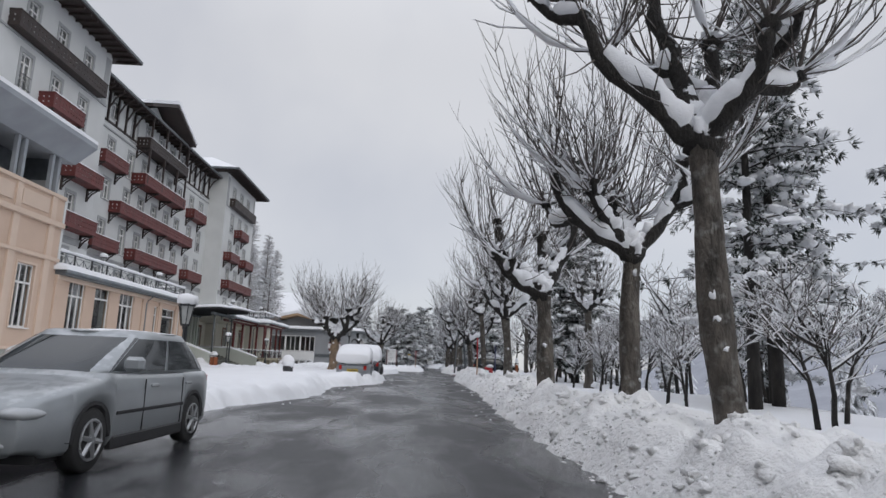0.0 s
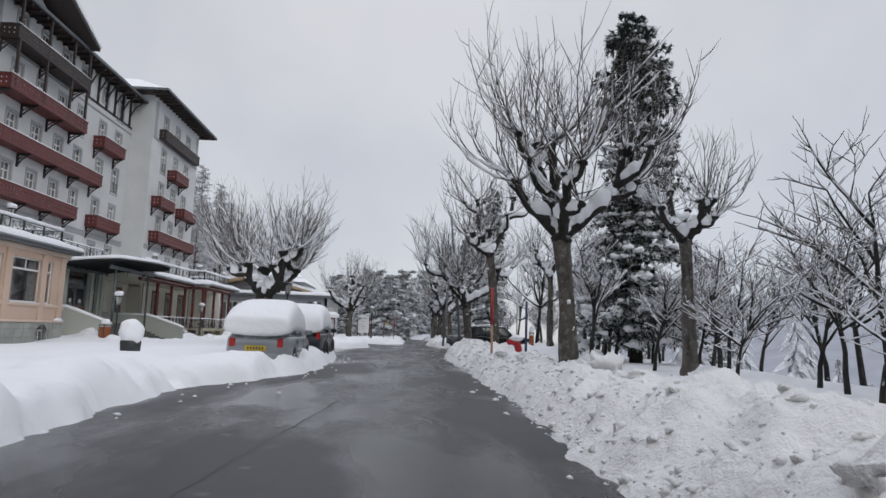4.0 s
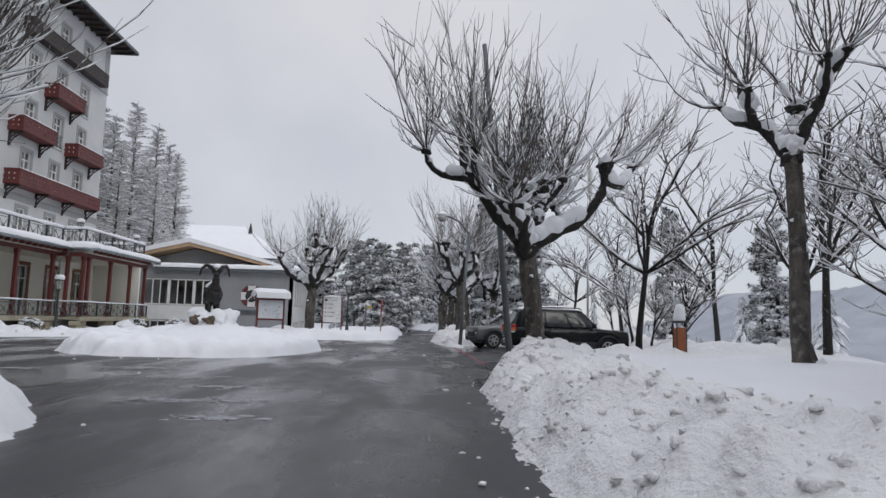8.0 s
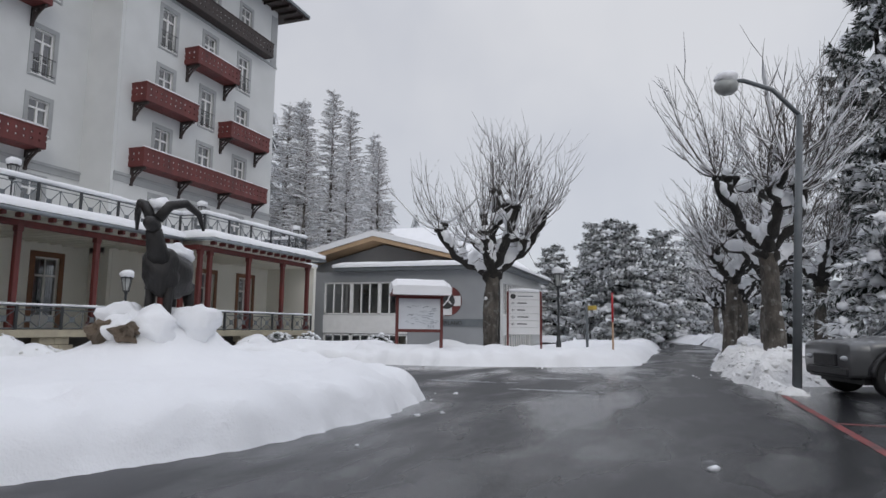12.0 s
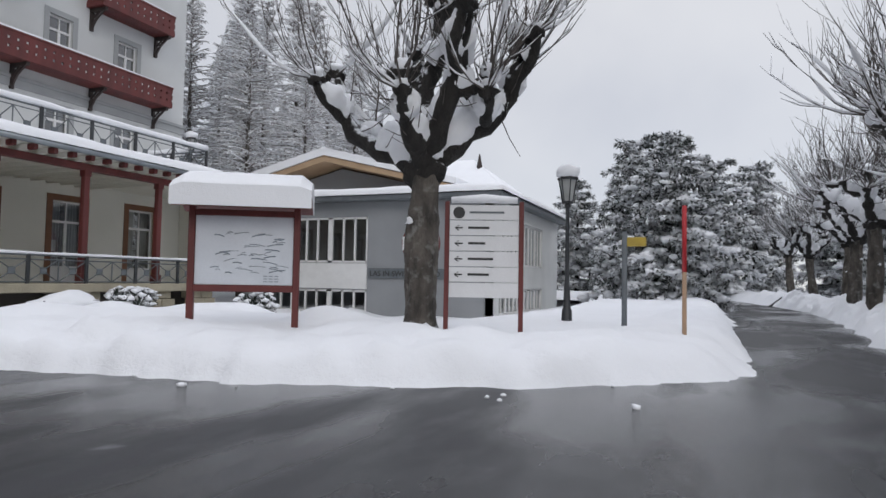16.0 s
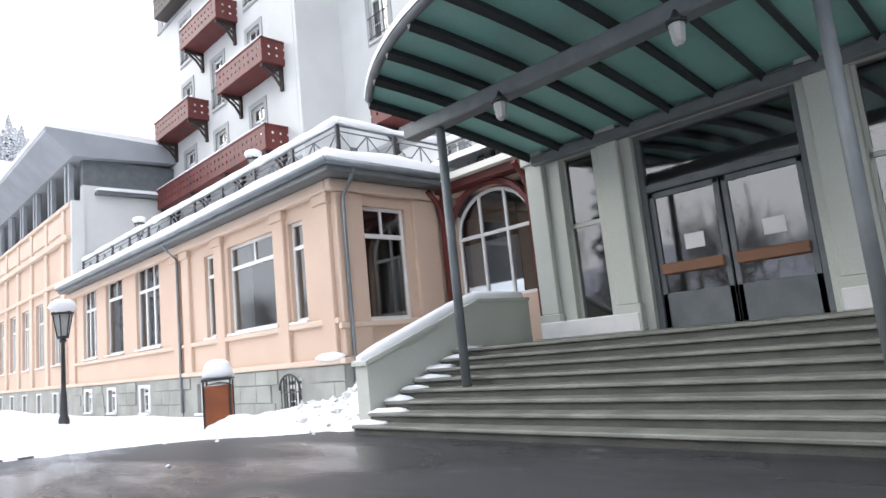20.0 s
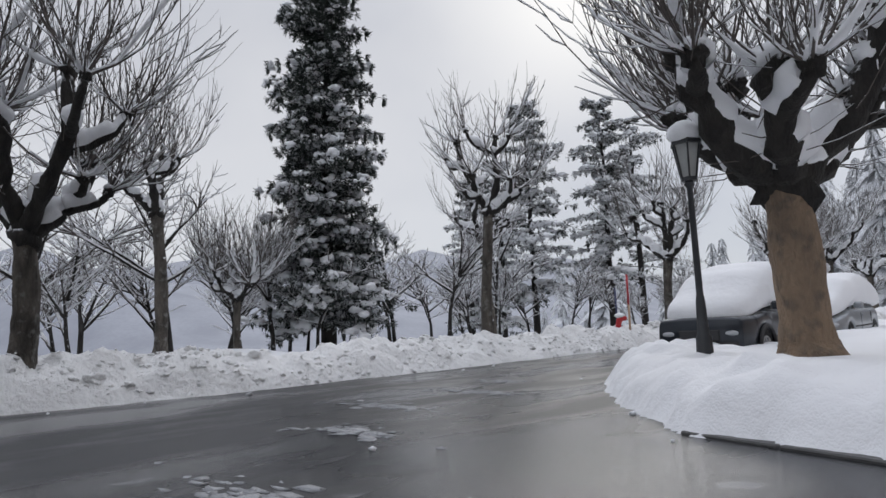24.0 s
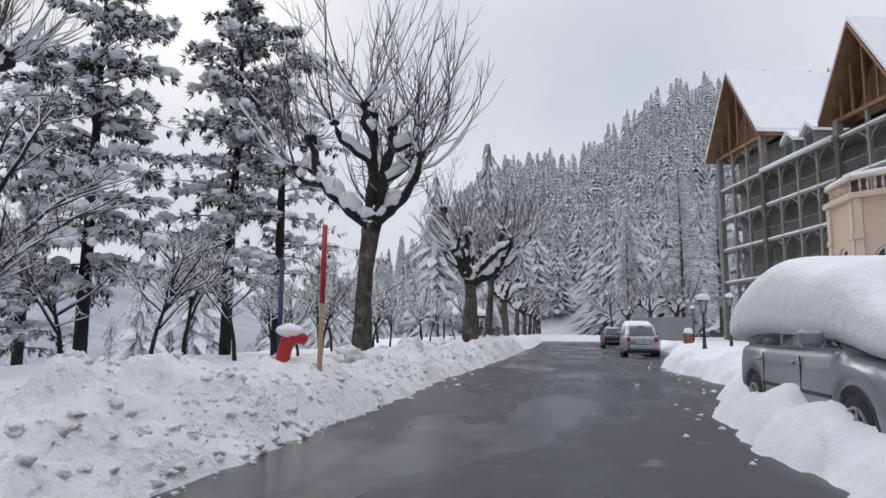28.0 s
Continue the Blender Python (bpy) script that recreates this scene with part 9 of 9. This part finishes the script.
pollard("forecourt_tree", 2.9, 0.31, 5, 22, 2.6, (0.1, 0.0), 22, 0.75, 1.7, T((-3.85, 84.5, 0.2)), "tall bare pollarded tree behind the map board", 1.3, arms=[(185, 0.45, 3.0), (80, 3.5, 3.2), (10, 0.8, 2.8), (270, 0.9, 1.7), (130, 1.4, 2.5), (330, 1.6, 2.6)])
pollard("street_tree", 3.1, 0.28, 4, 34, 3.0, (-0.1, 0), 25, 1.3, 2.4, T((5.0, 82.6, 0.3)), "tall wide pollarded tree beside the street lamp", 1.2)
base_n = pollard("street_tree", 2.9, 0.24, 4, 22, 2.3, (0, 0), 23, 0.9, 1.6, T((5.3, 86.0, 0.3)), snow_k=1.5)
base_m = pollard("street_tree", 2.7, 0.24, 5, 22, 2.5, (0.1, 0), 24, 0.9, 1.5, T((4.2, 87.6, 0.3)), snow_k=1.5)
place(base_n, (5.3, 97.0, 0.2, 80, 1.0), (6.2, 93.5, 0.3, 170, 1.05), (6.6, 108, 0.2, 30, 1.0), (5.6, 120, 0.2, 210, 1.0), (4.1, 4.5, 0.3, 40, 1.05), (3.9, -7.0, 0.3, 140, 0.95), (3.7, -31, 0.3, 220, 1.0), (-9.5, -22, 0.3, 10, 1.1), (-8.5, -60, 0.3, 200, 1.0))
place(base_m, (5.6, 101.5, 0.2, 20, 1.0), (5.9, 113, 0.2, 130, 0.95), (8.3, 93.8, 0.3, 260, 1.1), (-1.5, 132, 0.3, 310, 1.1), (3.8, -19.0, 0.3, 60, 1.0), (3.6, -43, 0.3, 100, 1.0), (3.5, -56, 0.3, 300, 1.0), (3.4, -70, 0.3, 10, 1.0), (-9.0, -40, 0.3, 90, 1.05), (-12.5, -25, 0.3, 150, 1.1))
conifer("big_spruce", 15.5, 1.6, 2.25, 31, T((10.8, 49.8, -0.1)), "dark spruce heavy with clumps of snow", 1.5, 0.215, 0.55, 0.25, 0.38, 0.27, SPRUCE_DARK, 9, 0.07, 0.80)
pine = conifer("tall_pine", 14.5, 2.9, 2.6, 32, T((12.3, 28.6, 0.1)), "tall slender pine with frosted boughs", 0.65, 0.30, 0.6, 0.35, 0.42, 0.2, None, 4, 0.7, 1.0)
conifer("tall_pine", 13.0, 3.2, 3.3, 33, T((10.9, 27.4, 0.1)), "dark pine with snow on its drooping boughs", 0.42, 0.26, 0.6, 0.35, 0.5, 0.2, None, 4, 0.6, 0.9)
north_pine = conifer("rounded_pine", 11.0, 0.8, 3.4, 34, T((-4.5, 128, 0.0)), "bushy stone pine dusted white all over", 1.1, 0.42, 0.55, 0.25, 0.4, 0.25, NEEDLES, 3, 0.9, 1.2)
place(north_pine, (-2.6, 111.5, 0, 70, 0.86), (-0.7, 107.5, 0, 160, 0.78), (1.5, 131, 0, 120, 1.05), (-10, 133, 0, 40, 0.95), (9.5, 127, 0, 300, 0.95), (5, 140, 0, 200, 1.15), (12, 120, -0.5, 90, 0.9))
tall_n_ = conifer("tall_spruce", 16.5, 1.6, 1.9, 35, T((10.3, 91.0, 0.1)), "tall snowy spruce beside the road", 0.85, 0.5, 0.45, 0.35, 0.6, 0.25, None, 2, 0.75, 1.3)
place(tall_n_, (10.5, 97, 0.1, 60, 0.95), (12.5, 103, 0, 150, 0.9), (9.5, 110, 0, 220, 0.85), (21, 78, -3.0, 130, 0.62), (25, 71, -4.0, 20, 0.7), (19.5, 88, -2.2, 250, 0.7), (28, 92, -4.5, 310, 0.8))
larch = larch_tree("larch", 20.0, 3.2, 36, T((-27, 108, 0.5)), "tall leafless larch with snow along its boughs")
place(larch, (-31, 112, 1, 40, 1.05), (-24, 117, 1, 130, 0.9), (-35, 107, 1, 200, 1.1), (-29, 121, 1, 300, 0.95), (-38, 118, 1.5, 70, 1.0), (-14, -28, 0.5, 20, 1.05), (-20, -36, 1.5, 100, 0.95), (-10, -48, 1, 190, 0.9))
place(pine, (16.3, 36.5, -1.2, 200, 0.72), (14.6, 33.0, -0.5, 100, 1.0), (19.5, 30.0, -2.5, 20, 1.0))
place(larch, (-33, 103.5, 0.5, 160, 1.0), (-25.5, 106.5, 0.3, 70, 0.85), (-24.5, 112, 0.8, 20, 1.0), (-28, 115, 1, 80, 1.15), (-32.5, 117, 1.2, 310, 1.15), (-36, 112.5, 1.2, 140, 1.1), (-26.5, 121, 1.2, 230, 1.0), (-23, 109, 0.6, 190, 0.75))
thin = wild_tree("bare_tree", 9.5, 0.15, 41, T((11.0, 70.5, 0)), "tall thin bare tree with snow-dusted branches")
bush = wild_tree("bare_shrub", 4.6, 0.10, 42, T((8.0, 46.8, 0.3)), "wide leafless shrub frosted with snow", category="shrub")
place(thin, (12.8, 62.0, 0, 90, 0.9), (13.2, 79, 0, 200, 0.85), (12.4, 86.5, 0, 20, 0.8), (10.8, 55.2, 0.2, 120, 0.75), (12.6, 58.6, 0, 310, 0.8), (14.5, 66, -0.4, 60, 0.95), (15.5, 73, -0.8, 250, 1.0), (13.5, 16, 0, 40, 0.7), (15.5, 43, -0.8, 140, 0.8), (17, 56, -1.5, 10, 0.9), (13.0, 38.5, 0.1, 230, 0.7), (-6.5, -34, 0.4, 0, 0.9), (-8.5, -75, 0.5, 100, 0.9), (-4, 150, 0.2, 60, 0.8))
place(bush, (9.8, 51.0, 0.0, 20, 0.8), (11.9, 47.4, -0.1, 150, 0.8), (11.4, 57.6, 0, 100, 0.9), (10.6, 66.0, 0, 45, 0.7), (12.4, 75.0, 0, 210, 0.9), (8.4, 33.0, 0.1, 75, 0.6), (10.6, 52.0, 0.2, 80, 1.0), (12.3, 45.5, 0.1, 190, 1.05), (13.4, 49.8, 0, 30, 0.9), (12.5, 31.0, 0.1, 240, 0.95), (9.5, 26.5, 0.2, 300, 0.7), (13.2, 54.5, 0, 170, 1.0), (14.0, 60, -0.2, 60, 0.9), (10.4, 22.5, 0.2, 90, 0.7), (12.2, 72.5, 0, 20, 0.7), (13.6, 81.5, 0, 200, 0.9), (11.5, 88, 0.1, 150, 0.8), (-20.5, 134, 1, 30, 1.2), (8.5, 12.5, 0.2, 10, 0.8), (12.0, 9, 0.1, 100, 1.0), (7.2, 4, 0.2, 200, 0.9), (8.5, -8, 0.2, 20, 1.1), (9.5, -20, 0.2, 80, 1.1), (6.9, 30.2, 0.2, 10, 0.55), (8.6, 28.6, 0.2, 70, 0.7), (10.4, 31.4, 0.2, 130, 0.8), (7.4, 24.0, 0.2, 200, 0.55), (9.0, 21.2, 0.2, 260, 0.7), (7.0, 17.6, 0.2, 320, 0.6), (10.8, 17.4, 0.2, 40, 0.85), (6.6, 11.0, 0.2, 90, 0.6), (9.8, 5.6, 0.2, 150, 0.85), (6.8, -2.5, 0.2, 230, 0.8), (8.2, -13.5, 0.2, 300, 0.9), (6.9, -24.0, 0.2, 20, 0.9), (7.4, -42.0, 0.2, 180, 1.0), (7.0, 34.6, 0.2, 110, 0.5), (11.6, 50.2, 0.1, 10, 0.75), (14.2, 46.6, -0.2, 80, 0.9), (12.9, 52.3, 0.0, 250, 0.8), (15.2, 51.5, -0.6, 330, 1.0), (14.8, 57.0, -0.5, 120, 1.0), (9.3, 44.2, 0.2, 60, 0.75), (10.9, 42.4, 0.1, 130, 0.8), (13.8, 42.0, -0.1, 200, 0.95), (11.8, 39.6, 0.1, 20, 0.8), (15.4, 38.0, -0.7, 90, 1.0), (10.2, 36.2, 0.1, 310, 0.75), (14.6, 33.6, -0.4, 170, 1.0), (8.0, -34, 0.2, 140, 1.2), (9, -50, 0.2, 300, 1.2))

# ---------------------------------------------------------------- forest on the slopes
def far_conifer(seed, layers=15):
    """Distant spruce: ragged drooping tiers, each a ring of separate boughs."""
    random.seed(seed)
    v, f = [], []
    for k in range(layers):
        z0, r = 0.08 + 0.89 * (k / layers) ** 0.92, 0.165 * (1 - k / layers) ** 0.75 + 0.014
        n = 8 if k < layers * 0.7 else 6
        for i in range(n):
            a = 2 * math.pi * (i + rnd(-0.3, 0.3) + 0.5 * (k % 2)) / n
            rr, dz, wd = r * rnd(0.55, 1.25), rnd(0.01, 0.06), rnd(0.22, 0.40)
            base = len(v)
            ca, sa = math.cos(a), math.sin(a)
            v += [(0, 0, z0 + 0.055), (rr * 0.55 * math.cos(a - wd), rr * 0.55 * math.sin(a - wd), z0 + 0.012), (rr * ca, rr * sa, z0 - dz), (rr * 0.55 * math.cos(a + wd), rr * 0.55 * math.sin(a + wd), z0 + 0.012), (rr * 0.55 * ca, rr * 0.55 * sa, z0 + 0.040)]
            f += [(base, base + 1, base + 4), (base + 1, base + 2, base + 4), (base + 2, base + 3, base + 4), (base + 3, base, base + 4)]
    b = len(v)
    for z_, r_ in ((0, 0.012), (0.95, 0.003)):
        for i in range(4):
            v.append((r_ * math.cos(i * 1.571), r_ * math.sin(i * 1.571), z_))
    f += [(b + i, b + (i + 1) % 4, b + 4 + (i + 1) % 4, b + 4 + i) for i in range(4)]
    return v, f


def forest(name, spots, label, seed):
    g = Geo()
    kinds = [far_conifer(seed + k) for k in range(4)]
    random.seed(seed)
    for x, y in spots:
        h, tn = rnd(12, 27), rnd(0, 6.28)
        c, s, w = math.cos(tn) * h, math.sin(tn) * h, rnd(0.85, 1.25)
        z = land(x, y) - 0.4
        v, f = kinds[random.randrange(4)]
        n = len(g.v)
        g.v += [(x + (c * p[0] - s * p[1]) * w, y + (s * p[0] + c * p[1]) * w, z + p[2] * h) for p in v]
        g.f += [tuple(n + i for i in q) for q in f]
    solo(name, g, NEEDLES_FROST_HAZE, label, "forest", "", "stuff")


random.seed(77)
spots = []
while len(spots) < 1700:
    x, y = rnd(-190, 80), rnd(-295, -40)
    if y > -96 and x > -24:
        continue
    if not (-38 < x < -12 and y > -44):
        spots.append((x, y))
forest("hillside_forest", spots, "dense snow-covered spruce forest on the slope", 91)
spots = [(rnd(-190, -50), rnd(-60, 190)) for _ in range(560)]
forest("hillside_forest", spots, "snow-covered spruce forest behind the hotel", 95)
spots = [(rnd(-75, -36), rnd(118, 180)) for _ in range(60)] + [(rnd(46, 90), rnd(90, 220)) for _ in range(60)] + [(rnd(32, 60), rnd(-120, 0)) for _ in range(60)] + [(rnd(-24, -8), rnd(-96, -50)) for _ in range(26)] + [(rnd(6.5, 16), rnd(-96, -24)) for _ in range(40)]
forest("wood_edge", spots, "snowy conifers at the edge of the grounds", 99)
hut = thing("forest_hut", T((-16.5, -62, land(-16.5, -62))), "small wooden hut with a snowy roof at the forest edge", "hut")
part("wall", Geo().box(-4, -3, -1, 4, 3, 4.5), CHALET_WOOD, hut)
part("roof_snow", Geo().prism([(-5, 4.2), (0, 7.2), (5, 4.2), (5, 4.7), (0, 7.8), (-5, 4.7)], -4, 4, 1), SNOW_ROOF, hut)
pavil = thing("bandstand", T((7.95, 0.9, 0.2)) @ Matrix.Scale(0.85, 4), "small open shelter with a snowy hipped roof among the trees", "shelter")
for sx in (-1.6, 1.6):
    for sy in (-1.6, 1.6):
        part("post", Geo().rbox(sx - 0.08, sy - 0.08, -0.3, sx + 0.08, sy + 0.08, 2.3, 0.01), DARK_WOOD, pavil)
part("roof", Geo().lathe([(3.0, 2.3), (2.9, 2.5), (0.3, 3.9)], 4), DARK_WOOD, pavil)
part("roof_snow", Geo().lathe([(3.0, 2.5), (2.9, 2.75), (0.2, 4.2)], 4), SNOW_ROOF, pavil)

solo("garden_wall", Geo().rbox(-11.5, -10.4, -0.3, -6.2, -10.0, 2.5, 0.03), GREY_RENDER, "low grey rendered garden wall in the snow", "wall", "", "structure")

# dark kerbstones showing along the foot of the snow round the forecourt
random.seed(71)
kerb_run = [(-16.4, 64.4), (-15.6, 62.7), (-13.4, 61.2), (-10.7, 59.7), (-8.8, 58.2), (-5.2, 57.2), (-3.9, 55.8), (-2.2, 53.6)]
kerb_left = [(-4.2, 20.0), (-3.95, 23.8), (-3.0, 27.2), (-2.8, 29.5)]
kerb = thing("kerb", None, "line of dark wet kerbstones half under the snow", "kerb", "", "structure")
for (ax, ay), (bx, by), side in [(p, q, -0.14) for p, q in zip(kerb_run, kerb_run[1:])] + [(p, q, 0.14) for p, q in zip(kerb_left, kerb_left[1:])]:
    ln = math.hypot(bx - ax, by - ay)
    n = max(1, round(ln / 0.9))
    for k in range(n):
        if random.random() < 0.65:
            continue
        f0 = (k + 0.5) / n
        turn = math.atan2(by - ay, bx - ax)
        part("kerbstone", Geo().rbox(-ln / n / 2 + 0.01, -0.09, -0.1, ln / n / 2 - 0.01, 0.09, 0.03, 0.012), KERB, kerb, at=Matrix.Translation((ax + (bx - ax) * f0, ay + (by - ay) * f0, 0)) @ Matrix.Rotation(turn, 4, "Z") @ Matrix.Translation((0, side, 0)))
# buried bench and shrubs before the porch
bench = thing("garden_bench", T((-15.6, 87.1, -0.28)) @ Matrix.Rotation(radians(85), 4, "Z"), "dark garden bench buried under a cushion of snow", "bench")
part("seat", Geo().rbox(-0.85, -0.25, 0.36, 0.85, 0.25, 0.42, 0.01), DARK_WOOD, bench)
part("backrest", Geo().rbox(-0.85, -0.3, 0.42, 0.85, -0.25, 0.75, 0.01), DARK_WOOD, bench)
for sx in (-0.7, 0.7):
    for sy in (-0.2, 0.2):
        part("leg", Geo().rbox(sx - 0.03, sy - 0.03, -0.2, sx + 0.03, sy + 0.03, 0.37, 0.008), IRON, bench)
part("snow_cap", Geo().lump((0, 0, 0.62), (1.0, 0.42, 0.34), 2, 0.2, 3), SNOW, bench, "thick cushion of snow", True)
for k, (x, y) in enumerate(((-15.7, 89.0), (-16.4, 90.3), (-18.1, 81.3), (-12.3, 86.2), (-9.6, 87.5))):
    random.seed(80 + k)
    sh = thing("shrub", T((x, y, 0.15)), "low dark shrub sprinkled with snow", "shrub", "low shrubs")
    leaf, cap = Geo(), Geo()
    for j in range(120):
        d = Vector((rnd(-1, 1), rnd(-1, 1), rnd(0.0, 1.0))).normalized()
        p = Vector((d.x * 0.45, d.y * 0.45, 0.15 + d.z * 0.45)) * rnd(0.6, 1.0)
        tuft(leaf, p, d, 0.2, 5)
        if d.z > 0.2 and rnd(0, 1) < 0.4:
            cap.lump(p + d * 0.12 + Vector((0, 0, 0.03)), (rnd(0.06, 0.14), rnd(0.06, 0.14), rnd(0.03, 0.07)), j, 0.4, 1)
    part("foliage", leaf, NEEDLES, sh)
    tagged(part("snow_load", cap, SNOW, sh, "broken pads of snow", True), kind="stuff")
